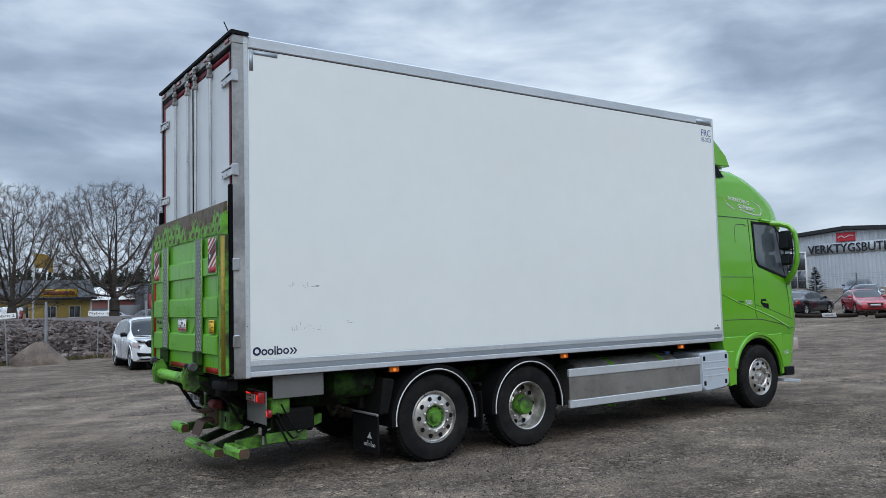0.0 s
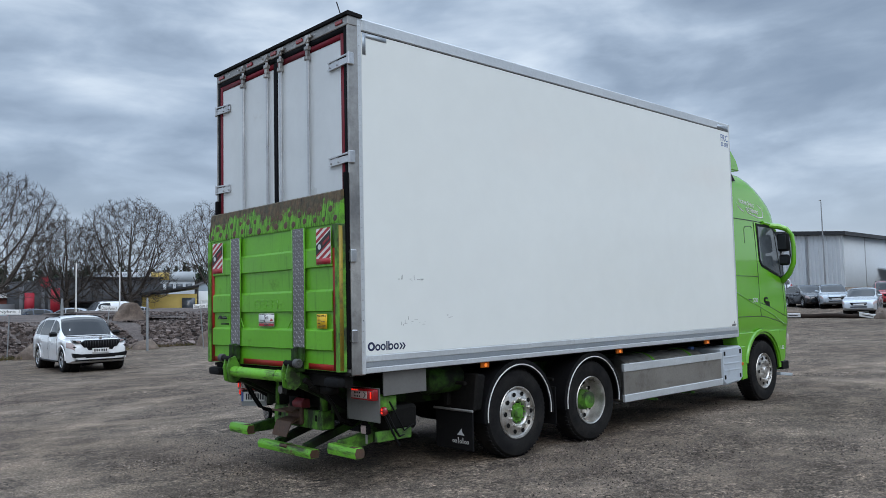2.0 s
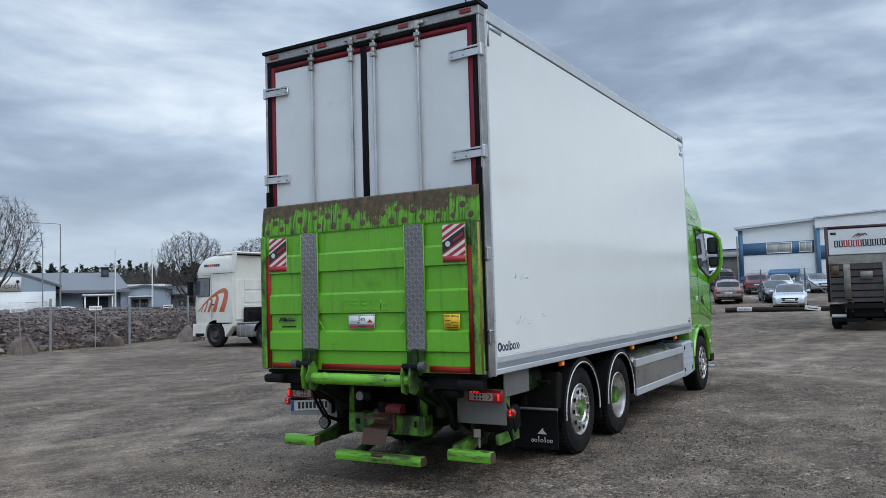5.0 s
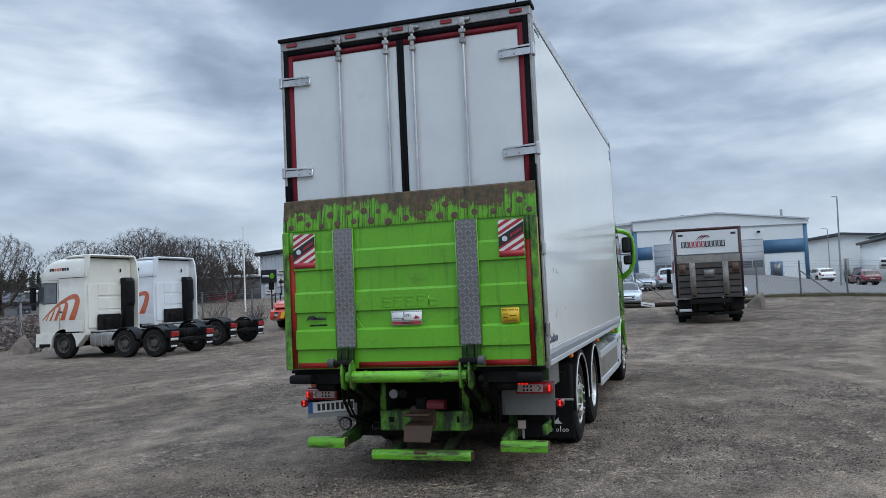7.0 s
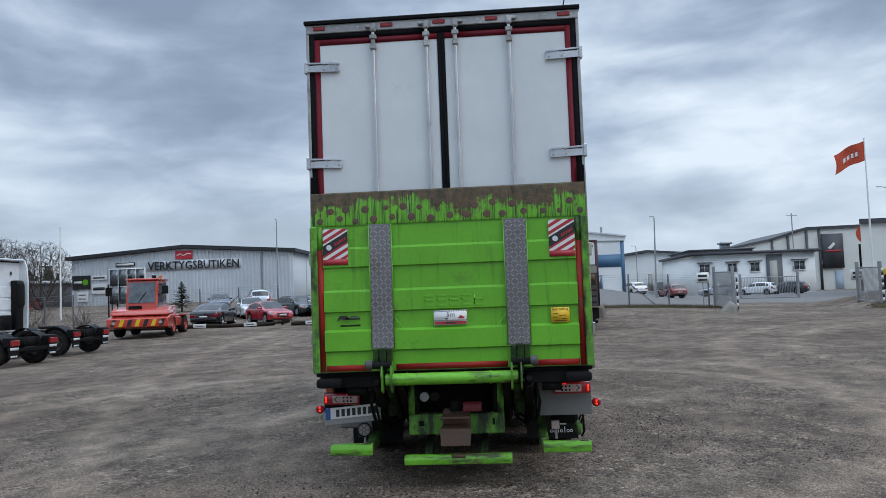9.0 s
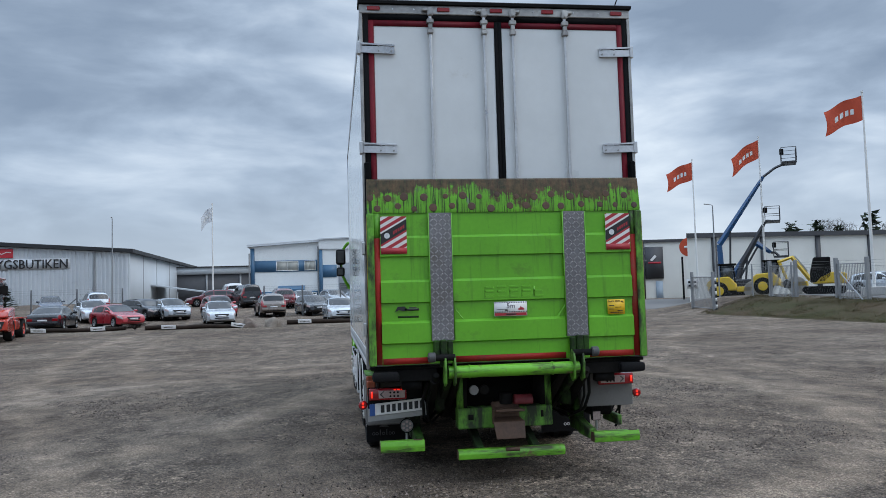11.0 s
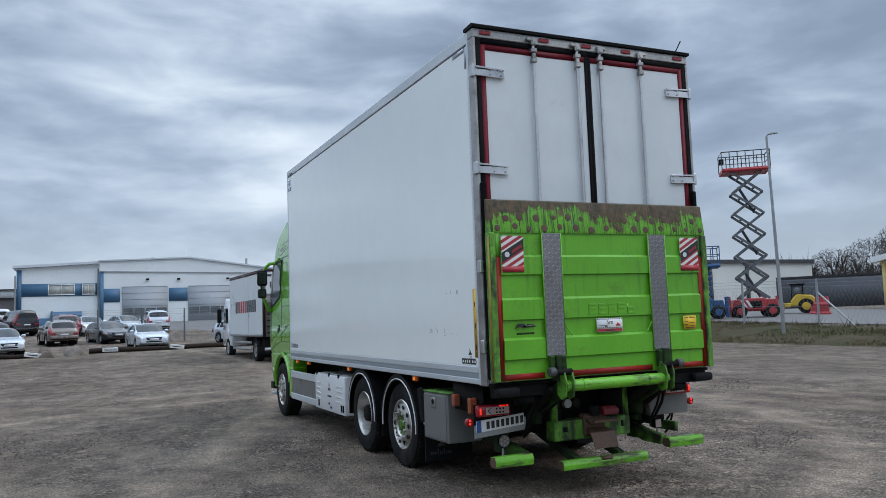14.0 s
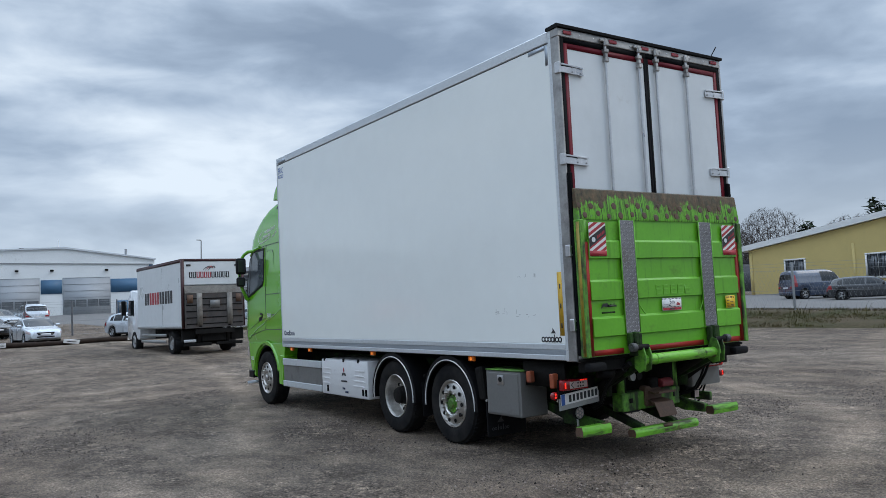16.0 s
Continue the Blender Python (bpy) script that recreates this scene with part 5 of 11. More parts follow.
    for x in (4.55, 5.03, 5.7):
        part("latch", G().box(x - 0.02, x + 0.02, 1.28, 1.305, 0.905, 0.96, 0.004), DARK, fr)
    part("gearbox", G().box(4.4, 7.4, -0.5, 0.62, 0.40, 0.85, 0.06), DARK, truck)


cargo_box()
rear_end()
tail_lift()
under_rear()
running_gear()


# ---- the cab ----
def cab_ring(z, x0, xf, hw, r, bulge=0.10):
    """Plan outline at a height: square at the back, round at the front corners, front face slightly bowed."""
    d = xf - r - 0.12 - x0
    pts = [(x0, -hw), (x0 + 0.14 * d, -hw), (x0 + 0.42 * d, -hw), (xf - r - 0.12, -hw)]
    for k in range(7):
        a = radians(-90 + k * 15)
        pts.append((xf - r - bulge + r * math.cos(a), -hw + r + r * math.sin(a)))
    for k in range(1, 6):
        y = (-hw + r) + (2 * hw - 2 * r) * k / 6
        pts.append((xf - bulge + bulge * (1 - (y / (hw - r)) ** 2), y))
    for k in range(7):
        a = radians(0 + k * 15)
        pts.append((xf - r - bulge + r * math.cos(a), hw - r + r * math.sin(a)))
    pts += [(xf - r - 0.12, hw), (x0 + 0.42 * d, hw), (x0 + 0.14 * d, hw), (x0, hw)]
    return [Vector((p[0], p[1], z)) for p in pts]


def build_cab():
    rings = [cab_ring(z, x0, xf, hw, r) for z, x0, xf, hw, r in (
        (1.13, 7.50, 9.70, 1.20, 0.26), (1.24, 7.49, 9.72, 1.232, 0.30), (1.5, 7.48, 9.71, 1.238, 0.31), (2.0, 7.48, 9.67, 1.236, 0.33), (2.35, 7.48, 9.61, 1.228, 0.35),
        (2.7, 7.48, 9.54, 1.212, 0.38), (2.95, 7.48, 9.50, 1.198, 0.42), (3.0, 7.48, 9.49, 1.196, 0.42), (3.14, 7.47, 9.45, 1.194, 0.44), (3.27, 7.47, 9.35, 1.190, 0.46), (3.40, 7.47, 9.18, 1.182, 0.48), (3.52, 7.47, 9.00, 1.168, 0.5), (3.64, 7.47, 8.78, 1.14, 0.5), (3.735, 7.48, 8.50, 1.09, 0.45), (3.79, 7.50, 8.08, 0.95, 0.3))]
    cab = part("cab", G().loft(rings), GREEN, truck, "glossy lime green high-roof sleeper cab")
    for s in (-1, 1):
        f = lambda a, b: sorted((s * a, s * b))
        # wheel arch wing
        arch = [(AX1 + 0.60 * math.cos(radians(a)), 0.50 + 0.60 * math.sin(radians(a))) for a in range(0, 181, 12)]
        wing = [(9.02, 1.14), (9.02, 0.50), (AX1 + 0.60, 0.50)] + arch[1:-1] + [(AX1 - 0.60, 0.50), (AX1 - 0.60, 0.41), (AX1 - 0.80, 0.42), (7.50, 0.95), (7.44, 1.14)]
        part("wing", G().prism(wing, "y", *f(0.98, 1.235), 0.006), GREEN, cab, "green front wing with wheel arch")
        flare = [Vector((AX1 + 0.66 * math.cos(radians(a)), 0, 0.53 + 0.66 * math.sin(radians(a)))) for a in range(8, 173, 8)]
        part("arch_flare", G().loft([[Vector((p.x, s * 1.234, p.z)), Vector((p.x + (AX1 - p.x) * 0.02, s * 1.262, p.z - 0.01)), Vector((AX1 + (p.x - AX1) * 0.925, s * 1.262, 0.53 + (p.z - 0.53) * 0.925)), Vector((AX1 + (p.x - AX1) * 0.91, s * 1.23, 0.53 + (p.z - 0.53) * 0.91))] for p in flare]), GREEN, cab)
        part("arch_liner", G().loft([[Vector((AX1 + 0.597 * math.cos(radians(a)), s * 0.7, 0.50 + 0.597 * math.sin(radians(a)))), Vector((AX1 + 0.597 * math.cos(radians(a)), s * 1.2, 0.50 + 0.597 * math.sin(radians(a)))), Vector((AX1 + 0.575 * math.cos(radians(a)), s * 1.2, 0.50 + 0.575 * math.sin(radians(a)))), Vector((AX1 + 0.575 * math.cos(radians(a)), s * 0.7, 0.50 + 0.575 * math.sin(radians(a))))] for a in range(0, 181, 10)]), BLACKP, cab)
        part("side_skirt", G().prism([(7.46, 0.93), (7.70, 0.93), (7.74, 0.42), (7.58, 0.40)], "y", *f(1.0, 1.25), 0.01), GREEN, cab, "green skirt behind the front wheel")
        # window, with black surround; drawn along the flank, which leans in above
        lean = lambda z: 1.236 - 0.036 * max(0, (z - 2.0)) ** 1.2
        def flank(pts, t0, t1):
            g = G()
            a = [g.bm.verts.new((x + 0.08, s * (lean(z) + t0), z)) for x, z in pts]
            b = [g.bm.verts.new((x + 0.08, s * (lean(z) + t1), z)) for x, z in pts]
            n = len(pts)
            g.bm.faces.new(a), g.bm.faces.new(b[::-1])
            for i in range(n):
                g.bm.faces.new([a[i], a[(i + 1) % n], b[(i + 1) % n], b[i]])
            bmesh.ops.recalc_face_normals(g.bm, faces=g.bm.faces[:])
            return g
        part("window_surround", flank([(8.30, 2.95), (8.86, 2.93), (9.06, 2.78), (9.20, 2.30), (9.21, 2.04), (9.12, 2.02), (8.38, 2.22), (8.30, 2.32)], -0.05, 0.008), BLACKP, cab)
        win = part("side_window", flank([(8.34, 2.90), (8.84, 2.89), (9.02, 2.75), (9.15, 2.30), (9.16, 2.09), (9.10, 2.065), (8.40, 2.255), (8.34, 2.34)], -0.02, 0.012), GLASSL, cab, "dark glossy side window")
        part("window_bar", flank([(8.92, 2.84), (8.945, 2.82), (9.09, 2.075), (9.065, 2.083)], 0.0, 0.0145), BLACKP, win)
        # seams: thin dark lines
        def seam(pts, w=0.007):
            q = [Vector((x + 0.06, s * (lean(z) + 0.0015), z)) for x, z in pts]
            return part("panel_seam", G().tube(q, w * 0.7, 4), INK, cab)
        seam([(7.48, 3.0), (8.3, 2.985), (8.72, 2.965)])
        seam([(8.24, 2.97), (8.245, 2.4), (8.25, 2.06), (8.26, 1.50), (8.30, 1.40)])
        seam([(7.48, 2.06), (8.25, 2.055)])
        seam([(7.48, 1.40), (8.22, 1.395), (8.45, 1.38), (8.9, 1.30), (9.26, 1.22)])
        seam([(8.26, 1.62), (8.6, 1.55), (9.05, 1.42), (9.28, 1.36)])
        seam([(7.86, 2.60), (7.87, 2.82), (7.92, 2.88), (8.12, 2.89), (8.17, 2.86)], 0.005)
        seam([(9.13, 2.0), (9.18, 1.7), (9.2, 1.4)])
        seam([(8.62, 2.96), (8.95, 2.90), (9.1, 2.7), (9.14, 2.3)])
        # raised body crease sweeping down to the front
        crease = [Vector((x, s * (lean(z) - 0.006), z)) for x, z in ((7.50, 1.80), (7.9, 1.66), (8.3, 1.55), (8.8, 1.40), (9.25, 1.22))]
        part("crease", G().tube(crease, 0.016, 6), GREEN, cab)
        hd = part("door_handle", flank([(8.40, 1.70), (8.52, 1.71), (8.60, 1.62), (8.60, 1.55), (8.46, 1.58), (8.39, 1.64)], 0.0, 0.004), BLACKP, cab, "dark recessed door handle")
        part("grip", flank([(8.42, 1.675), (8.54, 1.665), (8.56, 1.63), (8.43, 1.645)], 0.004, 0.018), GREEN, hd)
        letters("power_mark", "500", GREYP, cab, facing(8.16, s * 1.2405, 1.66, (0, s, 0)), width=0.17, height=0.075, deep=0.004, label="silver number 500")
        part("power_bar", flank([(7.80, 1.68), (7.96, 1.68), (7.95, 1.66), (7.79, 1.66)], 0.0, 0.004), INK, cab)
        letters("fleet_number", "132", WHITES, cab, facing(9.09, s * 1.239, 0.84, (0, s, 0)), width=0.13, height=0.06, label="small white number")
        # roof lettering with its curved lines
        for body, x, z in (("NORRKÖPING", 8.10, 3.275), ("GÖTEBORG", 8.28, 3.165)):
            mm = facing(x, s * (1.1865 if z > 3.2 else 1.1935), z, (0, s, 0.06))
            letters("roof_text", body, WHITES, cab, mm @ pose(0, 0, 0, 0, 0, -7 if s < 0 else 7), width=0.52 if body[0] == "N" else 0.43, height=0.075, deep=0.012, label="white letters " + body)
        for pts in ([(7.72, 3.24), (7.66, 3.30), (7.70, 3.37), (7.9, 3.385), (8.15, 3.36)], [(8.62, 3.12), (8.60, 3.06), (8.45, 3.05), (8.2, 3.09), (8.05, 3.13)], [(8.38, 3.29), (8.58, 3.20), (8.62, 3.13)], [(7.72, 3.22), (7.84, 3.15), (7.92, 3.13)]):
            part("roof_line", G().tube([Vector((x + 0.06, s * (1.192 - 0.09 * max(0.0, z - 3.15)), z)) for x, z in pts], 0.010, 6), WHITES, cab)
        # mirror: green arm frame with two black housings
        # the far arm wraps round its housings, the near one ends in them
        ym = 1.49 if s > 0 else -1.42
        out = 1.44 if s > 0 else 1.50
        thin = 0.68 if s > 0 else 1.0
        arm = part("mirror_arm", G().tube([(8.88, s * 1.17, 2.94), (9.00, s * 1.30, 2.92), (9.08, s * (out - 0.09), 2.87), (9.12, s * (out - 0.02), 2.76), (9.13, s * out, 2.60)], [0.045 * thin, 0.05 * thin, 0.045 * thin, 0.04 * thin, 0.038 * thin], 10), GREEN, cab, "green mirror arm")
        part("lower_arm", G().tube([(9.26, s * 1.20, 1.97), (9.20, s * 1.29, 2.02), (9.14, s * (out - 0.09), 2.12), (9.13, s * (out - 0.015), 2.28), (9.13, s * out, 2.45), (9.13, s * out, 2.61)], [0.06 * thin, 0.055 * thin, 0.048 * thin, 0.042 * thin, 0.038 * thin, 0.038 * thin], 10), GREEN, arm)
        part("arm_rod", G().tube([(9.075, s * 1.44, 2.74), (9.075, s * 1.46, 2.55), (9.075, s * 1.46, 2.40), (9.075, s * 1.43, 2.26)], 0.012, 6), BLACKP, arm)
        mi = part("mirror", G().box(8.96, 9.07, *sorted((ym - s * 0.14, ym + s * 0.06)), 2.48, 2.80, 0.045, seg=2), BLACKP, arm, "black wing mirror housing")
        part("mirror_glass", G().box(8.954, 8.962, *sorted((ym - s * 0.11, ym + s * 0.03)), 2.52, 2.76, 0.01), GLASS, mi)
        mi = part("mirror", G().box(8.97, 9.07, *sorted((ym - s * 0.12, ym + s * 0.05)), 2.24, 2.43, 0.04, seg=2), BLACKP, arm, "small black wide-angle mirror")
        part("mirror_glass", G().box(8.964, 8.972, *sorted((ym - s * 0.09, ym + s * 0.03)), 2.27, 2.40, 0.01), GLASS, mi)
        part("rain_gutter", G().tube([(8.62, s * 1.20, 2.975), (8.92, s * 1.195, 2.955), (9.16, s * 1.17, 2.86)], 0.035, 8), GREEN, cab)
        # low front corner: lamp and step
        part("step", G().box(9.04, 9.28, *f(1.0, 1.252), 0.46, 0.60, 0.01), BLACKP, cab)
        part("chin_lamp", G().prism([(9.06, 0.36), (9.52, 0.31), (9.54, 0.36), (9.06, 0.41)], "y", *f(0.7, 1.2), 0.008), LIGHTBOX, cab, "pale lower lip")
        part("headlamp", G().prism([(9.36, 0.84), (9.60, 0.84), (9.59, 1.06), (9.40, 1.02)], "y", *f(0.88, 1.16), 0.03, seg=2), CLEARLENS, cab, "clear headlamp")
        # side air deflector fin from cab roof to box
        fin = [(7.50, 3.80), (7.48, 4.34), (7.55, 4.34), (7.60, 4.20), (7.88, 3.97), (7.97, 3.80)]
        part("air_deflector", G().prism(fin, "y", *f(1.02, 1.16), 0.012), GREEN, cab, "green roof air deflector fin")
        part("deflector_stay", G().prism([(7.55, 3.60), (7.55, 3.85), (7.80, 3.62)], "y", *f(1.16, 1.168), 0.003), BLACKP, cab)
        part("gap_seal", G().box(7.40, 7.49, *f(1.16, 1.225), 1.35, 3.45, 0.01), GREEN, cab)
    part("front_skirt", G().loft([cab_ring(z, 9.02, xf, hw, r) for z, xf, hw, r in ((0.44, 9.44, 1.14, 0.24), (0.50, 9.52, 1.20, 0.28), (0.68, 9.58, 1.228, 0.30), (1.128, 9.66, 1.234, 0.30))]), GREEN, cab, "green front skirt")
    part("roof_spoiler", G().prism([(7.50, 3.78), (7.50, 4.28), (7.60, 4.18), (7.88, 3.96), (7.96, 3.78)], "y", -1.02, 1.02), GREEN, cab)
    part("windscreen", G().loft([cab_ring(z, 9.0, xf + 0.006, hw, r)[4:21] for z, xf, hw, r in ((2.08, 9.67, 1.12, 0.3), (2.5, 9.595, 1.12, 0.33), (2.88, 9.52, 1.10, 0.37))], caps=False, close=False), GLASS, cab, "dark windscreen")
    part("sun_visor", G().loft([cab_ring(z, 9.05, xf, 1.16, 0.40)[5:20] for z, xf in ((2.86, 9.58), (2.9, 9.61), (3.06, 9.50), (3.04, 9.47))], caps=True, close=False), GREEND, cab)
    part("grille", G().box(9.62, 9.74, -0.85, 0.85, 0.9, 1.9, 0.03), BLACKP, cab)
    part("aerial", G().tube([(8.0, -0.95, 3.55), (7.93, -0.97, 3.72), (7.90, -0.98, 3.86)], [0.012, 0.006, 0.004], 6), BLACKP, cab, "thin black roof aerial")
    part("cab_floor", G().box(7.55, 9.0, -0.95, 0.95, 0.62, 1.16), DARK, cab)
    part("fridge_condenser", G().box(7.40, 7.50, -0.9, 0.9, 2.6, 4.2, 0.02), WHITED, truck)


build_cab()

# ---- buildings round the yard ----
CORR = surf("pale_corrugated_steel", (0.60, 0.63, 0.66), (0.54, 0.57, 0.60), rough=0.5, metal=0.2, grain=12, blotch=0.5, vary=0.05, dirt=(0.28, 0.27, 0.26), dirt_amt=0.06)
FLATP = surf("pale_grey_steel_panel", (0.50, 0.535, 0.565), (0.46, 0.495, 0.525), rough=0.5, grain=8, blotch=0.4, vary=0.05)
ROOFD = surf("black_roof_edge", (0.022, 0.023, 0.026), rough=0.6, vary=0.15)
ROOFG = surf("grey_sheet_roof", (0.155, 0.16, 0.175), (0.125, 0.13, 0.14), rough=0.75, blotch=0.4, vary=0.08)
WALLW = surf("white_panel_wall", (0.755, 0.775, 0.772), (0.695, 0.715, 0.712), rough=0.55, grain=10, blotch=0.3, vary=0.04, dirt=(0.42, 0.42, 0.4), dirt_amt=0.08)
WALLB = surf("blue_panel_wall", (0.055, 0.145, 0.25), (0.05, 0.125, 0.22), rough=0.5, grain=10, blotch=0.5, vary=0.06)
DOORG = surf("grey_overhead_door", (0.33, 0.35, 0.37), (0.30, 0.32, 0.34), rough=0.5, blotch=0.6, vary=0.05)
WALLY = surf("yellow_rendered_wall", (0.55, 0.43, 0.17), (0.50, 0.39, 0.15), rough=0.8, grain=15, blotch=0.5, vary=0.06, dirt=(0.36, 0.29, 0.14), dirt_amt=0.12)
WALLYB = surf("yellow_timber_wall", (0.62, 0.45, 0.13), (0.56, 0.40, 0.11), rough=0.75, grain=15, blotch=0.8, vary=0.06)
TRIMW = surf("white_painted_trim", (0.72, 0.72, 0.70), rough=0.6, vary=0.05)
WALLD = surf("dark_grey_cladding", (0.055, 0.058, 0.065), (0.04, 0.042, 0.048), rough=0.6, vary=0.12)
WALLG2 = surf("mid_grey_cladding", (0.16, 0.165, 0.175), (0.12, 0.125, 0.135), rough=0.65, grain=8, blotch=0.5, vary=0.1)
WALLBL = surf("pale_blue_grey_wall", (0.33, 0.40, 0.47), (0.29, 0.36, 0.43), rough=0.7, blotch=0.5, vary=0.06)
WALLC = surf("cream_hall_wall", (0.70, 0.70, 0.66), (0.64, 0.64, 0.60), rough=0.6, blotch=0.3, vary=0.05)
REDW = surf("red_painted_panel", (0.42, 0.02, 0.04), rough=0.55, vary=0.08)
BROWNW = surf("red_brown_cladding", (0.16, 0.055, 0.045), rough=0.7, vary=0.12)
SIGNR = surf("red_sign_board", (0.50, 0.025, 0.04), rough=0.4, vary=0.05)
WINDOW = surf("window_pane", (0.05, 0.06, 0.07), (0.09, 0.10, 0.11), rough=0.08, blotch=1.5, vary=0.2, spec=0.8)
CURTAIN = surf("pale_window_blind", (0.42, 0.42, 0.38), rough=0.6, vary=0.1)
GALV = surf("galvanised_steel", (0.33, 0.34, 0.35), (0.27, 0.28, 0.29), rough=0.5, metal=0.6, vary=0.1)


def win(parent, axis, c, a, b, z0, z1, out, frame=TRIMW, pane=WINDOW, mull=1, fw=0.07):
    """A window on a wall: axis x means the wall looks along x at x = c, spanning a..b in y; out is the outward sign."""
    def bx(g, u0, u1, v0, v1, d0, d1):
        lo, hi = sorted((c + out * d0, c + out * d1))
        return g.box(lo, hi, u0, u1, v0, v1) if axis == "x" else g.box(u0, u1, lo, hi, v0, v1)
    w = part("window", bx(bx(bx(bx(G(), a, b, z0, z0 + fw, 0, 0.06), a, b, z1 - fw, z1, 0, 0.06), a, a + fw, z0 + fw, z1 - fw, 0, 0.06), b - fw, b, z0 + fw, z1 - fw, 0, 0.06), frame, parent)
    n = mull + 1
    for k in range(n):
        u0 = a + fw + (b - a - 2 * fw) * k / n
        u1 = a + fw + (b - a - 2 * fw) * (k + 1) / n
        part("pane", bx(G(), u0 + 0.02, u1 - 0.02, z0 + fw, z1 - fw, 0.0, 0.02), pane, w)
        if k:
            part("mullion", bx(G(), u0 - 0.02, u0 + 0.02, z0 + fw, z1 - fw, 0.0, 0.05), frame, w)
    return w


def ribs_x(x, y0, y1, zlo, ztop, pitch=0.30, d=0.05):
    """Corrugated facade that looks along -x: trapezoid ribs; ztop is a function of y."""
    vs, fs = [], []
    y, k = y0, 0
    while y < y1 - 1e-6:
        for yy, dx in ((y, 0), (y + pitch * 0.42, 0), (y + pitch * 0.5, -d), (y + pitch * 0.92, -d)):
            yy = min(yy, y1)
            vs += [(x + dx, yy, zlo), (x + dx, yy, ztop(yy))]
        y += pitch
    for i in range(len(vs) // 2 - 1):
        fs.append((2 * i, 2 * i + 1, 2 * i + 3, 2 * i + 2))
    return raw_mesh("cladding", vs, fs)


def farther(k):
    """Plan laid out from the yard's middle, set k times as far off and as large."""
    m = Matrix.Translation((-7.4, 0.8, 1.8))
    return m @ Matrix.Scale(k, 4) @ m.inverted()


def swung(k, turn, dz=0.0):
    """The same, turned a little round the yard's middle and set higher or lower."""
    m = Matrix.Translation((-7.4, 0.8, 1.8))
    return m @ pose(0, 0, dz, 0, 0, turn) @ Matrix.Scale(k, 4) @ m.inverted()


def tool_shop():
    """Grey corrugated hall with a shallow gable, its front to the yard at x = 53."""
    X, Y0, Y1, YR, ZE, ZR, ZB0 = 53.0, 15.9, 33.9, 24.7, 6.10, 6.70, 0.4
    b = thing("tool_shop_hall", "grey corrugated steel hall with black roof edge and shop sign", "building", at=swung(1.48, 0.4, -0.35))
    top = lambda y: ZE + (ZR - ZE) * (1 - abs(y - YR) / (YR - Y0 if y < YR else Y1 - YR))
    part("gable_core", G().prism([(Y0, ZB0), (Y1, ZB0), (Y1, ZE), (YR, ZR), (Y0, ZE)], "x", X + 0.02, X + 0.3), FLATP, b)
    part("gable_wall", ribs_x(X, Y0, Y1, ZB0, lambda y: top(y) - 0.05), CORR, b, "vertical corrugated cladding")
    side = part("side_wall", G().box(X + 0.3, 82, Y0, Y0 + 0.25, ZB0, ZE), FLATP, b, "smooth pale grey side wall")
    for x in (57.5, 62.3, 67.6, 72.6, 77.6):
        part("wall_joint", G().box(x - 0.05, x + 0.05, Y0 - 0.03, Y0, ZB0, ZE), GALV, side)
    part("plinth", G().box(X - 0.08, X, Y0, Y1, ZB0, 1.9), GALV, b)
    part("far_wall", G().box(X + 0.3, 82, Y1 - 0.25, Y1, ZB0, ZE).box(81.7, 82, Y0 + 0.25, Y1 - 0.25, ZB0, ZE), FLATP, b)
    for a, c, za, zc in ((Y0 - 0.35, YR, ZE - 0.03, ZR), (YR, Y1 + 0.35, ZR, ZE - 0.03)):
        part("roof", G().prism([(a, za + 0.02), (c, zc + 0.02), (c, zc + 0.30), (a, za + 0.28)], "x", X - 0.35, 82.2), ROOFD, b, "black roof edge")
    ln = part("lean_to", G().prism([(15.85, 3.78), (11.6, 3.12), (11.6, 3.24), (15.85, 3.9)], "x", 60, 66), FLATP, b, "pale blue-grey lean-to roof")
    for y in (11.8, 13.8):
        part("post", G().box(60.1, 60.22, y - 0.06, y + 0.06, 1.0, 3.2), GALV, ln)
    part("downpipe", G().cyl((X - 0.1, 18.3, 1.0), (X - 0.1, 18.3, top(18.3)), 0.07, n=8), GALV, b)
    # entrance glazing with its dark door
    gl = part("glazed_bay", G().box(X - 0.16, X - 0.06, 27.75, 30.75, 1.0, 5.3), TRIMW, b, "white framed glazed bay")
    for i in range(4):
        for j in range(3):
            y0, z0 = 27.82 + i * 0.73, 1.08 + j * 1.41
            part("pane", G().box(X - 0.19, X - 0.17, y0, y0 + 0.66, z0, z0 + 1.33), WINDOW, gl)
    # lettering and boards
    letters("sign_text", "VERKTYGSBUTIKEN", INK, b, facing(X - 0.12, 23.85, 5.38, (-1, 0, 0)), width=7.4, height=0.66, deep=0.08, label="black letters VERKTYGSBUTIKEN")
    part("sign_backing", G().box(X - 0.075, X - 0.06, 20.0, 27.7, 4.98, 5.78), CORR, b)
    sg = part("sign_board", G().box(X - 0.14, X - 0.06, 23.9, 25.3, 5.86, 6.52, 0.02), SIGNR, b, "red sign board with white script")
    part("script", G().tube([(X - 0.15, 25.15, 6.15), (X - 0.15, 24.9, 6.28), (X - 0.15, 24.65, 6.12), (X - 0.15, 24.3, 6.28), (X - 0.15, 24.0, 6.24)], 0.04, 6), TRIMW, sg)
    part("small_sign", G().box(X - 0.14, X - 0.06, 28.6, 30.2, 5.45, 5.75, 0.02), INK, b)
    part("small_sign_face", G().box(X - 0.155, X - 0.141, 28.7, 30.1, 5.52, 5.68), TRIMW, b)
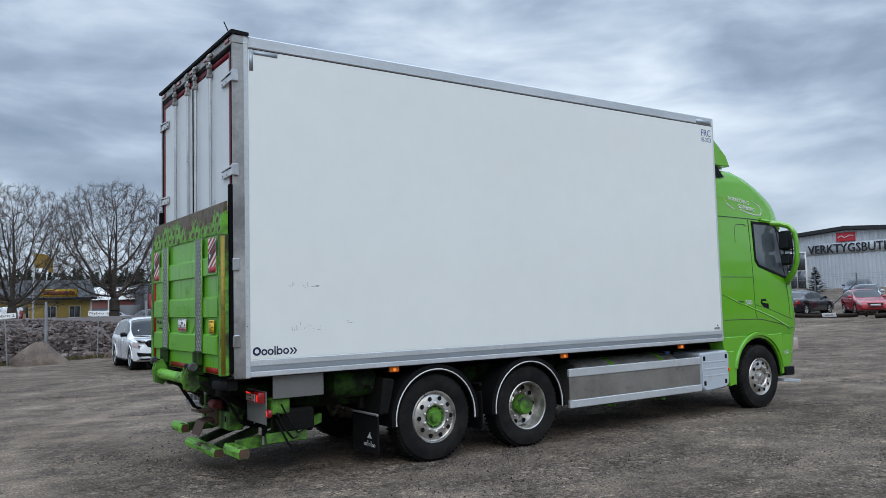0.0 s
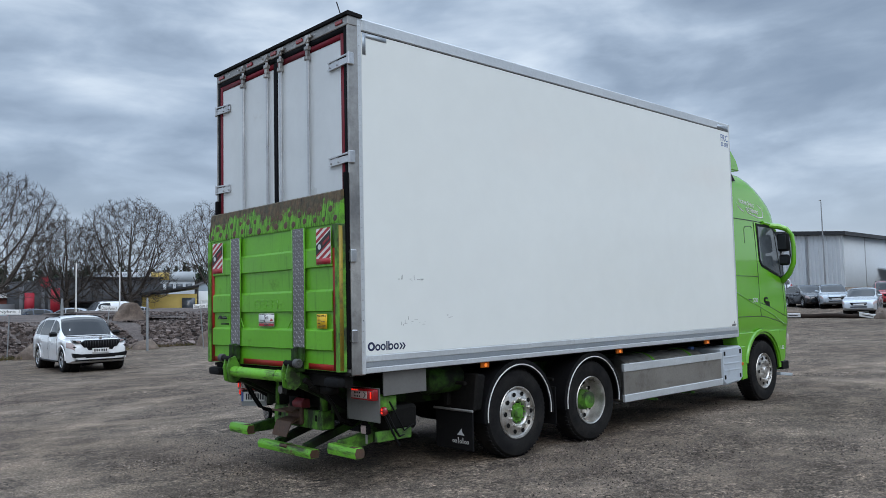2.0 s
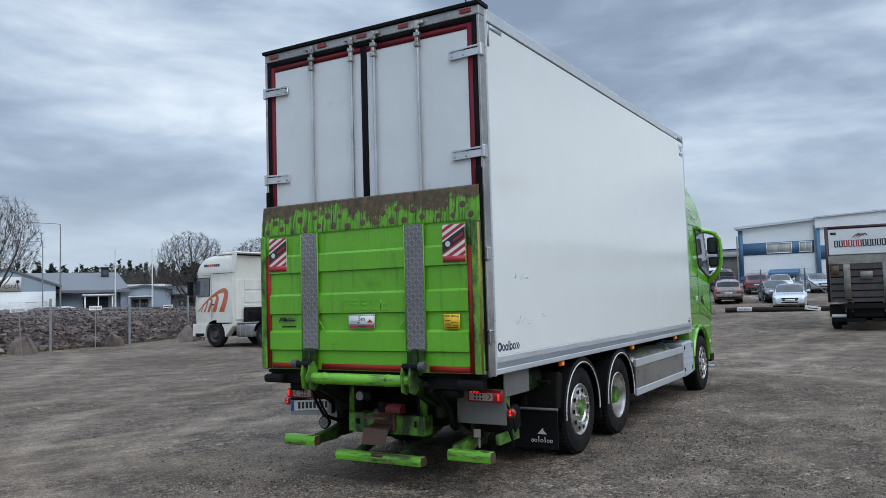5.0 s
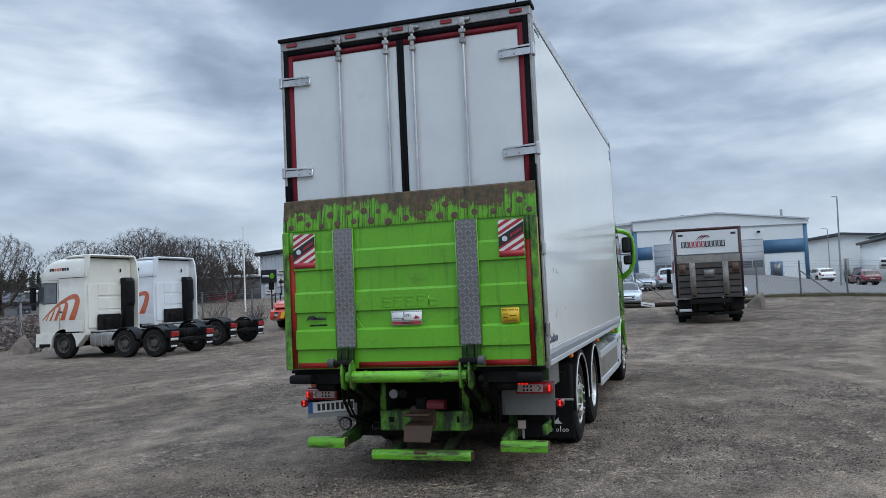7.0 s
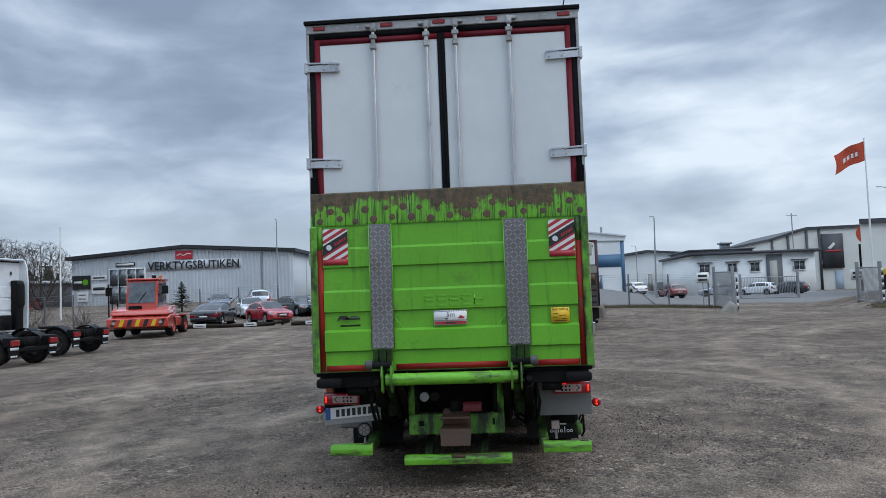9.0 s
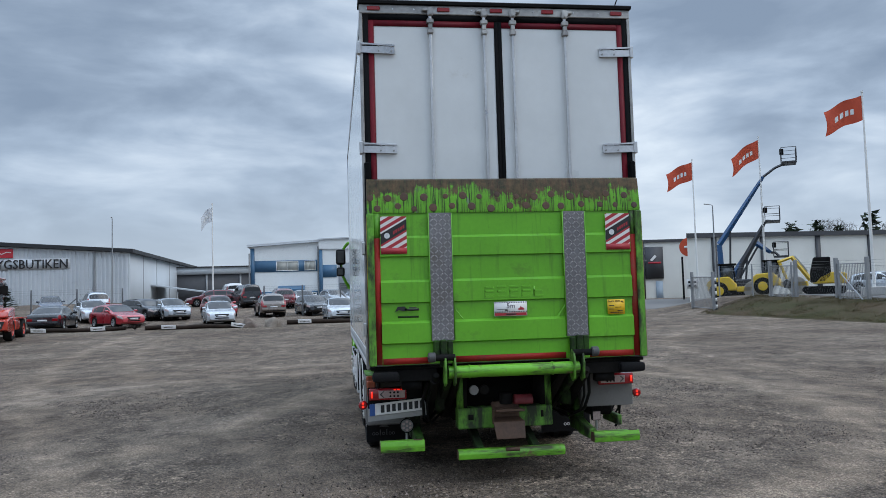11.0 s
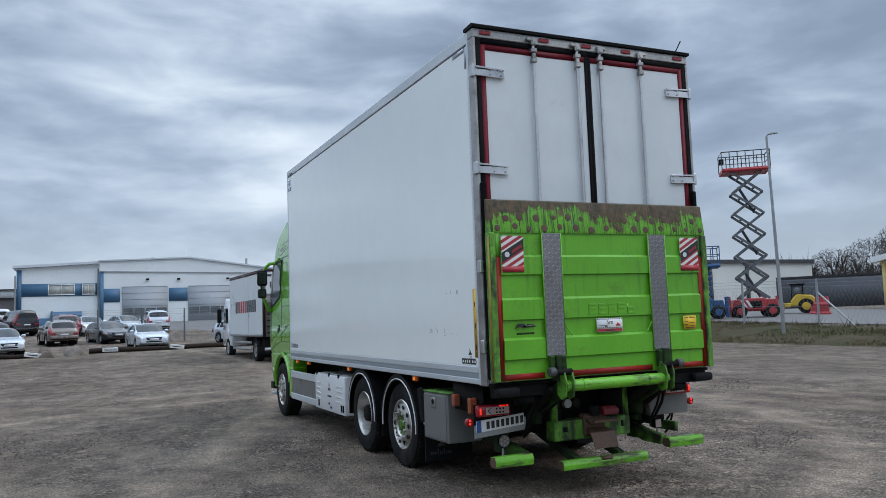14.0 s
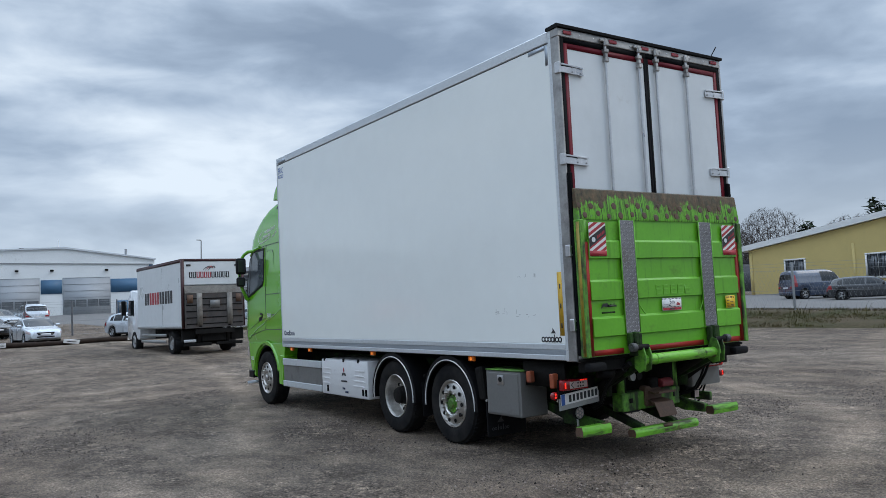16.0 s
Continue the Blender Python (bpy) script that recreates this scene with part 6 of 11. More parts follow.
    bd = part("advert_board", G().box(X - 0.14, X - 0.06, 32.3, 33.8, 3.75, 4.85, 0.02), INK, b, "black and green advert board")
    part("green_disc", G().cyl((X - 0.15, 32.7, 4.3), (X - 0.16, 32.7, 4.3), 0.24, n=16), LIME, bd)
    part("bar", G().box(X - 0.15, X - 0.141, 33.0, 33.65, 4.2, 4.4), GREYP, bd)
    for y, z, n in ((30.5, 3.05, 2), ):
        for k, (zz, h) in enumerate(((4.45, 0.35), (3.35, 0.8))):
            q = part("white_board", G().box(X - 0.14, X - 0.06, 30.95, 32.2, zz - 0.0, zz + h, 0.01), TRIMW, b)
            part("bar", G().box(X - 0.15, X - 0.141, 31.1, 32.05, zz + h * 0.35, zz + h * 0.65), INK, q)
    q = part("white_board", G().box(X - 0.14, X - 0.06, 32.5, 33.4, 2.75, 3.55, 0.01), TRIMW, b)
    part("bar", G().box(X - 0.15, X - 0.141, 32.65, 33.25, 3.25, 3.35).box(X - 0.15, X - 0.141, 32.65, 33.25, 2.95, 3.05), GREYM, q)


def blue_white_hall():
    X = 72.0
    ZG = 1.7
    b = thing("workshop_building", "white and blue panelled workshop with grey overhead doors", "building", at=swung(1.10, -0.1, -0.2))
    # taller hall with doors
    Y0, YS, Y1, YR = -12.6, 3.15, 9.9, -4.8
    part("hall_wall", G().prism([(Y0, ZG), (YS, ZG), (YS, 8.2), (YR, 8.5), (Y0, 7.40)], "x", X, X + 20), WALLW, b, "white panel wall")
    part("fascia", G().prism([(Y0 - 0.15, 7.02), (YS, 7.3), (YS, 8.22), (YR, 8.52), (Y0 - 0.15, 7.44)], "x", X - 0.08, X - 0.004), WALLW, b)
    part("fascia_line", G().prism([(Y0, 7.0), (YS, 7.27), (YS, 7.34), (Y0, 7.07)], "x", X - 0.10, X - 0.081), GALV, b)
    part("roof_edge", G().prism([(Y0 - 0.25, 7.44), (YR, 8.53), (YS + 0.1, 8.23), (YS + 0.1, 8.35), (YR, 8.68), (Y0 - 0.25, 7.58)], "x", X - 0.25, X + 20.2), CORR, b)
    part("corner_band", G().box(X - 0.05, X - 0.004, Y0, Y0 + 0.35, ZG, 7.1), WALLB, b, "blue corner band")
    part("corner_band", G().box(X - 0.05, X - 0.004, YS - 0.35, YS, ZG, 7.25), WALLB, b)
    for a, c in ((1.40, 2.79), (-4.62, -2.92), (-12.25, -8.75)):
        part("blue_panel", G().box(X - 0.05, X - 0.004, min(a, c), max(a, c), 4.45, 5.70), WALLB, b, "blue wall panel")
    for c in (-0.76, -6.68):
        d = part("overhead_door", G().box(X - 0.06, X - 0.004, c - 2.06, c + 2.0, ZG, 5.88), DOORG, b, "grey overhead workshop door")
        for k in range(7):
            part("door_joint", G().box(X - 0.075, X - 0.061, c - 2.06, c + 2.0, 2.25 + k * 0.6, 2.265 + k * 0.6), ROOFG, d)
        for k in range(4):
            part("pane", G().box(X - 0.085, X - 0.062, c - 1.95 + k * 0.99, c - 1.07 + k * 0.99, 3.2, 3.85, 0.03), WINDOW, d)
    dr = part("entrance_door", G().box(X - 0.07, X - 0.004, -10.3, -9.25, ZG, 3.65), WALLB, b, "blue entrance door with glass")
    part("pane", G().box(X - 0.09, X - 0.071, -10.15, -9.4, 2.1, 3.5), WINDOW, dr)
    for y in (-3.8, -1.0, -8.4):
        part("flood_lamp", G().box(X - 0.3, X - 0.05, y - 0.14, y + 0.14, 6.45, 6.62, 0.03), DARK, b, "dark wall lamp")
    part("flue", G().cyl((X + 3, -10.8, 7.8), (X + 3, -10.8, 8.75), 0.12, n=10), GALV, b)
    part("vent", G().cyl((X + 2, -1.6, 8.2), (X + 2, -1.6, 8.75), 0.2, n=10), DARK, b)
    part("mast", G().cyl((X + 6, -5.2, 8.3), (X + 6, -5.2, 10.0), 0.06, n=6), TRIMW, b)
    # lower office wing
    part("office_wall", G().prism([(YS, ZG), (Y1, ZG), (Y1, 7.62), (YS, 8.05)], "x", X + 0.25, X + 14), WALLW, b, "white office wing wall")
    part("office_roof", G().prism([(YS, 8.06), (Y1 + 0.3, 7.63), (Y1 + 0.3, 7.86), (YS, 8.28)], "x", X - 0.1, X + 14.2), CORR, b)
    part("blue_band", G().box(X + 0.2, X + 0.246, YS + 0.01, Y1, 5.12, 6.25), WALLB, b, "blue band between the windows")
    part("blue_band", G().box(X + 0.2, X + 0.246, YS + 0.01, Y1, ZG, 3.15), WALLB, b)
    part("corner_band", G().box(X + 0.19, X + 0.24, Y1 - 0.4, Y1, 3.15, 7.5), WALLB, b)
    win(b, "x", X + 0.19, 5.2, 7.4, 5.2, 6.18, -1, TRIMW, CURTAIN, 1)
    win(b, "x", X + 0.19, 3.5, 4.6, 5.2, 6.18, -1, TRIMW, CURTAIN, 1)
    win(b, "x", X + 0.19, 3.4, 4.4, 1.95, 3.0, -1, TRIMW, WINDOW, 1)
    dr = part("entrance", G().box(X + 0.1, X + 0.19, 5.1, 6.3, ZG, 3.1), TRIMW, b, "white glazed entrance")
    part("pane", G().box(X + 0.07, X + 0.099, 5.2, 6.2, 1.9, 3.0), WINDOW, dr)
    part("canopy", G().prism([(X - 1.0, 3.15), (X + 0.19, 3.4), (X + 0.19, 3.7), (X - 1.0, 3.35)], "y", 4.6, 7.2), WALLB, b, "blue entrance canopy")
    part("downpipe", G().cyl((X + 0.1, YS + 0.1, ZG), (X + 0.1, YS + 0.1, 7.6), 0.07, n=8).cyl((X + 0.1, Y1 + 0.1, ZG), (X + 0.1, Y1 + 0.1, 7.0), 0.07, n=8), GALV, b)
    # dark store between the two halls
    c = thing("dark_store", "low dark grey store with pale fascia", "building", at=farther(1.22))
    part("wall", G().box(88, 96, 9, 32, 1.4, 5.5), WALLD, c)
    part("fascia", G().box(87.8, 96.2, 8.9, 32.2, 5.5, 6.3), FLATP, c)
    part("roof_edge", G().box(87.6, 96.3, 8.8, 32.3, 6.3, 6.42), ROOFD, c)
    for y in (12.5, 16.4, 20.5):
        part("joint", G().box(87.9, 88, y - 0.1, y + 0.1, 1.4, 5.5), GALV, c)


def office():
    """Low white office behind the gate, and the large hall beside it."""
    b = thing("white_office", "single-storey white office with dark roof edge and small windows", "building", at=swung(1.62, 0.3))
    ZG = 0.35
    part("wall", G().box(60, 72, -26.6, -16.5, ZG, 4.55), WALLW, b)
    part("roof_edge", G().box(59.6, 72.3, -27.0, -16.2, 4.55, 4.78), WALLD, b)
    part("side_wall", G().prism([(-21.0, ZG), (-9.0, ZG), (-9.0, 4.9), (-15.2, 5.6), (-15.4, 5.75), (-21.0, 5.25)], "x", 74, 84), WALLW, b)
    part("side_roof", G().prism([(-21, 5.22), (-15.3, 5.72), (-15.3, 5.92), (-21, 5.42)], "x", 73.6, 84.2).prism([(-15.3, 5.66), (-8.7, 4.85), (-8.7, 5.05), (-15.3, 5.92)], "x", 73.6, 84.2), WALLD, b)
    part("plinth", G().box(59.93, 59.995, -26.6, -16.5, ZG, 1.3), GALV, b)
    for y, w in ((-25.3, 1.0), (-21.65, 0.85), (-19.8, 0.85), (-17.5, 0.95)):
        win(b, "x", 59.98, y - w / 2, y + w / 2, 3.0, 3.85, -1, TRIMW, WINDOW, 1)
        part("hood", G().box(59.7, 59.99, y - w / 2 - 0.15, y + w / 2 + 0.15, 3.9, 3.97), ROOFG, b)
    d = part("door", G().box(59.9, 59.98, -23.9, -22.6, 1.2, 4.45), ROOFG, b, "dark framed glass door")
    part("pane", G().box(59.86, 59.899, -23.45, -22.85, 1.3, 3.9), CURTAIN, d)
    part("ramp_wall", G().box(72.6, 73.6, -20.3, -16.1, 0.6, 2.55), WALLG2, b, "grey ramp wall")
    for y, z0, z1 in ((-17.2, 1.2, 3.6), (-15.6, 1.6, 3.5), (-12.2, 2.2, 3.6)):
        win(b, "x", 73.98, y - 0.3, y + 0.3, z0, z1, -1, TRIMW, CURTAIN, 0)
    part("roof_unit", G().box(62, 70, -22.2, -16.9, 4.78, 5.08).box(61.8, 70.2, -22.4, -16.7, 5.08, 5.17), ROOFG, b)
    part("vent", G().box(63, 63.8, -20.6, -19.9, 5.17, 5.62).box(62.8, 64, -20.75, -19.75, 5.62, 5.78), GALV, b)
    part("mast", G().cyl((64, -26.4, 4.9), (64, -26.4, 8.2), 0.05, n=6).cyl((64, -26.9, 8.0), (64, -25.9, 8.0), 0.03, n=6), GALV, b)
    h = thing("rental_hall", "long cream sheet-clad hall with dark posts and roof edge", "building")
    part("front_wall", G().prism([(66, -33.2), (66, -82), (90, -82), (90, -46)], "z", 0.4, 7.1), WALLC, h)
    part("roof_edge", G().prism([(65.7, -33.0), (65.7, -82.2), (90.2, -82.2), (90.2, -45.8)], "z", 7.1, 7.55), WALLD, h)
    for y in (-36.0, -41.2, -47.2, -53.0, -58.6, -64.5, -70.5):
        part("post", G().box(65.85, 65.99, y - 0.25, y + 0.25, 0.4, 7.1), WALLD, h)
    h = thing("gabled_hall", "cream sheet-clad hall with dark gable edge and sign board", "building", at=swung(1.60, -0.1))
    part("gable_wall", G().prism([(-42, 0.4), (-28.2, 0.4), (-28.2, 6.5), (-31.9, 7.5), (-42, 7.6)], "x", 77, 95), WALLC, h)
    part("gable_edge", G().prism([(-42, 7.6), (-31.9, 7.5), (-28.0, 6.45), (-28.0, 6.7), (-31.9, 7.8), (-42, 7.9)], "x", 76.8, 95.2), WALLD, h)
    for y in (-28.35, -30.0, -31.9, -33.2):
        part("post", G().box(76.85, 76.99, y - 0.12, y + 0.12, 0.4, 6.5 + (0.25 * (-28.2 - y) if y > -32 else 1.0)), WALLD, h)
    q = part("sign_board", G().box(76.75, 76.95, -35.5, -33.4, 3.4, 7.0), WALLD, h, "dark sign board with plain mark")
    part("mark", G().prism([(-33.9, 5.5), (-34.5, 6.1), (-34.7, 5.9), (-34.2, 5.4)], "x", 76.70, 76.745), TRIMW, q)
    part("mark", G().box(76.7, 76.745, -35.2, -33.7, 5.1, 5.3), REDW, q)
    part("door", G().box(76.9, 76.99, -35.4, -34.6, 0.5, 3.1), WALLBL, h)


def yellow_house():
    b = thing("yellow_hall", "long yellow rendered building with pale roof edge and barred windows", "building")
    Y = -53.0
    part("gable_wall", G().prism([(35.2, 0.4), (35.2, 4.9), (13.0, 7.9), (-6, 5.3), (-6, 0.4)], "y", Y - 22, Y), WALLY, b, "yellow rendered wall")
    part("roof_edge", G().prism([(35.8, 4.86), (13.0, 7.94), (13.0, 8.4), (35.9, 5.3)], "y", Y - 22.4, Y + 0.35), TRIMW, b, "pale roof edge")
    part("roof_edge", G().prism([(13.0, 7.94), (-6.6, 5.25), (-6.6, 5.7), (13.0, 8.4)], "y", Y - 22.4, Y + 0.35), TRIMW, b)
    for x in (35.0, 26.1, 19.0):
        part("pilaster", G().box(x - 0.12, x + 0.12, Y, Y + 0.05, 0.4, 4.8), WALLY, b)
    for x in (31.0, 24.3, 18.6, 12):
        w = win(b, "y", Y, x - 0.95, x + 0.95, 2.0, 3.95, 1, TRIMW, WINDOW, 1, 0.14)
        for k in range(7):
            part("bar", G().cyl((x - 0.75 + k * 0.25, Y + 0.09, 2.1), (x - 0.75 + k * 0.25, Y + 0.09, 3.85), 0.02, n=6), DARK, w)
    part("plinth", G().box(-6, 35.2, Y, Y + 0.04, 0.4, 1.15), GALV, b)


def far_left():
    """Low buildings beyond the gravel bank."""
    def at(t_eye, az, d):
        return (t_eye[0] + d * math.cos(radians(az)), t_eye[1] + d * math.sin(radians(az)))
    E0, E1, E3, E6 = (-2.69, -8.66), (-4.05, -7.58), (-5.5, -5.87), (-6.84, -3.6)
    # yellow timber shop
    b = thing("yellow_shop", "small yellow timber shop with dark roof and sign", "building", at=pose(5.2, 70.0, 0.3, 0, 0, -3))
    part("wall", G().box(-7, 6, 0, 8, 0, 2.9), WALLYB, b)
    part("roof", G().prism([(-0.6, 2.75), (4, 4.45), (8.6, 2.75), (8.6, 2.95), (4, 4.7), (-0.6, 2.95)], "x", -7.5, 6.4), ROOFD, b, "dark pitched roof")
    part("gable", G().prism([(0, 2.8), (8, 2.8), (4, 4.4)], "x", -6.95, 5.95), WALLYB, b)
    q = part("sign", G().box(1.7, 4.75, -0.75, -0.6, 3.0, 3.72), YELLOWS, b, "orange yellow shop sign")
    part("bar", G().box(1.95, 4.5, -0.78, -0.751, 3.2, 3.52), ORANGE, q)
    for xx in (-5.0, -2.0, 0.4, 2.6, 4.6):
        win(b, "y", 0, xx - 0.5, xx + 0.5, 1.1, 2.2, -1, TRIMW, WINDOW, 1)
    part("corner_board", G().box(5.85, 6.03, -0.04, 0, 0, 2.85), TRIMW, b)
    # red-brown store with pale curved roofs
    b = thing("red_brown_store", "low red-brown store with pale curved roof", "building", at=pose(16.4, 90.0, 0.2, 0, 0, -8))
    part("wall", G().box(-9, 4.6, 0, 10, 0, 3.1), BROWNW, b)
    part("roof", G().prism([(-0.3, 3.1), (0.4, 3.9), (2.4, 4.5), (5, 4.75), (8, 4.3), (10, 3.1)], "x", -9.3, 4.9), TRIMW, b, "pale curved sheet roof")
    for k in range(5):
        part("post", G().box(-8 + k * 2.8, -7.8 + k * 2.8, -0.12, 0, 0, 3.1), WALLD, b)
    part("shop_front", G().box(-6, 3.5, -0.06, -0.005, 0.6, 2.1), WINDOW, b)
    part("porch_roof", G().prism([(2.2, 4.2), (5.2, 4.9), (5.2, 5.05), (2.2, 4.35)], "y", -1.0, 5), TRIMW, b)
    b = thing("dark_warehouse", "dark grey flat warehouse with red panels", "building", at=pose(19.3, 84.4, 0, 0, 0, -2))
    part("wall", G().box(0, 4.6, 0, 16, 0, 5.0), WALLD, b)
    part("long_wall", G().box(4.6, 15.5, 0.6, 16, 0, 5.3), WALLD, b)
    for k in range(9):
        part("panel_joint", G().box(5.5 + k * 1.1, 5.54 + k * 1.1, 0.57, 0.6, 2.6, 5.3), ROOFD, b)
    for a, w, z in ((0.6, 0.95, 3.75), (3.15, 0.95, 4.2)):
        part("red_panel", G().box(a, a + w, -0.08, -0.005, 1.2, z), REDW, b, "red entrance panel")
    for x in (0.1, 2.2, 2.9):
        part("grey_panel", G().box(x, x + 0.4, -0.06, -0.005, 0.4, 4.7), ROOFG, b)
    part("shop_front", G().box(5.2, 12.5, 0.5, 0.59, 0.5, 2.5), WINDOW, b)
    part("canopy", G().box(4.7, 13, -0.6, 0.59, 2.6, 2.85), ROOFD, b)
    part("roof_edge", G().box(4.5, 15.7, 0.4, 16.2, 5.3, 5.5), ROOFD, b)
    sg = part("sign", G().cyl((2.6, -0.25, 4.9), (2.6, -0.1, 4.9), 0.62, n=18), REDW, b, "round red sign")
    part("annex", G().box(-2.2, 0, 1.5, 8, 0, 2.6), ROOFG, b)
    b = thing("yellow_banded_shop", "white and yellow banded store far off", "building", at=pose(43.0, 113.5, 0, 0, 0, -20))
    part("wall", G().box(-6, 9, 0, 16, 0, 6.0), FLATP, b)
    part("fascia", G().box(-6.1, 9.1, -0.15, 16.1, 6.0, 7.5), FLATP, b)
    part("band", G().box(2.5, 5.2, -0.35, -0.16, 6.2, 7.4), WALLYB, b, "yellow sign band")
    for k in range(10):
        part("pane", G().box(-5.4 + k * 1.45, -4.4 + k * 1.45, -0.1, -0.01, 4.7, 5.6), WINDOW, b)
    part("lower_wing", G().box(-9, 4, -7, -0.2, 0, 4.4), WALLBL, b)
    part("brick_shed", G().box(-13, -8.5, -6, 0, 0, 5.2), BROWNW, b)
    # pale yellow annex and garden shop with its wide gable
    b = thing("yellow_annex", "low yellow flat-roofed annex", "building", at=pose(30.1, 71.2, 0, 0, 0, -25))
    part("wall", G().box(-2.7, 2.7, 0, 9, 0, 3.2), WALLYB, b)
    part("roof", G().prism([(-3.0, 3.15), (2.9, 3.9), (2.9, 4.1), (-3.0, 3.35)], "y", -0.4, 9.3), ROOFD, b)
    part("glass_front", G().box(1.2, 2.5, -0.1, -0.01, 0.9, 2.8), WINDOW, b)
    x, y = at(E3, 60.9, 96)
    b = thing("garden_shop", "pale blue-grey garden shop with wide gable and sign", "building", at=pose(x, y, 0, 0, 0, -29))
    part("wall", G().prism([(-4.2, 0), (4.8, 0), (4.8, 4.4), (0.2, 6.0), (-4.2, 4.4)], "y", 0, 26), WALLBL, b)
    part("lower_wall", G().box(-4.2, 4.8, -0.05, -0.004, 0, 3.7), WALLW, b)
    part("roof", G().prism([(-4.9, 4.1), (0.2, 6.02), (5.4, 4.1), (5.4, 4.35), (0.2, 6.3), (-4.9, 4.35)], "y", -0.12, 26.4), ROOFG, b, "grey pitched roof")
    q = part("sign_board", G().box(-1.35, 1.5, -0.16, -0.06, 3.8, 5.3), TRIMW, b, "white shop sign board")
    letters("sign_text", "DIN", INK, q, pose(-0.75, -0.17, 4.9, 90, 0, 0), height=0.42, deep=0.02)
    letters("sign_text", "Trädgård", INK, q, pose(-0.1, -0.17, 4.28, 90, 0, 0), width=2.2, height=0.55, deep=0.02, label="black letters of the garden shop")
    part("flower", G().tube([(1.2, -0.18, 4.0), (1.15, -0.18, 4.7)], 0.05, 6).cyl((1.15, -0.2, 4.8), (1.15, -0.16, 4.8), 0.18, n=8), INK, q)
    for xx in (-3.3, -1.7, 0.9, 2.5, 3.9):
        win(b, "y", 0, xx - 0.6, xx + 0.6, 1.1, 2.6, -1, TRIMW, WINDOW, 1)
    part("long_wing", G().box(4.9, 12.3, 3, 22, 0, 3.6), WALLBL, b)
    part("wing_roof", G().prism([(1.6, 3.5), (12, 5.9), (22.6, 3.5), (22.6, 3.8), (12, 6.2), (1.6, 3.8)], "x", 0.6, 12.7), ROOFG, b)
    part("porch", G().box(7.6, 10.8, 0.2, 3, 3.1, 3.3).box(7.7, 7.85, 0.3, 0.45, 0, 3.1).box(10.55, 10.7, 0.3, 0.45, 0, 3.1).box(9.1, 9.2, 0.3, 0.4, 0, 3.1), TRIMW, b)
    part("glass_front", G().box(7.8, 10.5, 2.9, 2.98, 0.3, 3.0), WINDOW, b)
    part("chimney", G().box(10.5, 11.3, 9, 9.8, 5.0, 6.6).box(10.35, 11.45, 8.85, 9.95, 6.6, 6.75), WALLD, b)
    # grey sheds seen past the parked tractor units
    x, y = at(E6, 51.1, 98)
    b = thing("shop_annex", "low blue-grey gabled shop annex with dark porch", "building", at=pose(x, y, 0, 0, 0, -39))
    part("wall", G().prism([(-2.7, 0), (2.8, 0), (2.8, 3.75), (0, 4.2), (-2.7, 3.75)], "y", 0, 14), WALLBL, b)
    part("roof", G().prism([(-3.0, 3.68), (0, 4.18), (3.1, 3.68), (3.1, 3.84), (0, 4.36), (-3.0, 3.84)], "y", -0.4, 14.2), ROOFG, b)
    part("canopy", G().box(-1.9, 0.9, -1.1, -0.02, 2.85, 3.0), TRIMW, b)
    for xx in (-1.8, 0.8):
        part("post", G().box(xx - 0.05, xx + 0.05, -1.05, -0.95, 0, 2.85), TRIMW, b)
    for xx in (-1.1, -0.1):
        win(b, "y", 0, xx - 0.42, xx + 0.42, 1.2, 2.6, -1, WALLD, WINDOW, 1)
    x, y = at(E6, 51.6, 128)
    b = thing("pale_roof_hall", "hall with long whitish sheet roof", "building", at=pose(x, y, 0, 0, 0, -39))
    part("wall", G().box(-4, 3.4, 0, 18, 0, 4.9), WALLBL, b)
    part("roof", G().prism([(-0.4, 4.85), (18.4, 5.3), (18.4, 5.6), (-0.4, 5.15)], "x", -4.3, 3.7), TRIMW, b, "whitish sheet roof")
    x, y = at(E6, 48.6, 106)
    b = thing("long_store", "long dark-roofed store with pale rooflights", "building", at=pose(x, y, 0, 0, 0, -41))
    part("wall", G().box(-3.7, 15, 0, 12, 0, 3.1), WALLG2, b)
    part("roof", G().prism([(-0.5, 3.05), (6.0, 4.25), (12.5, 3.05), (12.5, 3.2), (6.0, 4.42), (-0.5, 3.2)], "x", -4.0, 15.3), WALLD, b, "dark pitched roof")
    for xx in (-2.4, 1.4, 5.2, 9.0, 12.8):
        part("rooflight", G().box(xx - 0.85, xx + 0.85, 5.0, 6.2, 4.3, 4.62, 0.1), TRIMW, b, "pale rooflight")
    for xx in (0.0, 4.0, 8.0):
        win(b, "y", 0, xx - 0.7, xx + 0.7, 1.2, 2.4, -1, WALLD, WINDOW, 1)
    for az, d, w, hgt in ((42.5, 120, 18, 3.6),):
        x, y = at(E6, az, d)
        b = thing("grey_shed", "low grey shed with pale pitched roof", "building", "sheds beyond the bank", at=pose(x, y, 0.3, 0, 0, az - 90))
        part("wall", G().box(-w / 2, w / 2, 0, 12, 0, hgt - 1.2), WALLBL, b)
        part("roof", G().prism([(-w / 2 - 0.4, hgt - 1.3), (0, hgt + 0.9), (w / 2 + 0.4, hgt - 1.3)], "y", -0.5, 12), ROOFG, b)
        part("porch", G().box(-2.5, 2.5, -0.4, -0.01, 0.3, hgt - 1.6), WINDOW, b)
    x, y = at((-7.39, -1.0), 32.7, 100)
    b = thing("red_shed", "small red shed with pale roof", "building", at=pose(x, y, 0.8, 0, 0, -60))
    part("wall", G().box(-1.6, 1.4, 0, 8, 0, 2.6), REDW, b)
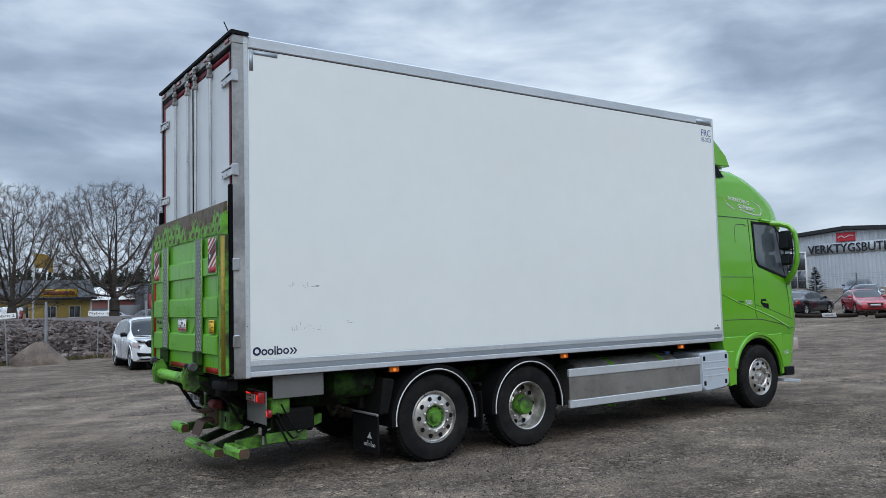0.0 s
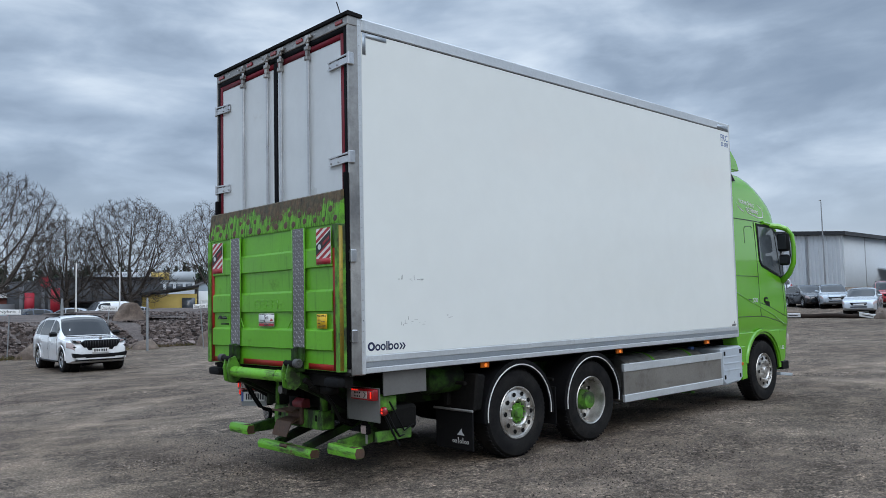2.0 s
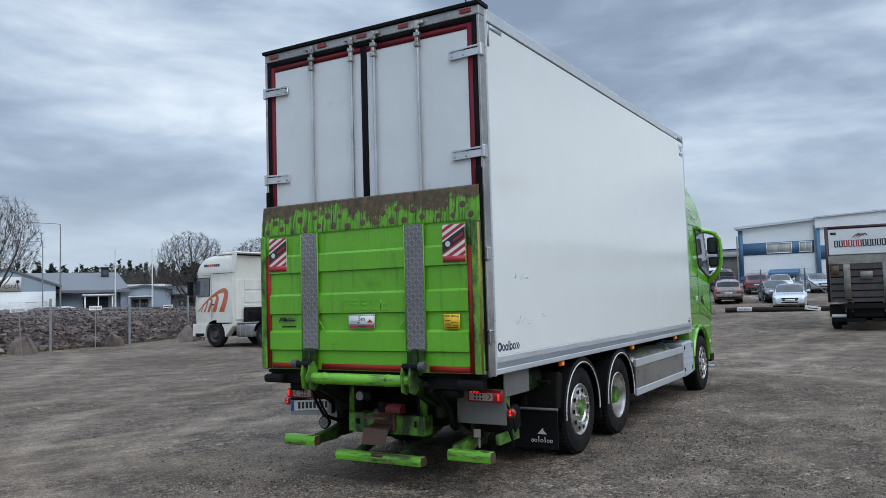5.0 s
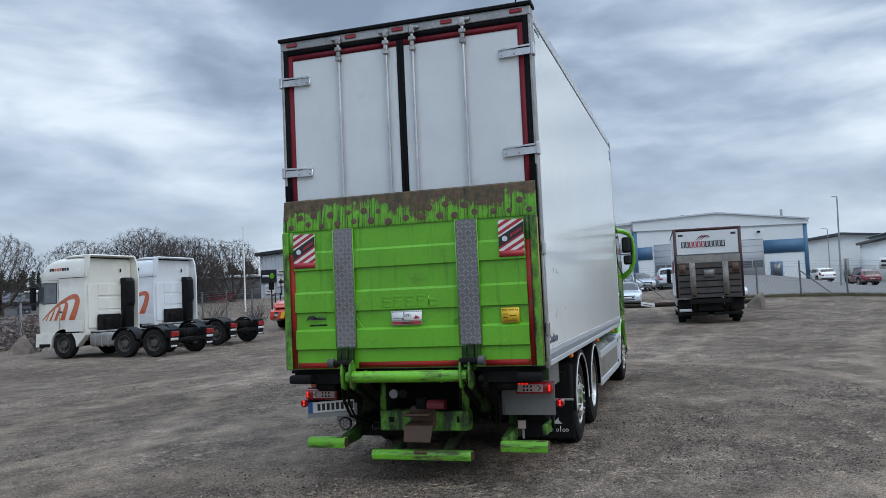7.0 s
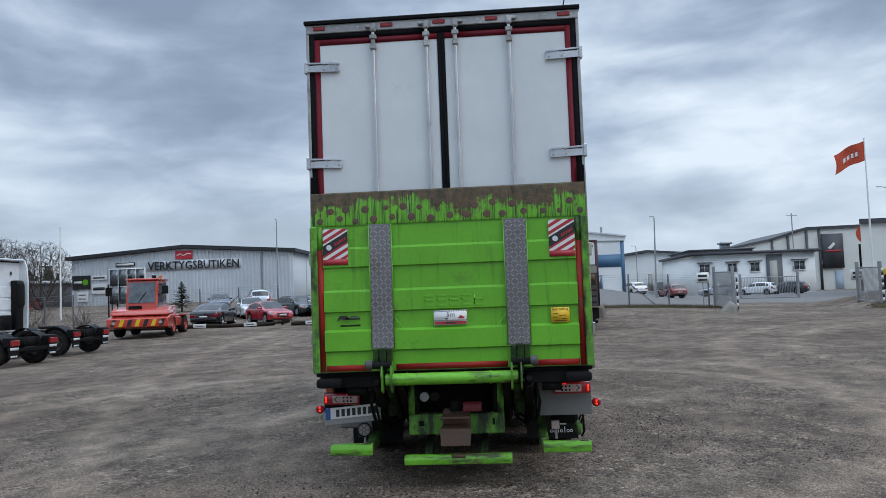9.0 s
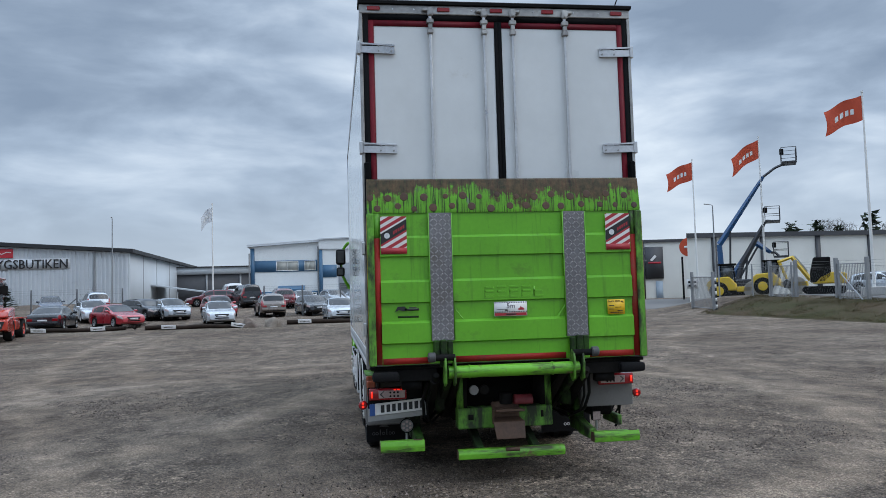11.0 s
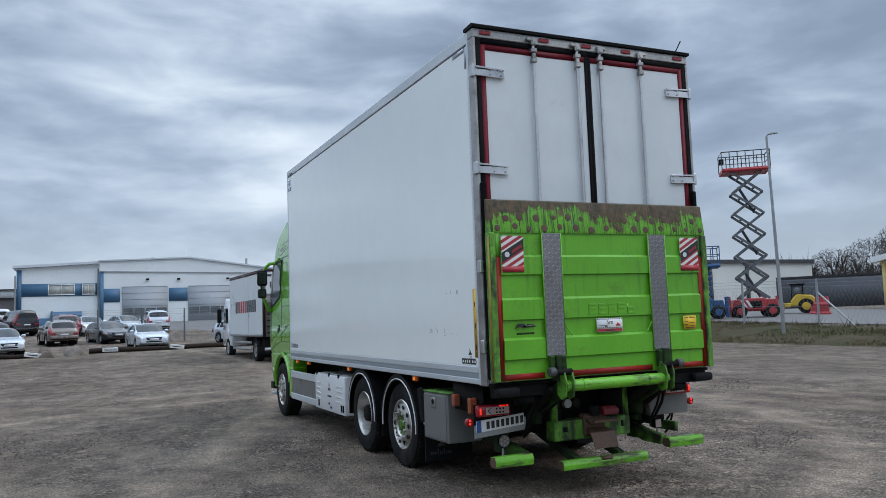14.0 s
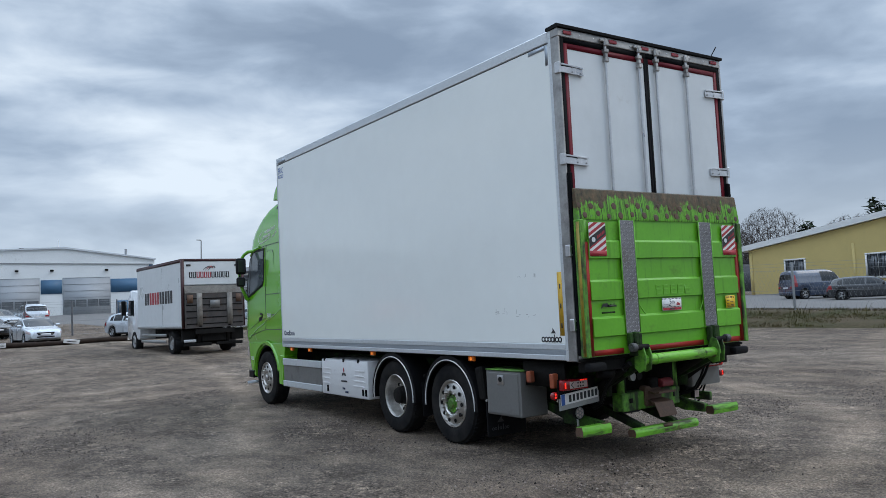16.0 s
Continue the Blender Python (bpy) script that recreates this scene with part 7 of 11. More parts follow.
    part("roof", G().prism([(-1.9, 2.5), (0, 3.2), (1.7, 2.5)], "y", -0.4, 8.4), ROOFG, b)
    b = thing("dark_hall", "long dark hall behind trees", "building", at=pose(*at((-7.44, -0.49), 33.0, 120), 0.5, 0, 0, -57))
    part("wall", G().box(-18, 14, 0, 16, 0, 5.2), WALLD, b)
    part("roof", G().box(-18.3, 14.3, -0.3, 16.3, 5.2, 5.6), FLATP, b)


def open_store():
    """Low dark open-fronted store between the hire hall and the yellow hall."""
    b = thing("open_store", "low dark open-fronted store behind the hire lot", "building", at=pose(55.2, -74.5, 0.5, 0, 0, 38))
    part("roof", G().prism([(0, 3.75), (6, 4.1), (6, 4.3), (0, 3.95)], "x", -9, 7), ROOFD, b)
    part("back_wall", G().box(-9, 7, 5.8, 6, 0, 4.0), WALLD, b)
    for k in range(6):
        part("post", G().box(-8.8 + k * 3.1, -8.6 + k * 3.1, 0.2, 0.4, 0, 3.8), WALLD, b)
    for k in range(7):
        part("stored_crate", G().box(-8 + k * 2.0, -6.6 + k * 2.0, 2.5, 4.5, 0, 1.0 + 0.35 * (k % 3), 0.03), (ROOFG, WALLD, WALLBL)[k % 3], b)


tool_shop()
open_store()
blue_white_hall()
office()
yellow_house()
far_left()

# ---- parked cars and trucks ----
def paint(name, col, metal=0.0):
    return surf(name, col, tuple(c * 0.94 for c in col), rough=0.25, metal=metal, grain=150, blotch=0.8, vary=0.02, coat=0.9, dirt=(0.16, 0.14, 0.12), dirt_amt=0.02)


P_WHITE = paint("white_car_paint", (0.78, 0.79, 0.80))
P_SILVER = paint("silver_car_paint", (0.38, 0.42, 0.46), 0.35)
P_PALE = paint("pale_silver_car_paint", (0.52, 0.56, 0.60), 0.2)
P_RED = paint("red_car_paint", (0.38, 0.02, 0.03))
P_MAROON = paint("maroon_car_paint", (0.13, 0.015, 0.022))
P_BLACK = paint("black_car_paint", (0.014, 0.016, 0.02))
P_BROWN = paint("brown_grey_car_paint", (0.20, 0.17, 0.15), 0.3)
P_BLUE = paint("dark_blue_car_paint", (0.03, 0.045, 0.08))
P_CREAM = paint("cream_truck_paint", (0.76, 0.745, 0.67))
P_TWHITE = paint("white_truck_paint", (0.74, 0.77, 0.80))
P_ORANGE = paint("orange_machine_paint", (0.52, 0.10, 0.03))
P_REDOR = paint("red_orange_machine_paint", (0.50, 0.055, 0.032))
RIMS = surf("alloy_rim", (0.42, 0.43, 0.44), rough=0.3, metal=0.8, vary=0.1)
PLATE = surf("plain_plate", (0.62, 0.63, 0.64), rough=0.5, vary=0.05)


def car_wheel(parent, x, y, r, s, w=0.21):
    m = pose(x, y, r, -90 * s, 0, 0)
    wh = part("wheel", G().lathe([(r * 0.62, -w), (r * 0.93, -w), (r, -w + 0.03), (r, -0.03), (r * 0.93, 0), (r * 0.66, 0.0), (r * 0.62, -0.03)], 24, m, close=True), TYRE, parent)
    g = G().lathe([(r * 0.66, -0.012), (r * 0.60, -0.01), (r * 0.57, -0.05), (r * 0.2, -0.06), (r * 0.1, -0.06)], 20, m)
    part("rim_well", g, DARK, wh)
    g = G().lathe([(r * 0.66, -0.008), (r * 0.61, 0.0), (r * 0.57, -0.02)], 20, m, end=False).lathe([(r * 0.18, -0.03), (r * 0.16, -0.012), (r * 0.05, -0.01)], 10, m)
    for k in range(5):
        a = k * 72
        for da in (-9, 9):
            mm = m @ pose(0, 0, 0, 0, 0, a + da)
            g.box(r * 0.12, r * 0.60, -r * 0.035, r * 0.035, -0.035, -0.01, m=mm)
    part("rim", g, RIMS, wh)


def car(name, label, mat, kind, at, L=4.35, W=1.76, H=1.46, group="cars parked beyond the log barrier", fine=False):
    """A passenger car along its x: one lofted skin from sill to roof, glass and lamps lying on it, trim and wheels."""
    c = thing(name, label, "car", group, at)
    r = {"suv": 0.355, "van": 0.33}.get(kind, 0.315)
    F, B = L / 2, -L / 2
    xf, xr = F - 0.88, B + (0.80 if kind in ("hatch", "van") else 0.98)
    belt = H * {"suv": 0.60, "van": 0.56}.get(kind, 0.625)
    nose = belt * (0.90 if kind == "suv" else 0.82)
    cowl = F - {"van": 0.80, "suv": 1.28}.get(kind, 1.18)
    zc = belt + 0.03
    rf = cowl - {"van": 0.62, "suv": 0.72}.get(kind, 0.84)
    head = [(F, nose - 0.20), (F - 0.025, nose - 0.11), (F - 0.09, nose - 0.035), (F - 0.22, nose + 0.01), (F - 0.5, nose + (zc - nose) * 0.45), (cowl + 0.2, zc - 0.03), (cowl, zc + 0.01), (rf + 0.22, zc + (H - zc) * 0.76), (rf, H - 0.06), (rf - 0.3, H - 0.012), (rf - 0.7, H)]
    if kind == "sedan":
        tl = [(B + 1.55, H - 0.05), (B + 1.25, H - 0.12), (B + 0.62, belt + 0.07), (B + 0.3, belt + 0.05), (B + 0.08, belt + 0.02), (B + 0.025, belt - 0.06), (B, belt - 0.20)]
    elif kind == "van":
        tl = [(B + 0.5, H - 0.01), (B + 0.12, H - 0.05), (B + 0.05, H - 0.14), (B + 0.02, belt), (B, belt - 0.25)]
    elif kind == "wagon":
        tl = [(B + 0.9, H - 0.03), (B + 0.5, H - 0.09), (B + 0.16, belt + 0.06), (B + 0.06, belt - 0.04), (B + 0.02, belt - 0.12), (B, belt - 0.25)]
    else:
        tl = [(B + 1.0, H - 0.025), (B + 0.52, H - 0.09), (B + 0.36, H - 0.16), (B + 0.13, belt + 0.05), (B + 0.05, belt - 0.05), (B + 0.02, belt - 0.14), (B, belt - 0.26)]
    kn = sorted(head + tl)
    kx, kz = [p[0] for p in kn], [p[1] for p in kn]

    def half(x):
        u = x / F
        return W / 2 * (1 - 0.20 * max(0, (u - 0.70) / 0.30) ** 2.2 - 0.10 * max(0, (-u - 0.76) / 0.24) ** 2)

    R, sill = r + 0.05, 0.20 if kind != "suv" else 0.25

    def sec(x):
        t, w, b = float(np.interp(x, kx, kz)), half(x), sill
        b += 0.13 * max(0, (x - F + 0.35) / 0.35) ** 2 + 0.16 * max(0, (B + 0.4 - x) / 0.4) ** 2
        for wx in (xf, xr):
            if abs(x - wx) < R:
                b = max(b, r + math.sqrt(R * R - (x - wx) ** 2))
        b = min(b, t - 0.17)
        zb = min(belt + 0.05 * (xf - x) / L, t - 0.05)
        hg = t - zb
        k = min(1.0, max(0.0, (hg - 0.05) / 0.38))
        y5 = w * 0.962
        y7 = (1 - k) * w * 0.80 + k * (y5 - 0.33 * hg - 0.015)
        z7 = (1 - k) * (t - 0.014) + k * (t - 0.085)
        return [(0, b), (w * 0.86, b), (w * 0.968, b + 0.04), (w, b + (zb - b) * 0.52), (w * 0.992, zb - 0.045), (y5, zb), ((y5 + y7) / 2 + 0.014 * k, (zb + z7) / 2), (y7, z7), (y7 * 0.84, t - 0.030 * k - 0.004), (y7 * 0.45, t - 0.006), (0, t)]

    def on(x, i, s=1, off=0.006):
        def at_(x, i):
            q = sec(x)
            j = min(len(q) - 2, int(i))
            f = i - j
            return Vector((x, q[j][0] * (1 - f) + q[j + 1][0] * f, q[j][1] * (1 - f) + q[j + 1][1] * f))
        p = at_(x, i)
        e = 0.012 if x < F - 0.02 else -0.012
        n = (at_(x + e, i) - p).cross(at_(x, i + 0.04 if i < 9.9 else i - 0.04) - p)
        n = n.normalized() if n.length > 1e-9 else Vector((0, 0, 1))
        if n.dot(Vector((0, p.y, p.z - 0.5 * H))) < 0:
            n = -n
        p = p + n * off
        return Vector((p.x, s * p.y, p.z))

    def patch(xs, i0, i1, ni, s, off=0.006):
        vs, fs = [], []
        for x in xs:
            a, b_ = i0(x) if callable(i0) else i0, i1(x) if callable(i1) else i1
            for j in range(ni + 1):
                vs.append(on(x, a + (b_ - a) * j / ni, s, off))
        for p in range(len(xs) - 1):
            for j in range(ni):
                q = p * (ni + 1) + j
                fs.append((q, q + 1, q + ni + 2, q + ni + 1) if s > 0 else (q, q + ni + 1, q + ni + 2, q + 1))
        return raw_mesh("patch", vs, fs, True)

    def span(a, b_, n):
        return sorted([a + (b_ - a) * k / n for k in range(n + 1)] + [x for x in kx if min(a, b_) < x < max(a, b_)])

    xs = sorted(set(kx + [0, -0.5, 0.4, F - 0.012, B + 0.01] + [w + R * math.cos(radians(a)) for w in (xf, xr) for a in range(0, 181, 15)] + [xf + R + 0.002, xf - R - 0.002, xr + R + 0.002, xr - R - 0.002]))
    xs = [x for k, x in enumerate(xs) if B <= x <= F and (k == 0 or x - xs[k - 1] > 1e-4)]
    rings = []
    for x in xs:
        q = sec(x)
        rings.append([Vector((x, y, z)) for y, z in q] + [Vector((x, -y, z)) for y, z in q[-2:0:-1]])
    part("body", G().loft(rings), mat, c, sharp=42)
    # both screens
    g0, g1 = cowl - 0.02, rf + 0.02
    part("windscreen", patch(span(g0, g1, 5), 7.22, 10, 4, 1), GLASS, c, "dark tinted windscreen")
    part("windscreen", patch(span(g0, g1, 5), 7.22, 10, 4, -1), GLASS, c)
    if kind == "sedan":
        q0, q1 = B + 1.2, B + 0.68
    elif kind == "van":
        q0, q1 = B + 0.045, B + 0.03
    elif kind == "wagon":
        q0, q1 = B + 0.46, B + 0.22
    else:
        q0, q1 = B + 0.34, B + 0.16
    for s in (1, -1):
        part("rear_screen", patch(span(q0, q1, 4), 7.25, 10, 4, s), GLASS, c)
        bp = (xf + xr) / 2 - 0.12
        ends = {"sedan": B + 1.12, "van": bp, "wagon": B + 0.42, "hatch": B + 0.62, "suv": B + 0.62}[kind]
        part("side_window", patch(span(cowl - 0.30, bp + 0.05, 6), 5.14, 6.8, 2, s), GLASS, c, "dark tinted side window")
        if kind != "van":
            cp = max(ends + 0.3, xr + 0.12)
            part("side_window", patch(span(bp - 0.05, cp + 0.03, 5), 5.14, 6.8, 2, s), GLASS, c)
            part("side_window", patch(span(cp - 0.03, ends, 3), 5.18, lambda x: 6.75 - 0.5 * max(0, (cp - x) / max(0.05, cp - ends)) ** 2, 2, s), GLASS, c)
        part("headlamp", patch([F - 0.44, F - 0.34, F - 0.24, F - 0.15, F - 0.085, F - 0.03], 3.55, lambda x: 5.0 - 0.5 * max(0, (F - 0.3 - x) / 0.14), 3, s, 0.008), CLEARLENS, c, "clear headlamp")
        tz = (3.3, 4.9) if kind in ("sedan", "hatch") else (3.4, 6.4)
        part("tail_lamp", patch([B + 0.30, B + 0.18, B + 0.10, B + 0.05, B + 0.022], tz[0], tz[1], 4, s, 0.009), REDLENS, c, "red tail lamp")
        part("tail_lamp", G().box(B - 0.012, B + 0.03, *sorted((s * half(B) * 0.62, s * half(B) * 0.97)), belt - 0.34, belt - 0.20, 0.01), REDLENS, c)
        part("side_trim", G().tube([(xf - R, s * (W / 2 + 0.0), sill + 0.05), (xr + R, s * (W / 2 + 0.0), sill + 0.05)], 0.03, 6), BLACKP, c)
        for x_ in ((xf - R - 0.12), bp):
            part("door_seam", G().tube([on(x_, 2.2, s, 0.001), on(x_, 3, s, 0.001), on(x_, 4, s, 0.001), on(x_, 5, s, 0.001)], 0.006, 4), INK, c)
            part("door_handle", G().box(x_ - 0.88, x_ - 0.70, *sorted((s * (W / 2 - 0.02), s * (W / 2 + 0.018))), belt - 0.13, belt - 0.10, 0.008), mat, c)
        part("mirror", G().loft([[Vector((cowl - 0.34 + a, s * (W / 2 * 0.93 + yy), belt + 0.10 + b_ * k)) for a, b_ in ((-0.05, -1), (0.06, -0.6), (0.08, 0.2), (0.03, 0.9), (-0.06, 0.8))] for yy, k in ((0.0, 0.03), (0.06, 0.075), (0.18, 0.08), (0.22, 0.05))]), mat if not fine else BLACKP, c)
        part("fog_recess", G().box(F - 0.13, F - 0.005, *sorted((s * half(F) * 0.66, s * half(F) * 0.97)), sill + 0.15, sill + 0.25, 0.015), BLACKP, c)
        for x in (xf, xr):
            car_wheel(c, x, s * (W / 2 - 0.012), r, s)
            part("arch_liner", G().cyl((x, s * W / 2 * 0.5, r), (x, s * W / 2 * 0.76, r), R + 0.035, n=14), DARK, c)
            if kind == "suv":
                part("arch_trim", G().tube([(x + (R + 0.012) * math.cos(radians(a)), s * (half(x + R * math.cos(radians(a))) + 0.002), r + (R + 0.012) * math.sin(radians(a))) for a in range(0, 181, 15)], 0.022, 5), BLACKP if not fine else mat, c)
    gz = nose - 0.16
    part("grille", G().prism([(-half(F) * 0.50, gz - 0.10), (half(F) * 0.50, gz - 0.10), (half(F) * 0.62, gz + 0.055), (-half(F) * 0.62, gz + 0.055)], "x", F - 0.10, F + 0.008, 0.012), BLACKP, c, "dark grille")
    part("grille_bar", G().box(F + 0.002, F + 0.012, -half(F) * 0.5, half(F) * 0.5, gz - 0.02, gz - 0.005), CHROME if kind != "suv" else BLACKP, c)
    part("lower_grille", G().box(F - 0.10, F + 0.004, -half(F) * 0.62, half(F) * 0.62, sill + 0.15, sill + 0.25, 0.02), BLACKP, c)
    part("number_plate", G().box(F + 0.006, F + 0.016, -0.25, 0.25, sill + 0.27, sill + 0.37), PLATE, c)
    part("number_plate", G().box(B - 0.014, B - 0.004, -0.25, 0.25, belt - 0.36, belt - 0.26), PLATE, c)
    part("rear_bumper", G().box(B - 0.03, B + 0.12, -half(B) * 0.97, half(B) * 0.97, sill + 0.16, sill + 0.34, 0.04, seg=2), mat, c)
    part("rear_skirt", G().box(B - 0.02, B + 0.12, -half(B) * 0.9, half(B) * 0.9, sill + 0.10, sill + 0.17, 0.02), BLACKP, c)
    part("underside", G().box(B + 0.3, F - 0.35, -W / 2 * 0.70, W / 2 * 0.70, sill - 0.03, sill + 0.16), DARK, c)
    if kind in ("suv", "wagon"):
        for s in (1, -1):
            part("roof_rail", G().tube([on(rf - 0.25, 7.6, s, 0.0), on(rf - 0.45, 7.6, s, 0.035), on(B + 0.9, 7.6, s, 0.035), on(B + 0.7, 7.6, s, 0.0)], 0.014, 6), BLACKP, c)
    return c


def place(x, y, heading):
    return pose(x, y, ground_z(x, y), 0, 0, heading)


# the white SUV beside the bank
sk = car("white_suv", "clean white SUV with black grille parked on the gravel", P_WHITE, "suv", pose(3.75, 17.9, 0, 0, 0, -92) @ Matrix.Diagonal((0.89, 0.89, 0.97, 1)), 4.70, 1.88, 1.66, "", True)
part("wide_grille", G().prism([(-0.50, 0.72), (0.50, 0.72), (0.60, 0.86), (0.48, 0.93), (-0.48, 0.93), (-0.60, 0.86)], "x", 2.25, 2.372, 0.015), BLACKP, sk, "wide black grille")
for k in range(13):
    part("grille_slat", G().box(2.372, 2.380, -0.48 + k * 0.08 - 0.012, -0.48 + k * 0.08 + 0.012, 0.74, 0.91), INK, sk)
part("intake", G().prism([(-0.80, 0.44), (0.80, 0.44), (0.84, 0.57), (0.55, 0.53), (-0.55, 0.53), (-0.84, 0.57)], "x", 2.20, 2.366, 0.012), BLACKP, sk, "black lower intake")
part("chin", G().box(2.22, 2.365, -0.74, 0.74, 0.33, 0.37, 0.012), BLACKP, sk)
part("badge", G().cyl((2.31, 0, 0.985), (2.335, 0, 0.98), 0.045, n=12), CHROME, sk)
for s in (1, -1):
    part("lamp_surround", G().prism([(s * 0.56, 0.85), (s * 0.80, 0.88), (s * 0.84, 0.945), (s * 0.58, 0.925)], "x", 2.05, 2.325, 0.012), GLASS, sk, "slim dark headlamp")
    part("lamp_lens", G().prism([(s * 0.60, 0.868), (s * 0.72, 0.884), (s * 0.73, 0.915), (s * 0.61, 0.905)], "x", 2.30, 2.330, 0.004), CLEARLENS, sk)
    part("fog_lamp", G().prism([(s * 0.62, 0.70), (s * 0.80, 0.72), (s * 0.80, 0.76), (s * 0.63, 0.75)], "x", 2.10, 2.325, 0.004), BLACKP, sk)
plate = part("number_plate", G().box(2.366, 2.376, -0.26, 0.26, 0.57, 0.69, 0.004), TRIMW, sk, "white plate with plain bars")
for k in range(6):
    part("bar", G().box(2.376, 2.379, -0.20 + k * 0.066 + (0.02 if k > 2 else 0), -0.16 + k * 0.066 + (0.02 if k > 2 else 0), 0.595, 0.665), INK, plate)
part("wiper_cowl", G().box(1.05, 1.16, -0.7, 0.7, 1.015, 1.035), BLACKP, sk)

car("black_sedan", "black saloon car parked behind the log", P_BLACK, "sedan", place(41.6, 18.0, 4), 4.7, 1.84, 1.45)
car("red_hatchback", "bright red small hatchback behind the log", P_RED, "hatch", place(42.2, 14.6, 222), 4.0, 1.69, 1.42)
car("silver_estate", "pale silver estate car in the second row", P_PALE, "wagon", place(49.4, 18.2, 205), 4.7, 1.8, 1.5)
car("black_estate", "black estate car in the second row", P_BLACK, "wagon", place(49.9, 14.7, 222), 4.7, 1.85, 1.48)
car("silver_hatchback", "silver estate hatchback in the second row", P_SILVER, "wagon", place(49.2, 12.9, 207), 4.4, 1.82, 1.5)
car("white_hatchback", "white family hatchback nosed up to the log", P_PALE, "hatch", place(42.2, 8.65, 193), 4.2, 1.69, 1.45)
car("red_suv", "dark red compact SUV in the second row", P_RED, "suv", place(49.9, 9.75, 202), 4.3, 1.8, 1.6)
car("silver_suv", "pale silver SUV in the back row", P_PALE, "suv", place(60.5, 21.2, 25), 4.5, 1.8, 1.75)
car("brown_crossover", "brown-grey crossover seen from its rear", P_BROWN, "suv", place(49.9, 6.2, 12), 4.4, 1.8, 1.62)
car("black_saloon", "black saloon with its nose to the yard", P_BLACK, "hatch", place(50.2, 3.2, 196), 4.4, 1.78, 1.43)
car("white_hatchback", "white small hatchback in the back row", P_WHITE, "hatch", place(60.6, 4.2, 190), 4.1, 1.75, 1.5)
car("silver_saloon", "pale silver saloon nosed up to the log", P_PALE, "sedan", place(42.3, 1.33, 186), 4.7, 1.79, 1.45)
car("silver_compact", "silver compact car in the back row", P_SILVER, "hatch", place(60.6, 1.6, 200), 4.1, 1.72, 1.5)
car("pale_suv", "pale SUV seen from behind at the workshop", P_PALE, "suv", place(62.0, -0.6, 5), 4.6, 1.85, 1.75)
car("silver_city_car", "silver city hatchback behind the log", P_PALE, "hatch", place(44.0, -4.3, 205), 3.9, 1.66, 1.48)
car("maroon_estate", "maroon estate car far back by the store", P_MAROON, "wagon", place(66.5, 12.7, 105), 4.6, 1.8, 1.5)
car("black_van", "black panel van far back by the store", P_BLACK, "van", place(64.0, 9.4, 20), 4.6, 1.85, 1.95)
car("white_van", "white panel van far back by the store", P_WHITE, "van", place(72.5, 11.7, 15), 5.0, 1.9, 1.8)
car("maroon_suv", "maroon SUV far back at the office wing", P_MAROON, "suv", place(60.9, 6.1, 12), 4.5, 1.8, 1.65)
car("dark_blue_estate", "dark estate car in the back row", P_BLUE, "wagon", place(61.0, 24.8, 200), 4.6, 1.8, 1.5)
# cars at the office behind the gate
for nm, lb, mt, kd, x, y, hd in (("maroon_hatchback", "maroon hatchback parked at the office", P_MAROON, "suv", 75.0, -17.9, 12), ("white_hatchback", "white hatchback parked at the workshop corner", P_WHITE, "hatch", 83.0, -15.2, 20),
                                 ("silver_estate", "silver estate car parked at the office", P_SILVER, "wagon", 83.0, -24.8, 75), ("white_saloon", "white hatchback parked at the office", P_WHITE, "hatch", 82.0, -28.8, 50), ("black_estate", "dark estate car parked at the office", P_BLACK, "wagon", 81.0, -31.7, 60)):
    car(nm, lb, mt, kd, place(x, y, hd), group="cars at the office")
# cars beside the yellow hall
car("grey_van", "grey-blue panel van beside the yellow hall", P_BLUE, "van", place(23.6, -43.2, 245), 4.4, 1.85, 1.95, "cars at the yellow hall")
car("black_hatchback", "black hatchback beside the yellow hall", P_BLACK, "hatch", place(19.0, -41.2, 205), 4.6, 1.8, 1.46, "cars at the yellow hall")
# cars beyond the bank
rc = random.Random(11)
for k, (az, d) in enumerate(((84.5, 76), (82.0, 80), (80.4, 83), (78.0, 80), (75.4, 76), (73.2, 78), (70.8, 76), (68.5, 80), (64.6, 84), (62.7, 86), (60.6, 84), (58.9, 86))):
    x, y = -3.9 + d * math.cos(radians(az)), -7.6 + d * math.sin(radians(az))
    mt = (P_WHITE, P_SILVER, P_BLACK, P_PALE, P_BLUE, P_SILVER)[k % 6]
    kd = ("van", "hatch", "wagon", "sedan", "suv", "hatch")[k % 6]
    car("parked_" + {"van": "van", "hatch": "hatchback", "wagon": "estate", "sedan": "saloon", "suv": "suv"}[kd], {P_WHITE: "white", P_SILVER: "silver", P_BLACK: "black", P_PALE: "pale silver", P_BLUE: "dark blue"}[mt] + " car in the lot beyond the gravel bank", mt, kd, pose(x, y, 0.55, 0, 0, rc.choice((az - 60, az + 120, az - 95, az + 80))), group="cars beyond the bank", H=1.95 if kd == "van" else 1.46)


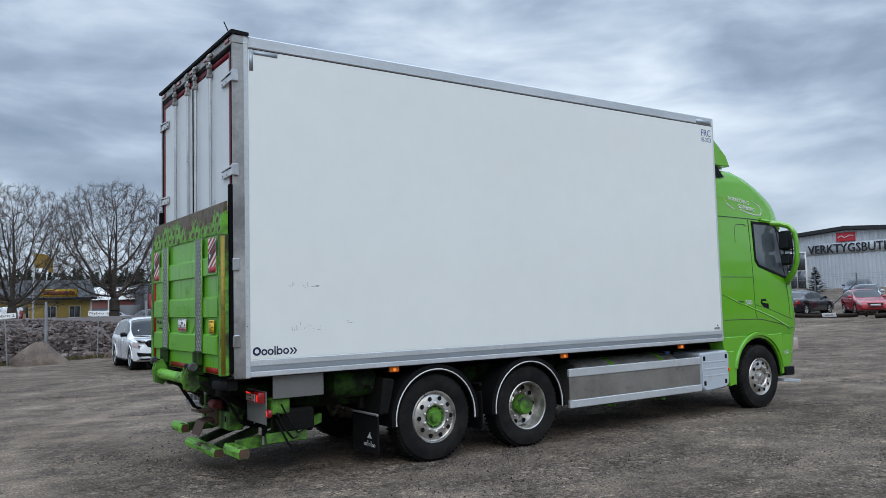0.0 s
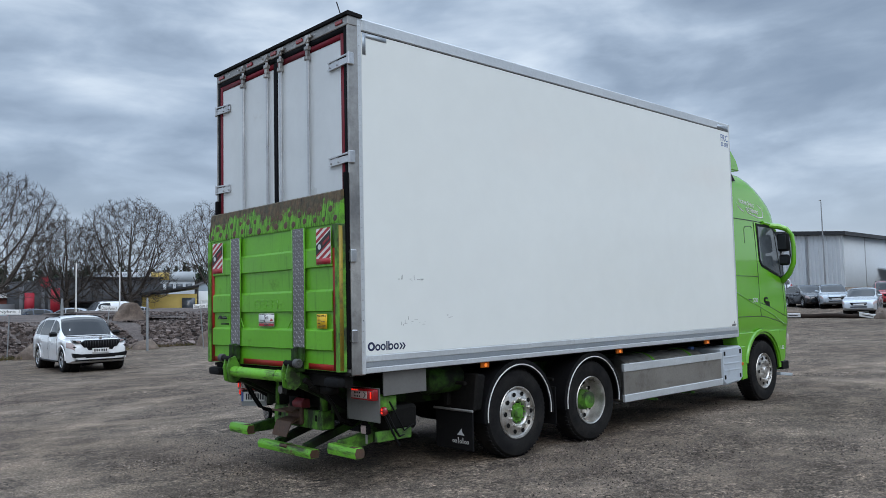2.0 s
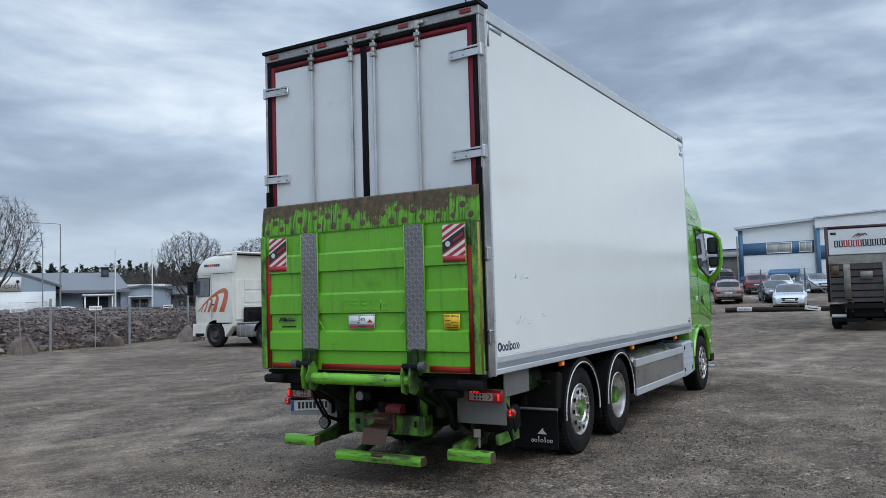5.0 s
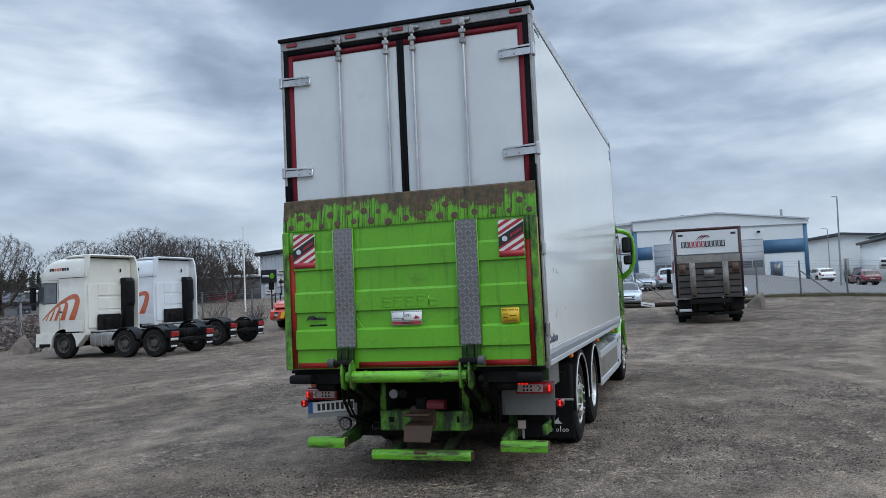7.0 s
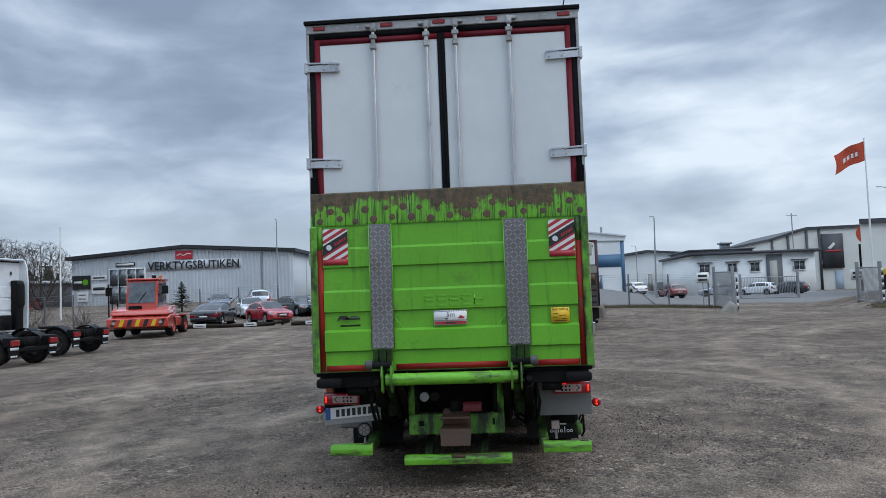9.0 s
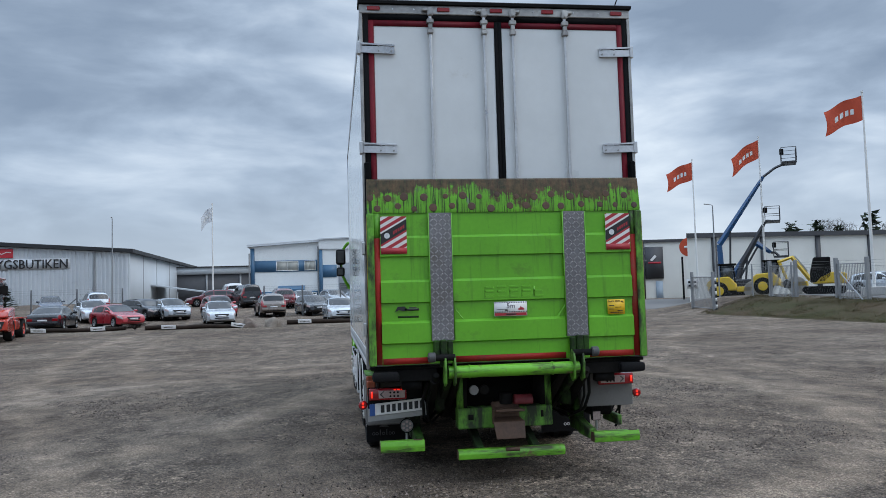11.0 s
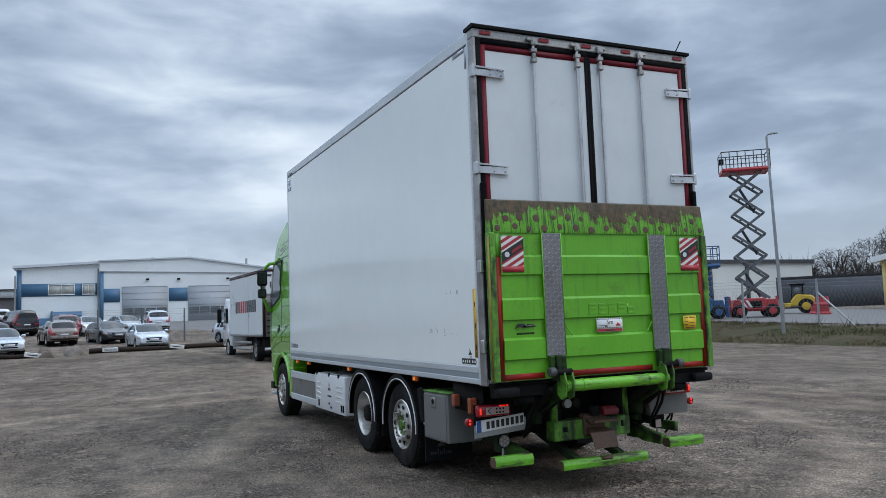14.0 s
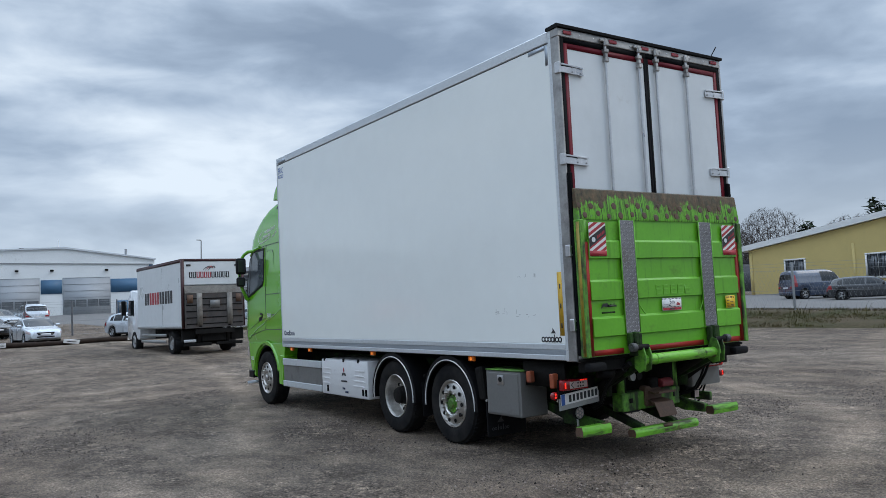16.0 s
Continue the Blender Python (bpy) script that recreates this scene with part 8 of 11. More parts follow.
def lorry_wheel(parent, x, y, r, s, w=0.30, rim=None):
    m = pose(x, y, r, -90 * s, 0, 0)
    wh = part("wheel", G().lathe([(r * 0.58, -w), (r * 0.92, -w), (r, -w + 0.06), (r, -0.06), (r * 0.94, -0.01), (r * 0.8, 0.005), (r * 0.60, -0.01), (r * 0.58, -0.05)], 30, m, close=True), TYRE, parent)
    part("rim", G().lathe([(r * 0.60, -0.012), (r * 0.56, -0.01), (r * 0.53, -0.10), (r * 0.36, -0.13), (r * 0.28, -0.06), (r * 0.24, -0.02), (r * 0.05, -0.01)], 24, m), rim or GREYM, wh)
    g = G()
    for k in range(8):
        a = k * math.tau / 8
        g.lathe([(0.03, 0), (0.03, 0.01)], 8, m @ pose(r * 0.45 * math.cos(a), r * 0.45 * math.sin(a), -0.118, 0, 0, 0))
    part("rim_hole", g, DARK, wh)


TANKM = surf("dull_tank_aluminium", (0.30, 0.29, 0.275), (0.2, 0.19, 0.18), rough=0.5, metal=0.5, vary=0.1, dirt=(0.12, 0.1, 0.09), dirt_amt=0.35)


def tractor_unit(name, label, mat, at, stripes=True, pusher=True):
    """A heavy tractor unit: cab over the front axle at x = 0, bare chassis with fifth wheel behind."""
    t = thing(name, label, "truck", "parked tractor units", at)
    rings = []
    for z, xb, xf, hw, r in ((0.95, -1.05, 1.32, 1.20, 0.16), (1.5, -1.05, 1.36, 1.24, 0.20), (2.0, -1.05, 1.35, 1.24, 0.22), (2.6, -1.05, 1.30, 1.23, 0.24), (2.98, -1.05, 1.24, 1.222, 0.25), (3.04, -1.05, 1.27, 1.237, 0.26), (3.25, -1.06, 1.20, 1.23, 0.28), (3.5, -1.07, 1.05, 1.21, 0.30), (3.64, -1.08, 0.85, 1.18, 0.34), (3.74, -1.09, 0.55, 1.13, 0.36), (3.79, -1.10, 0.1, 1.05, 0.35)):
        p = [(xb, -hw), (xb + 0.6, -hw), (xf - r - 0.1, -hw)] + [(xf - r - 0.05 + r * math.cos(radians(a)), -hw + r + r * math.sin(radians(a))) for a in (-75, -50, -25, 0)]
        p += [(xf, 0)] + [(xf - r - 0.05 + r * math.cos(radians(a)), hw - r + r * math.sin(radians(a))) for a in (0, 25, 50, 75)] + [(xf - r - 0.1, hw), (xb + 0.6, hw), (xb, hw)]
        rings.append([Vector((a, b, z)) for a, b in p])
    cab = part("cab", G().loft(rings), mat, t, "high-roof sleeper cab")
    part("roof_spoiler", G().prism([(-1.16, 3.77), (-1.32, 3.82), (-1.30, 3.87), (-0.4, 3.86), (0.0, 3.79)], "y", -1.16, 1.16, 0.015), mat, cab)
    part("spoiler_gap", G().box(-1.14, -1.08, -1.05, 1.05, 3.73, 3.775), DARK, cab)
    part("roof_vent", G().box(-1.112, -1.085, -0.62, -0.55, 3.22, 3.36, 0.01), BLACKP, cab)
    for s in (1, -1):
        f = lambda a, b: sorted((s * a, s * b))
        part("side_window", G().prism([(0.30, 2.12), (0.30, 2.84), (1.00, 2.84), (1.14, 2.6), (1.18, 2.2), (0.95, 2.10)], "y", *f(1.205, 1.249), 0.004), GLASSL, cab, "dark side window")
        part("window_rubber", G().tube([(0.28, s * 1.246, 2.10), (0.28, s * 1.246, 2.86), (1.01, s * 1.246, 2.86), (1.16, s * 1.246, 2.6), (1.20, s * 1.246, 2.18), (0.95, s * 1.246, 2.08), (0.28, s * 1.246, 2.10)], 0.016, 5), INK, cab)
        part("door_handle", G().box(0.02, 0.16, *f(1.24, 1.262), 1.72, 1.78, 0.01), BLACKP, cab)
        part("side_locker", G().box(-0.98, -0.12, *f(1.236, 1.245), 1.0, 1.40, 0.006), mat, cab)
        part("wing", G().prism([(1.34, 0.95), (1.36, 0.45), (0.62, 0.42)] + [(0.60 * math.cos(radians(a)), 0.5 + 0.60 * math.sin(radians(a))) for a in range(0, 181, 15)] + [(-0.62, 0.42), (-1.05, 0.85), (-1.05, 0.96)], "y", *f(0.95, 1.238), 0.006), mat, cab)
        part("cab_seam", G().tube([(0.16, s * 1.243, 1.0), (0.20, s * 1.243, 2.95), (1.15, s * 1.2, 2.97)], 0.008, 4), INK, cab)
        part("cab_seam", G().tube([(-1.05, s * 1.234, 3.02), (0.0, s * 1.232, 3.02), (1.0, s * 1.19, 3.02)], 0.012, 4), INK, cab)
        part("air_baffle", G().prism([(-1.06, 3.02), (-1.20, 3.02), (-1.28, 3.5), (-1.30, 3.85), (-1.06, 3.85)] if s > 0 else [(-1.06, 0.95), (-1.42, 0.95), (-1.44, 3.0), (-1.38, 3.6), (-1.28, 3.85), (-1.06, 3.85)], "y", *f(1.16, 1.225), 0.01), mat, cab, "side air baffle")
        part("mirror", G().box(1.18, 1.32, *f(1.32, 1.55), 2.15, 2.75, 0.03).box(1.18, 1.3, *f(1.32, 1.5), 1.85, 2.08, 0.03), BLACKP, cab, "black wing mirror")
        part("step", G().box(0.62, 1.2, *f(1.0, 1.24), 0.42, 0.58, 0.02), BLACKP, cab)
        if stripes:
            for pts, wid in (
                    ([(-0.42, 1.44), (-0.60, 1.80), (-0.71, 2.14), (-0.64, 2.30), (-0.42, 2.30), (-0.05, 2.16), (0.35, 1.95), (0.70, 1.70), (1.0, 1.46)], [0.27, 0.25, 0.23, 0.20, 0.15, 0.12, 0.09, 0.06, 0.03]),
                    ([(0.03, 1.44), (-0.11, 1.78), (-0.19, 2.02), (-0.12, 2.12), (0.05, 2.08)], [0.21, 0.19, 0.15, 0.10, 0.04]),
                    ([(0.36, 1.44), (0.22, 1.75), (0.14, 1.92), (0.25, 1.97)], [0.13, 0.11, 0.08, 0.03]),
                    ([(0.62, 1.44), (0.47, 1.70), (0.38, 1.87)], [0.08, 0.06, 0.03]),
                    ([(0.82, 1.44), (0.66, 1.68)], [0.05, 0.025])):
                # a smooth run through the given points
                fine, wide = [], []
                for i in range(len(pts) - 1):
                    c0, c1, c2, c3 = [Vector(pts[max(0, min(len(pts) - 1, i + j))]) for j in (-1, 0, 1, 2)]
                    for u in (0.0, 0.25, 0.5, 0.75):
                        fine.append(0.5 * (2 * c1 + (c2 - c0) * u + (2 * c0 - 5 * c1 + 4 * c2 - c3) * u * u + (3 * c1 - c0 - 3 * c2 + c3) * u ** 3))
                        wide.append(wid[i] * (1 - u) + wid[i + 1] * u)
                pts, wid = [tuple(v) for v in fine] + [pts[-1]], wide + [wid[-1]]
                rows = []
                for i, (px_, pz) in enumerate(pts):
                    q0, q1 = Vector(pts[max(0, i - 1)]), Vector(pts[min(len(pts) - 1, i + 1)])
                    d = (q1 - q0).normalized() * wid[i] * 0.5
                    nx, nz = -d.y, d.x
                    if i == 0:
                        nx, nz = -wid[0] * 0.5, 0.0
                    ya, yb = s * 1.232, s * 1.2475
                    rows.append([Vector((px_ + nx, ya, pz + nz)), Vector((px_ + nx, yb, pz + nz)), Vector((px_ - nx, yb, pz - nz)), Vector((px_ - nx, ya, pz - nz))])
                part("stripe", G().loft(rows), P_ORANGE, cab, "orange curved stripe")
            for k in range(8):
                xa = 0.62 - k * 0.12
                part("word_bar", G().prism([(xa, 3.30), (xa - 0.09, 3.30), (xa - 0.09, 3.41), (xa, 3.41)], "y", *f(1.20, 1.2315)), P_ORANGE if 2 <= k <= 4 else INK, cab)
        part("fuel_tank", G().box(-2.35, -1.15, *f(0.62, 1.18), 0.42, 0.92, 0.10, seg=3), TANKM, t, "dull aluminium fuel tank")
        for x in (-1.45, -1.75, -2.05):
            part("tank_strap", G().box(x - 0.03, x + 0.03, *f(0.61, 1.19), 0.41, 0.93, 0.09, seg=2), GREYM, t)
        ax = (0.0, -2.85, -4.15) if pusher else (0.0, -3.7)
        for x in ax:
            lorry_wheel(t, x, s * 1.24, 0.52 if x == 0 else 0.50, s, rim=RIMG)
        for x in ax[1:]:
            gp = [(x + 0.60 * math.cos(radians(a)), 0.5 + 0.60 * math.sin(radians(a))) for a in range(15, 166, 10)]
            gq = [(x + 0.56 * math.cos(radians(a)), 0.5 + 0.56 * math.sin(radians(a))) for a in range(165, 14, -10)]
            part("mudguard", G().prism(gp + gq, "y", *f(0.78, 1.25)), BLACKP, t, "black mudguard")
        xe = ax[-1] - 0.72
        part("mud_flap", G().box(xe, xe + 0.03, *f(0.78, 1.24), 0.30, 0.92, 0.004), BLACK, t, "black rear flap")
        part("rear_lamp", G().box(xe - 0.07, xe - 0.02, *f(0.80, 1.24), 0.70, 0.88, 0.01), REDLENS, t, "red rear lamp")
        for k in range(4):
            part("flap_bar", G().box(xe - 0.008, xe, *f(0.86 + k * 0.085, 0.925 + k * 0.085), 0.33, 0.39), WHITED, t)
        part("lamp_carrier", G().box(xe - 0.02, xe + 0.25, *f(0.78, 1.25), 0.66, 0.98, 0.03), BLACKP, t)
        part("plate_strip", G().box(xe - 0.03, xe - 0.02, *f(0.82, 1.22), 0.56, 0.65), WHITED, t)
        part("chassis_rail", G().box(xe + 0.05, 1.0, *f(0.36, 0.44), 0.68, 0.95), DARK, t)
    part("rear_plate", G().box(-1.09, -1.06, -1.1, 1.1, 1.1, 2.75, 0.01), mat, cab)
    for k in range(3):
        part("panel_rib", G().box(-1.112, -1.088, -0.98, 0.62, 1.28 + k * 0.52, 1.72 + k * 0.52, 0.014), mat, cab)
    part("engine_gear", G().box(-1.25, -1.08, -0.45, 0.70, 0.95, 1.60, 0.05).box(-1.30, -1.2, -0.3, 0.0, 1.1, 1.5, 0.03).box(-1.31, -1.2, 0.15, 0.5, 1.05, 1.45, 0.03), DARK, t, "dark air lines and fittings")
    for k in range(5):
        part("air_line", G().tube([(-1.2, -0.3 + k * 0.17, 1.5 - 0.05 * (k % 2)), (-1.34, -0.28 + k * 0.17, 1.3), (-1.3, -0.2 + k * 0.15, 1.05), (-1.5, -0.1 + k * 0.1, 0.98)], 0.022, 6), BLACKP, t)
    part("battery_step", G().box(-1.6, -1.2, 0.62, 1.15, 0.95, 1.0, 0.01), GREYM, t)
    part("intake_duct", G().prism([(-1.09, 0.9), (-1.34, 0.9), (-1.36, 1.9), (-1.42, 2.0), (-1.42, 2.85), (-1.34, 3.0), (-1.09, 3.0)], "y", -1.02, -0.55, 0.05, seg=2), BLACKP, t, "black intake duct")
    fifth = -2.85 if pusher else -3.3
    part("fifth_wheel", G().lathe([(0.05, 0), (0.46, 0), (0.48, 0.05), (0.44, 0.09), (0.1, 0.09)], 22, pose(fifth - 0.35, 0, 1.02)), DARK, t, "round black fifth-wheel plate")
    part("deck_plate", G().box(-2.3, -1.2, -0.7, 0.7, 0.95, 1.0), GREYM, t)
    part("crossmember", G().box(ax[-1] - 0.6, ax[-1] - 0.5, -0.36, 0.36, 0.62, 0.95), DARK, t)
    part("rear_bar", G().box(ax[-1] - 0.7, ax[-1] - 0.62, -0.8, 0.8, 0.5, 0.62, 0.01), DARK, t)
    part("air_tank", G().cyl((ax[-1] - 0.5, -0.3, 0.55), (ax[-1] - 0.5, 0.3, 0.55), 0.14, n=12), BLACKP, t)
    for x in ax:
        part("axle", G().cyl((x, -0.95, 0.5), (x, 0.95, 0.5), 0.10, n=10), DARK, t)
    part("bumper", G().box(1.10, 1.38, -1.2, 1.2, 0.42, 0.96, 0.08, seg=2), mat, cab)
    part("windscreen", G().box(1.16, 1.275, -1.0, 1.0, 2.0, 2.65, 0.05), GLASS, cab)
    return t


tractor_unit("tractor_unit", "cream tractor unit with orange stripes and bare chassis", P_CREAM, pose(17.75, 20.0, ground_z(17, 18), 0, 0, 88))
tractor_unit("tractor_unit", "white tractor unit with orange stripes behind the other", P_TWHITE, pose(22.3, 20.5, ground_z(24, 20), 0, 0, 88))


LIFTDK = surf("worn_dark_lift", (0.075, 0.068, 0.064), (0.045, 0.04, 0.038), rough=0.55, metal=0.3, blotch=3, vary=0.2, dirt=(0.10, 0.06, 0.04), dirt_amt=0.3)


def cargo_truck():
    """White box truck with dark red rear frame and raised grey tail lift, parked past the green truck."""
    RX, Y = 25.6, -3.25
    t = thing("cargo_truck", "white box truck with dark red rear and grey tail lift", "truck", at=pose(RX, Y, ground_z(26, -3), 0, 0, 2.5))
    Z0, Z1, hw = 1.05, 3.82, 1.28
    part("cargo_box", G().box(0.05, 6.2, -hw, hw, Z0, Z1 - 0.06, 0.01), WHITED, t, "white cargo box")
    part("box_edge", G().box(0.0, 6.25, -hw - 0.01, -hw + 0.05, Z1 - 0.14, Z1 - 0.04).box(0.0, 6.25, hw - 0.05, hw + 0.01, Z1 - 0.14, Z1 - 0.04).box(0, 6.25, -hw, hw, Z1 - 0.06, Z1), DARKRED, t, "dark box edge")
    part("rear_frame", G().box(-0.06, 0.05, -hw - 0.01, -hw + 0.10, Z0, Z1).box(-0.06, 0.05, hw - 0.10, hw + 0.01, Z0, Z1).box(-0.06, 0.05, -hw + 0.1, hw - 0.1, Z1 - 0.10, Z1).box(-0.06, 0.05, -hw + 0.1, hw - 0.1, Z0, Z0 + 0.12), DARKRED, t, "black-maroon rear frame")
    bd = part("sign_panel", G().box(-0.05, 0.03, -1.17, 1.17, 2.78, 3.71, 0.01), WHITED, t, "white rear panel with plain mark")
    for k in range(11):
        y = 0.98 - k * 0.152
        m_ = REDS if 2 <= k <= 5 else INK
        part("mark", G().tube([(-0.052, y - 0.02, 3.07), (-0.052, y - 0.02, 3.29), (-0.052, y - 0.11, 3.29), (-0.052, y - 0.11, 3.07), (-0.052, y - 0.02, 3.07)], 0.022, 4), m_, bd)
    for y in (1.0, -1.0):
        part("mark", G().box(-0.06, -0.051, y - 0.09, y + 0.09, 3.52, 3.60), INK, bd)
    for k in range(3):
        part("mark_arc", G().tube([(-0.055, 0.42 - k * 0.10, 3.35), (-0.055, 0.30 - k * 0.10, 3.46), (-0.055, 0.16 - k * 0.10, 3.52), (-0.055, 0.11 - k * 0.10, 3.44)], [0.006, 0.016, 0.022, 0.018], 6), REDS if k == 1 else INK, bd)
    lf = part("tail_lift", G().prism([(-0.14, 1.05), (-0.14, 2.45), (-0.10, 2.74), (-0.06, 2.74), (-0.06, 1.05)], "y", -1.2, 1.2, 0.008), LIFTDK, t, "raised dark grey tail lift platform")
    part("lip", G().prism([(-0.155, 2.44), (-0.112, 2.74), (-0.10, 2.74), (-0.14, 2.44)], "y", -1.2, 1.2), LIPG, lf)
    for y in (-0.62, 0.62):
        part("tread_strip", G().box(-0.165, -0.141, y - 0.11, y + 0.11, 1.15, 2.44), LIPG, lf)
    for k in range(5):
        part("rib", G().box(-0.155, -0.14, -1.15, 1.15, 1.2 + k * 0.25, 1.24 + k * 0.25), DARK, lf)
    part("label", G().box(-0.17, -0.156, -0.2, 0.2, 1.85, 2.15), GREYBOX, lf)
    part("lift_frame", G().box(-0.15, 0.2, -0.8, 0.8, 0.82, 1.0).prism([(-0.1, 1.0), (0.05, 1.0), (0.6, 0.45), (0.45, 0.4)], "y", -0.72, -0.6).prism([(-0.1, 1.0), (0.05, 1.0), (0.6, 0.45), (0.45, 0.4)], "y", 0.6, 0.72), DARK, t)
    for s in (1, -1):
        f = lambda a, b: sorted((s * a, s * b))
        part("rear_lamp", G().box(0.1, 0.2, *f(0.86, 1.20), 0.64, 0.78, 0.02), REDLENS, t, "red rear lamp")
        part("lamp_carrier", G().box(0.08, 0.22, *f(0.74, 1.26), 0.52, 0.98, 0.02), DARK, t)
        part("lift_post", G().prism([(-0.16, 1.15), (-0.02, 1.15), (0.3, 0.40), (0.12, 0.36)], "y", *f(0.52, 0.66), 0.02), DARK, t)
        part("hazard_flag", G().box(-0.17, -0.156, *f(0.88, 1.12), 2.05, 2.38), BROWNS, lf)
        part("mud_flap", G().box(0.9, 0.93, *f(0.72, 1.24), 0.18, 0.62), BLACK, t)
        part("underrun", G().box(0.02, 0.14, *f(0.1, 1.2), 0.34, 0.46, 0.02), DARK, t)
        lorry_wheel(t, 1.6, s * 1.22, 0.48, s)
        lorry_wheel(t, 7.2, s * 1.20, 0.48, s)
        part("side_guard", G().box(2.3, 5.9, *f(1.2, 1.23), 0.72, 0.84).box(2.3, 5.9, *f(1.2, 1.23), 0.45, 0.57), GREYM, t, "grey side guard rails")
        for k in range(11):
            x = 1.15 + k * 0.36
            part("mark", G().box(x, x + 0.26, *f(hw, hw + 0.006), 2.10, 2.62, 0.002), REDS if 5 <= k <= 8 else INK, t)
        part("rope_rail", G().box(0.1, 6.2, *f(hw, hw + 0.02), Z0, Z0 + 0.12), GREYM, t)
        part("mirror", G().box(8.1, 8.25, *f(1.3, 1.5), 1.7, 2.4, 0.03), BLACKP, t, "black wing mirror")
        part("door_seam", G().box(2.48, 2.5, *f(hw, hw + 0.005), 1.2, 3.6), GREYM, t)
    part("number_plate", G().box(0.06, 0.078, 0.72, 1.2, 0.50, 0.61), PLATE, t)
    part("lift_housing", G().box(0.02, 0.3, -0.5, 0.5, 0.5, 1.02, 0.03), DARK, t)
    part("chassis", G().box(0.2, 8.0, -0.45, 0.45, 0.6, 1.04), DARK, t)
    part("axle", G().cyl((1.6, -0.9, 0.48), (1.6, 0.9, 0.48), 0.16, n=10), DARK, t)
    part("cab", G().prism([(6.4, 0.55), (6.4, 2.75), (7.9, 2.9), (8.25, 2.5), (8.42, 1.5), (8.45, 0.55)], "y", -1.18, 1.18, 0.10, seg=2), P_TWHITE, t, "white cab")
    part("cab_window", G().prism([(7.2, 1.65), (7.2, 2.4), (8.05, 2.4), (8.25, 1.7)], "y", -1.19, 1.19), GLASS, t)


cargo_truck()


def terminal_tractor():
    t = thing("terminal_tractor", "red-orange terminal tractor with glazed cab and striped bumper", "truck", at=place(33.6, 18.55, 192) @ Matrix.Diagonal((1.20, 1.20, 0.98, 1)))
    # x ahead; cab sits high on its left-hand side
    part("chassis", G().box(-2.6, 1.9, -0.55, 0.55, 0.55, 0.95, 0.03).box(-2.8, -0.4, -1.05, 1.05, 0.95, 1.10, 0.02), P_REDOR, t, "orange chassis deck")
    part("front_bumper", G().prism([(1.9, 0.45), (2.35, 0.55), (2.35, 1.0), (1.7, 1.15), (1.2, 1.15), (1.2, 0.45)], "y", -1.25, 1.25, 0.03), P_REDOR, t, "orange bumper with black stripes")
    for k in range(7):
        y = -1.1 + k * 0.33
        part("hazard_stripe", G().prism([(y, 0.60), (y + 0.16, 0.60), (y + 0.26, 0.95), (y + 0.10, 0.95)], "x", 2.352, 2.358), YELLOWS if k % 2 else INK, t)
    part("hood", G().prism([(0.4, 1.15), (2.0, 1.15), (1.9, 1.42), (1.2, 1.62), (0.4, 1.62)], "y", -1.2, 1.2, 0.05), P_REDOR, t, "orange engine cover")
    cab = part("cab", G().prism([(-0.2, 1.1), (1.7, 1.1), (1.7, 1.75), (1.45, 3.0), (-0.2, 3.0)], "y", -0.62, 0.68, 0.05), P_REDOR, t, "orange operator cab")
    part("front_glass", G().prism([(1.69, 1.80), (1.475, 2.88), (1.49, 2.88), (1.715, 1.80)], "y", -0.52, 0.58), GLASSL, cab)
    part("windscreen_wiper", G().tube([(1.72, -0.1, 1.82), (1.63, 0.2, 2.35)], 0.015, 5), DARK, cab)
    part("grille", G().box(1.70, 1.73, -0.5, 0.05, 1.3, 1.65, 0.01), DARK, cab, "black louvred grille")
    for y0, y1 in ((0.68, 0.695), (-0.635, -0.62)):
        for glass_side in (((0.0, 1.75), (0.66, 1.75), (0.66, 2.85), (0.0, 2.85)), ((0.76, 1.45), (1.55, 1.45), (1.32, 2.85), (0.76, 2.85))):
            part("side_glass", G().prism(glass_side, "y", y0, y1), GLASSL, cab)
    part("roof", G().box(-0.3, 1.55, -0.69, 0.75, 3.0, 3.10, 0.03), P_REDOR, cab)
    for y in (-0.5, 0.0, 0.5):
        part("roof_lamp", G().box(1.35, 1.5, y - 0.08, y + 0.08, 3.1, 3.25, 0.02), DARK, cab)
    part("beacon", G().cyl((0.2, 0.5, 3.1), (0.2, 0.5, 3.28), 0.07, n=10), AMBER, cab, "amber beacon")
    part("mirror", G().tube([(1.5, 0.68, 2.2), (1.6, 1.0, 2.3), (1.6, 1.0, 2.7), (1.45, 0.7, 2.75)], 0.025, 6).box(1.52, 1.64, 0.86, 1.12, 2.25, 2.68, 0.02), DARK, t)
    part("mirror", G().tube([(2.1, -1.2, 1.1), (2.1, -1.2, 2.8), (2.1, -0.75, 2.8), (2.1, -0.75, 1.9), (2.1, -1.2, 1.9)], 0.03, 6).box(2.04, 2.16, -1.32, -1.08, 2.2, 2.65, 0.02), DARK, t)
    part("hand_rail", G().tube([(1.6, -1.2, 1.1), (1.6, -1.2, 2.0), (0.8, -1.2, 2.0), (0.8, -1.2, 1.1)], 0.025, 6), DARK, t)
    part("exhaust", G().cyl((0.0, -0.4, 1.0), (0.0, -0.4, 2.9), 0.09, n=10), DARK, t)
    part("fifth_wheel", G().lathe([(0.05, 0), (0.45, 0), (0.45, 0.07), (0.1, 0.09)], 18, pose(-1.6, 0, 1.12)), DARK, t)
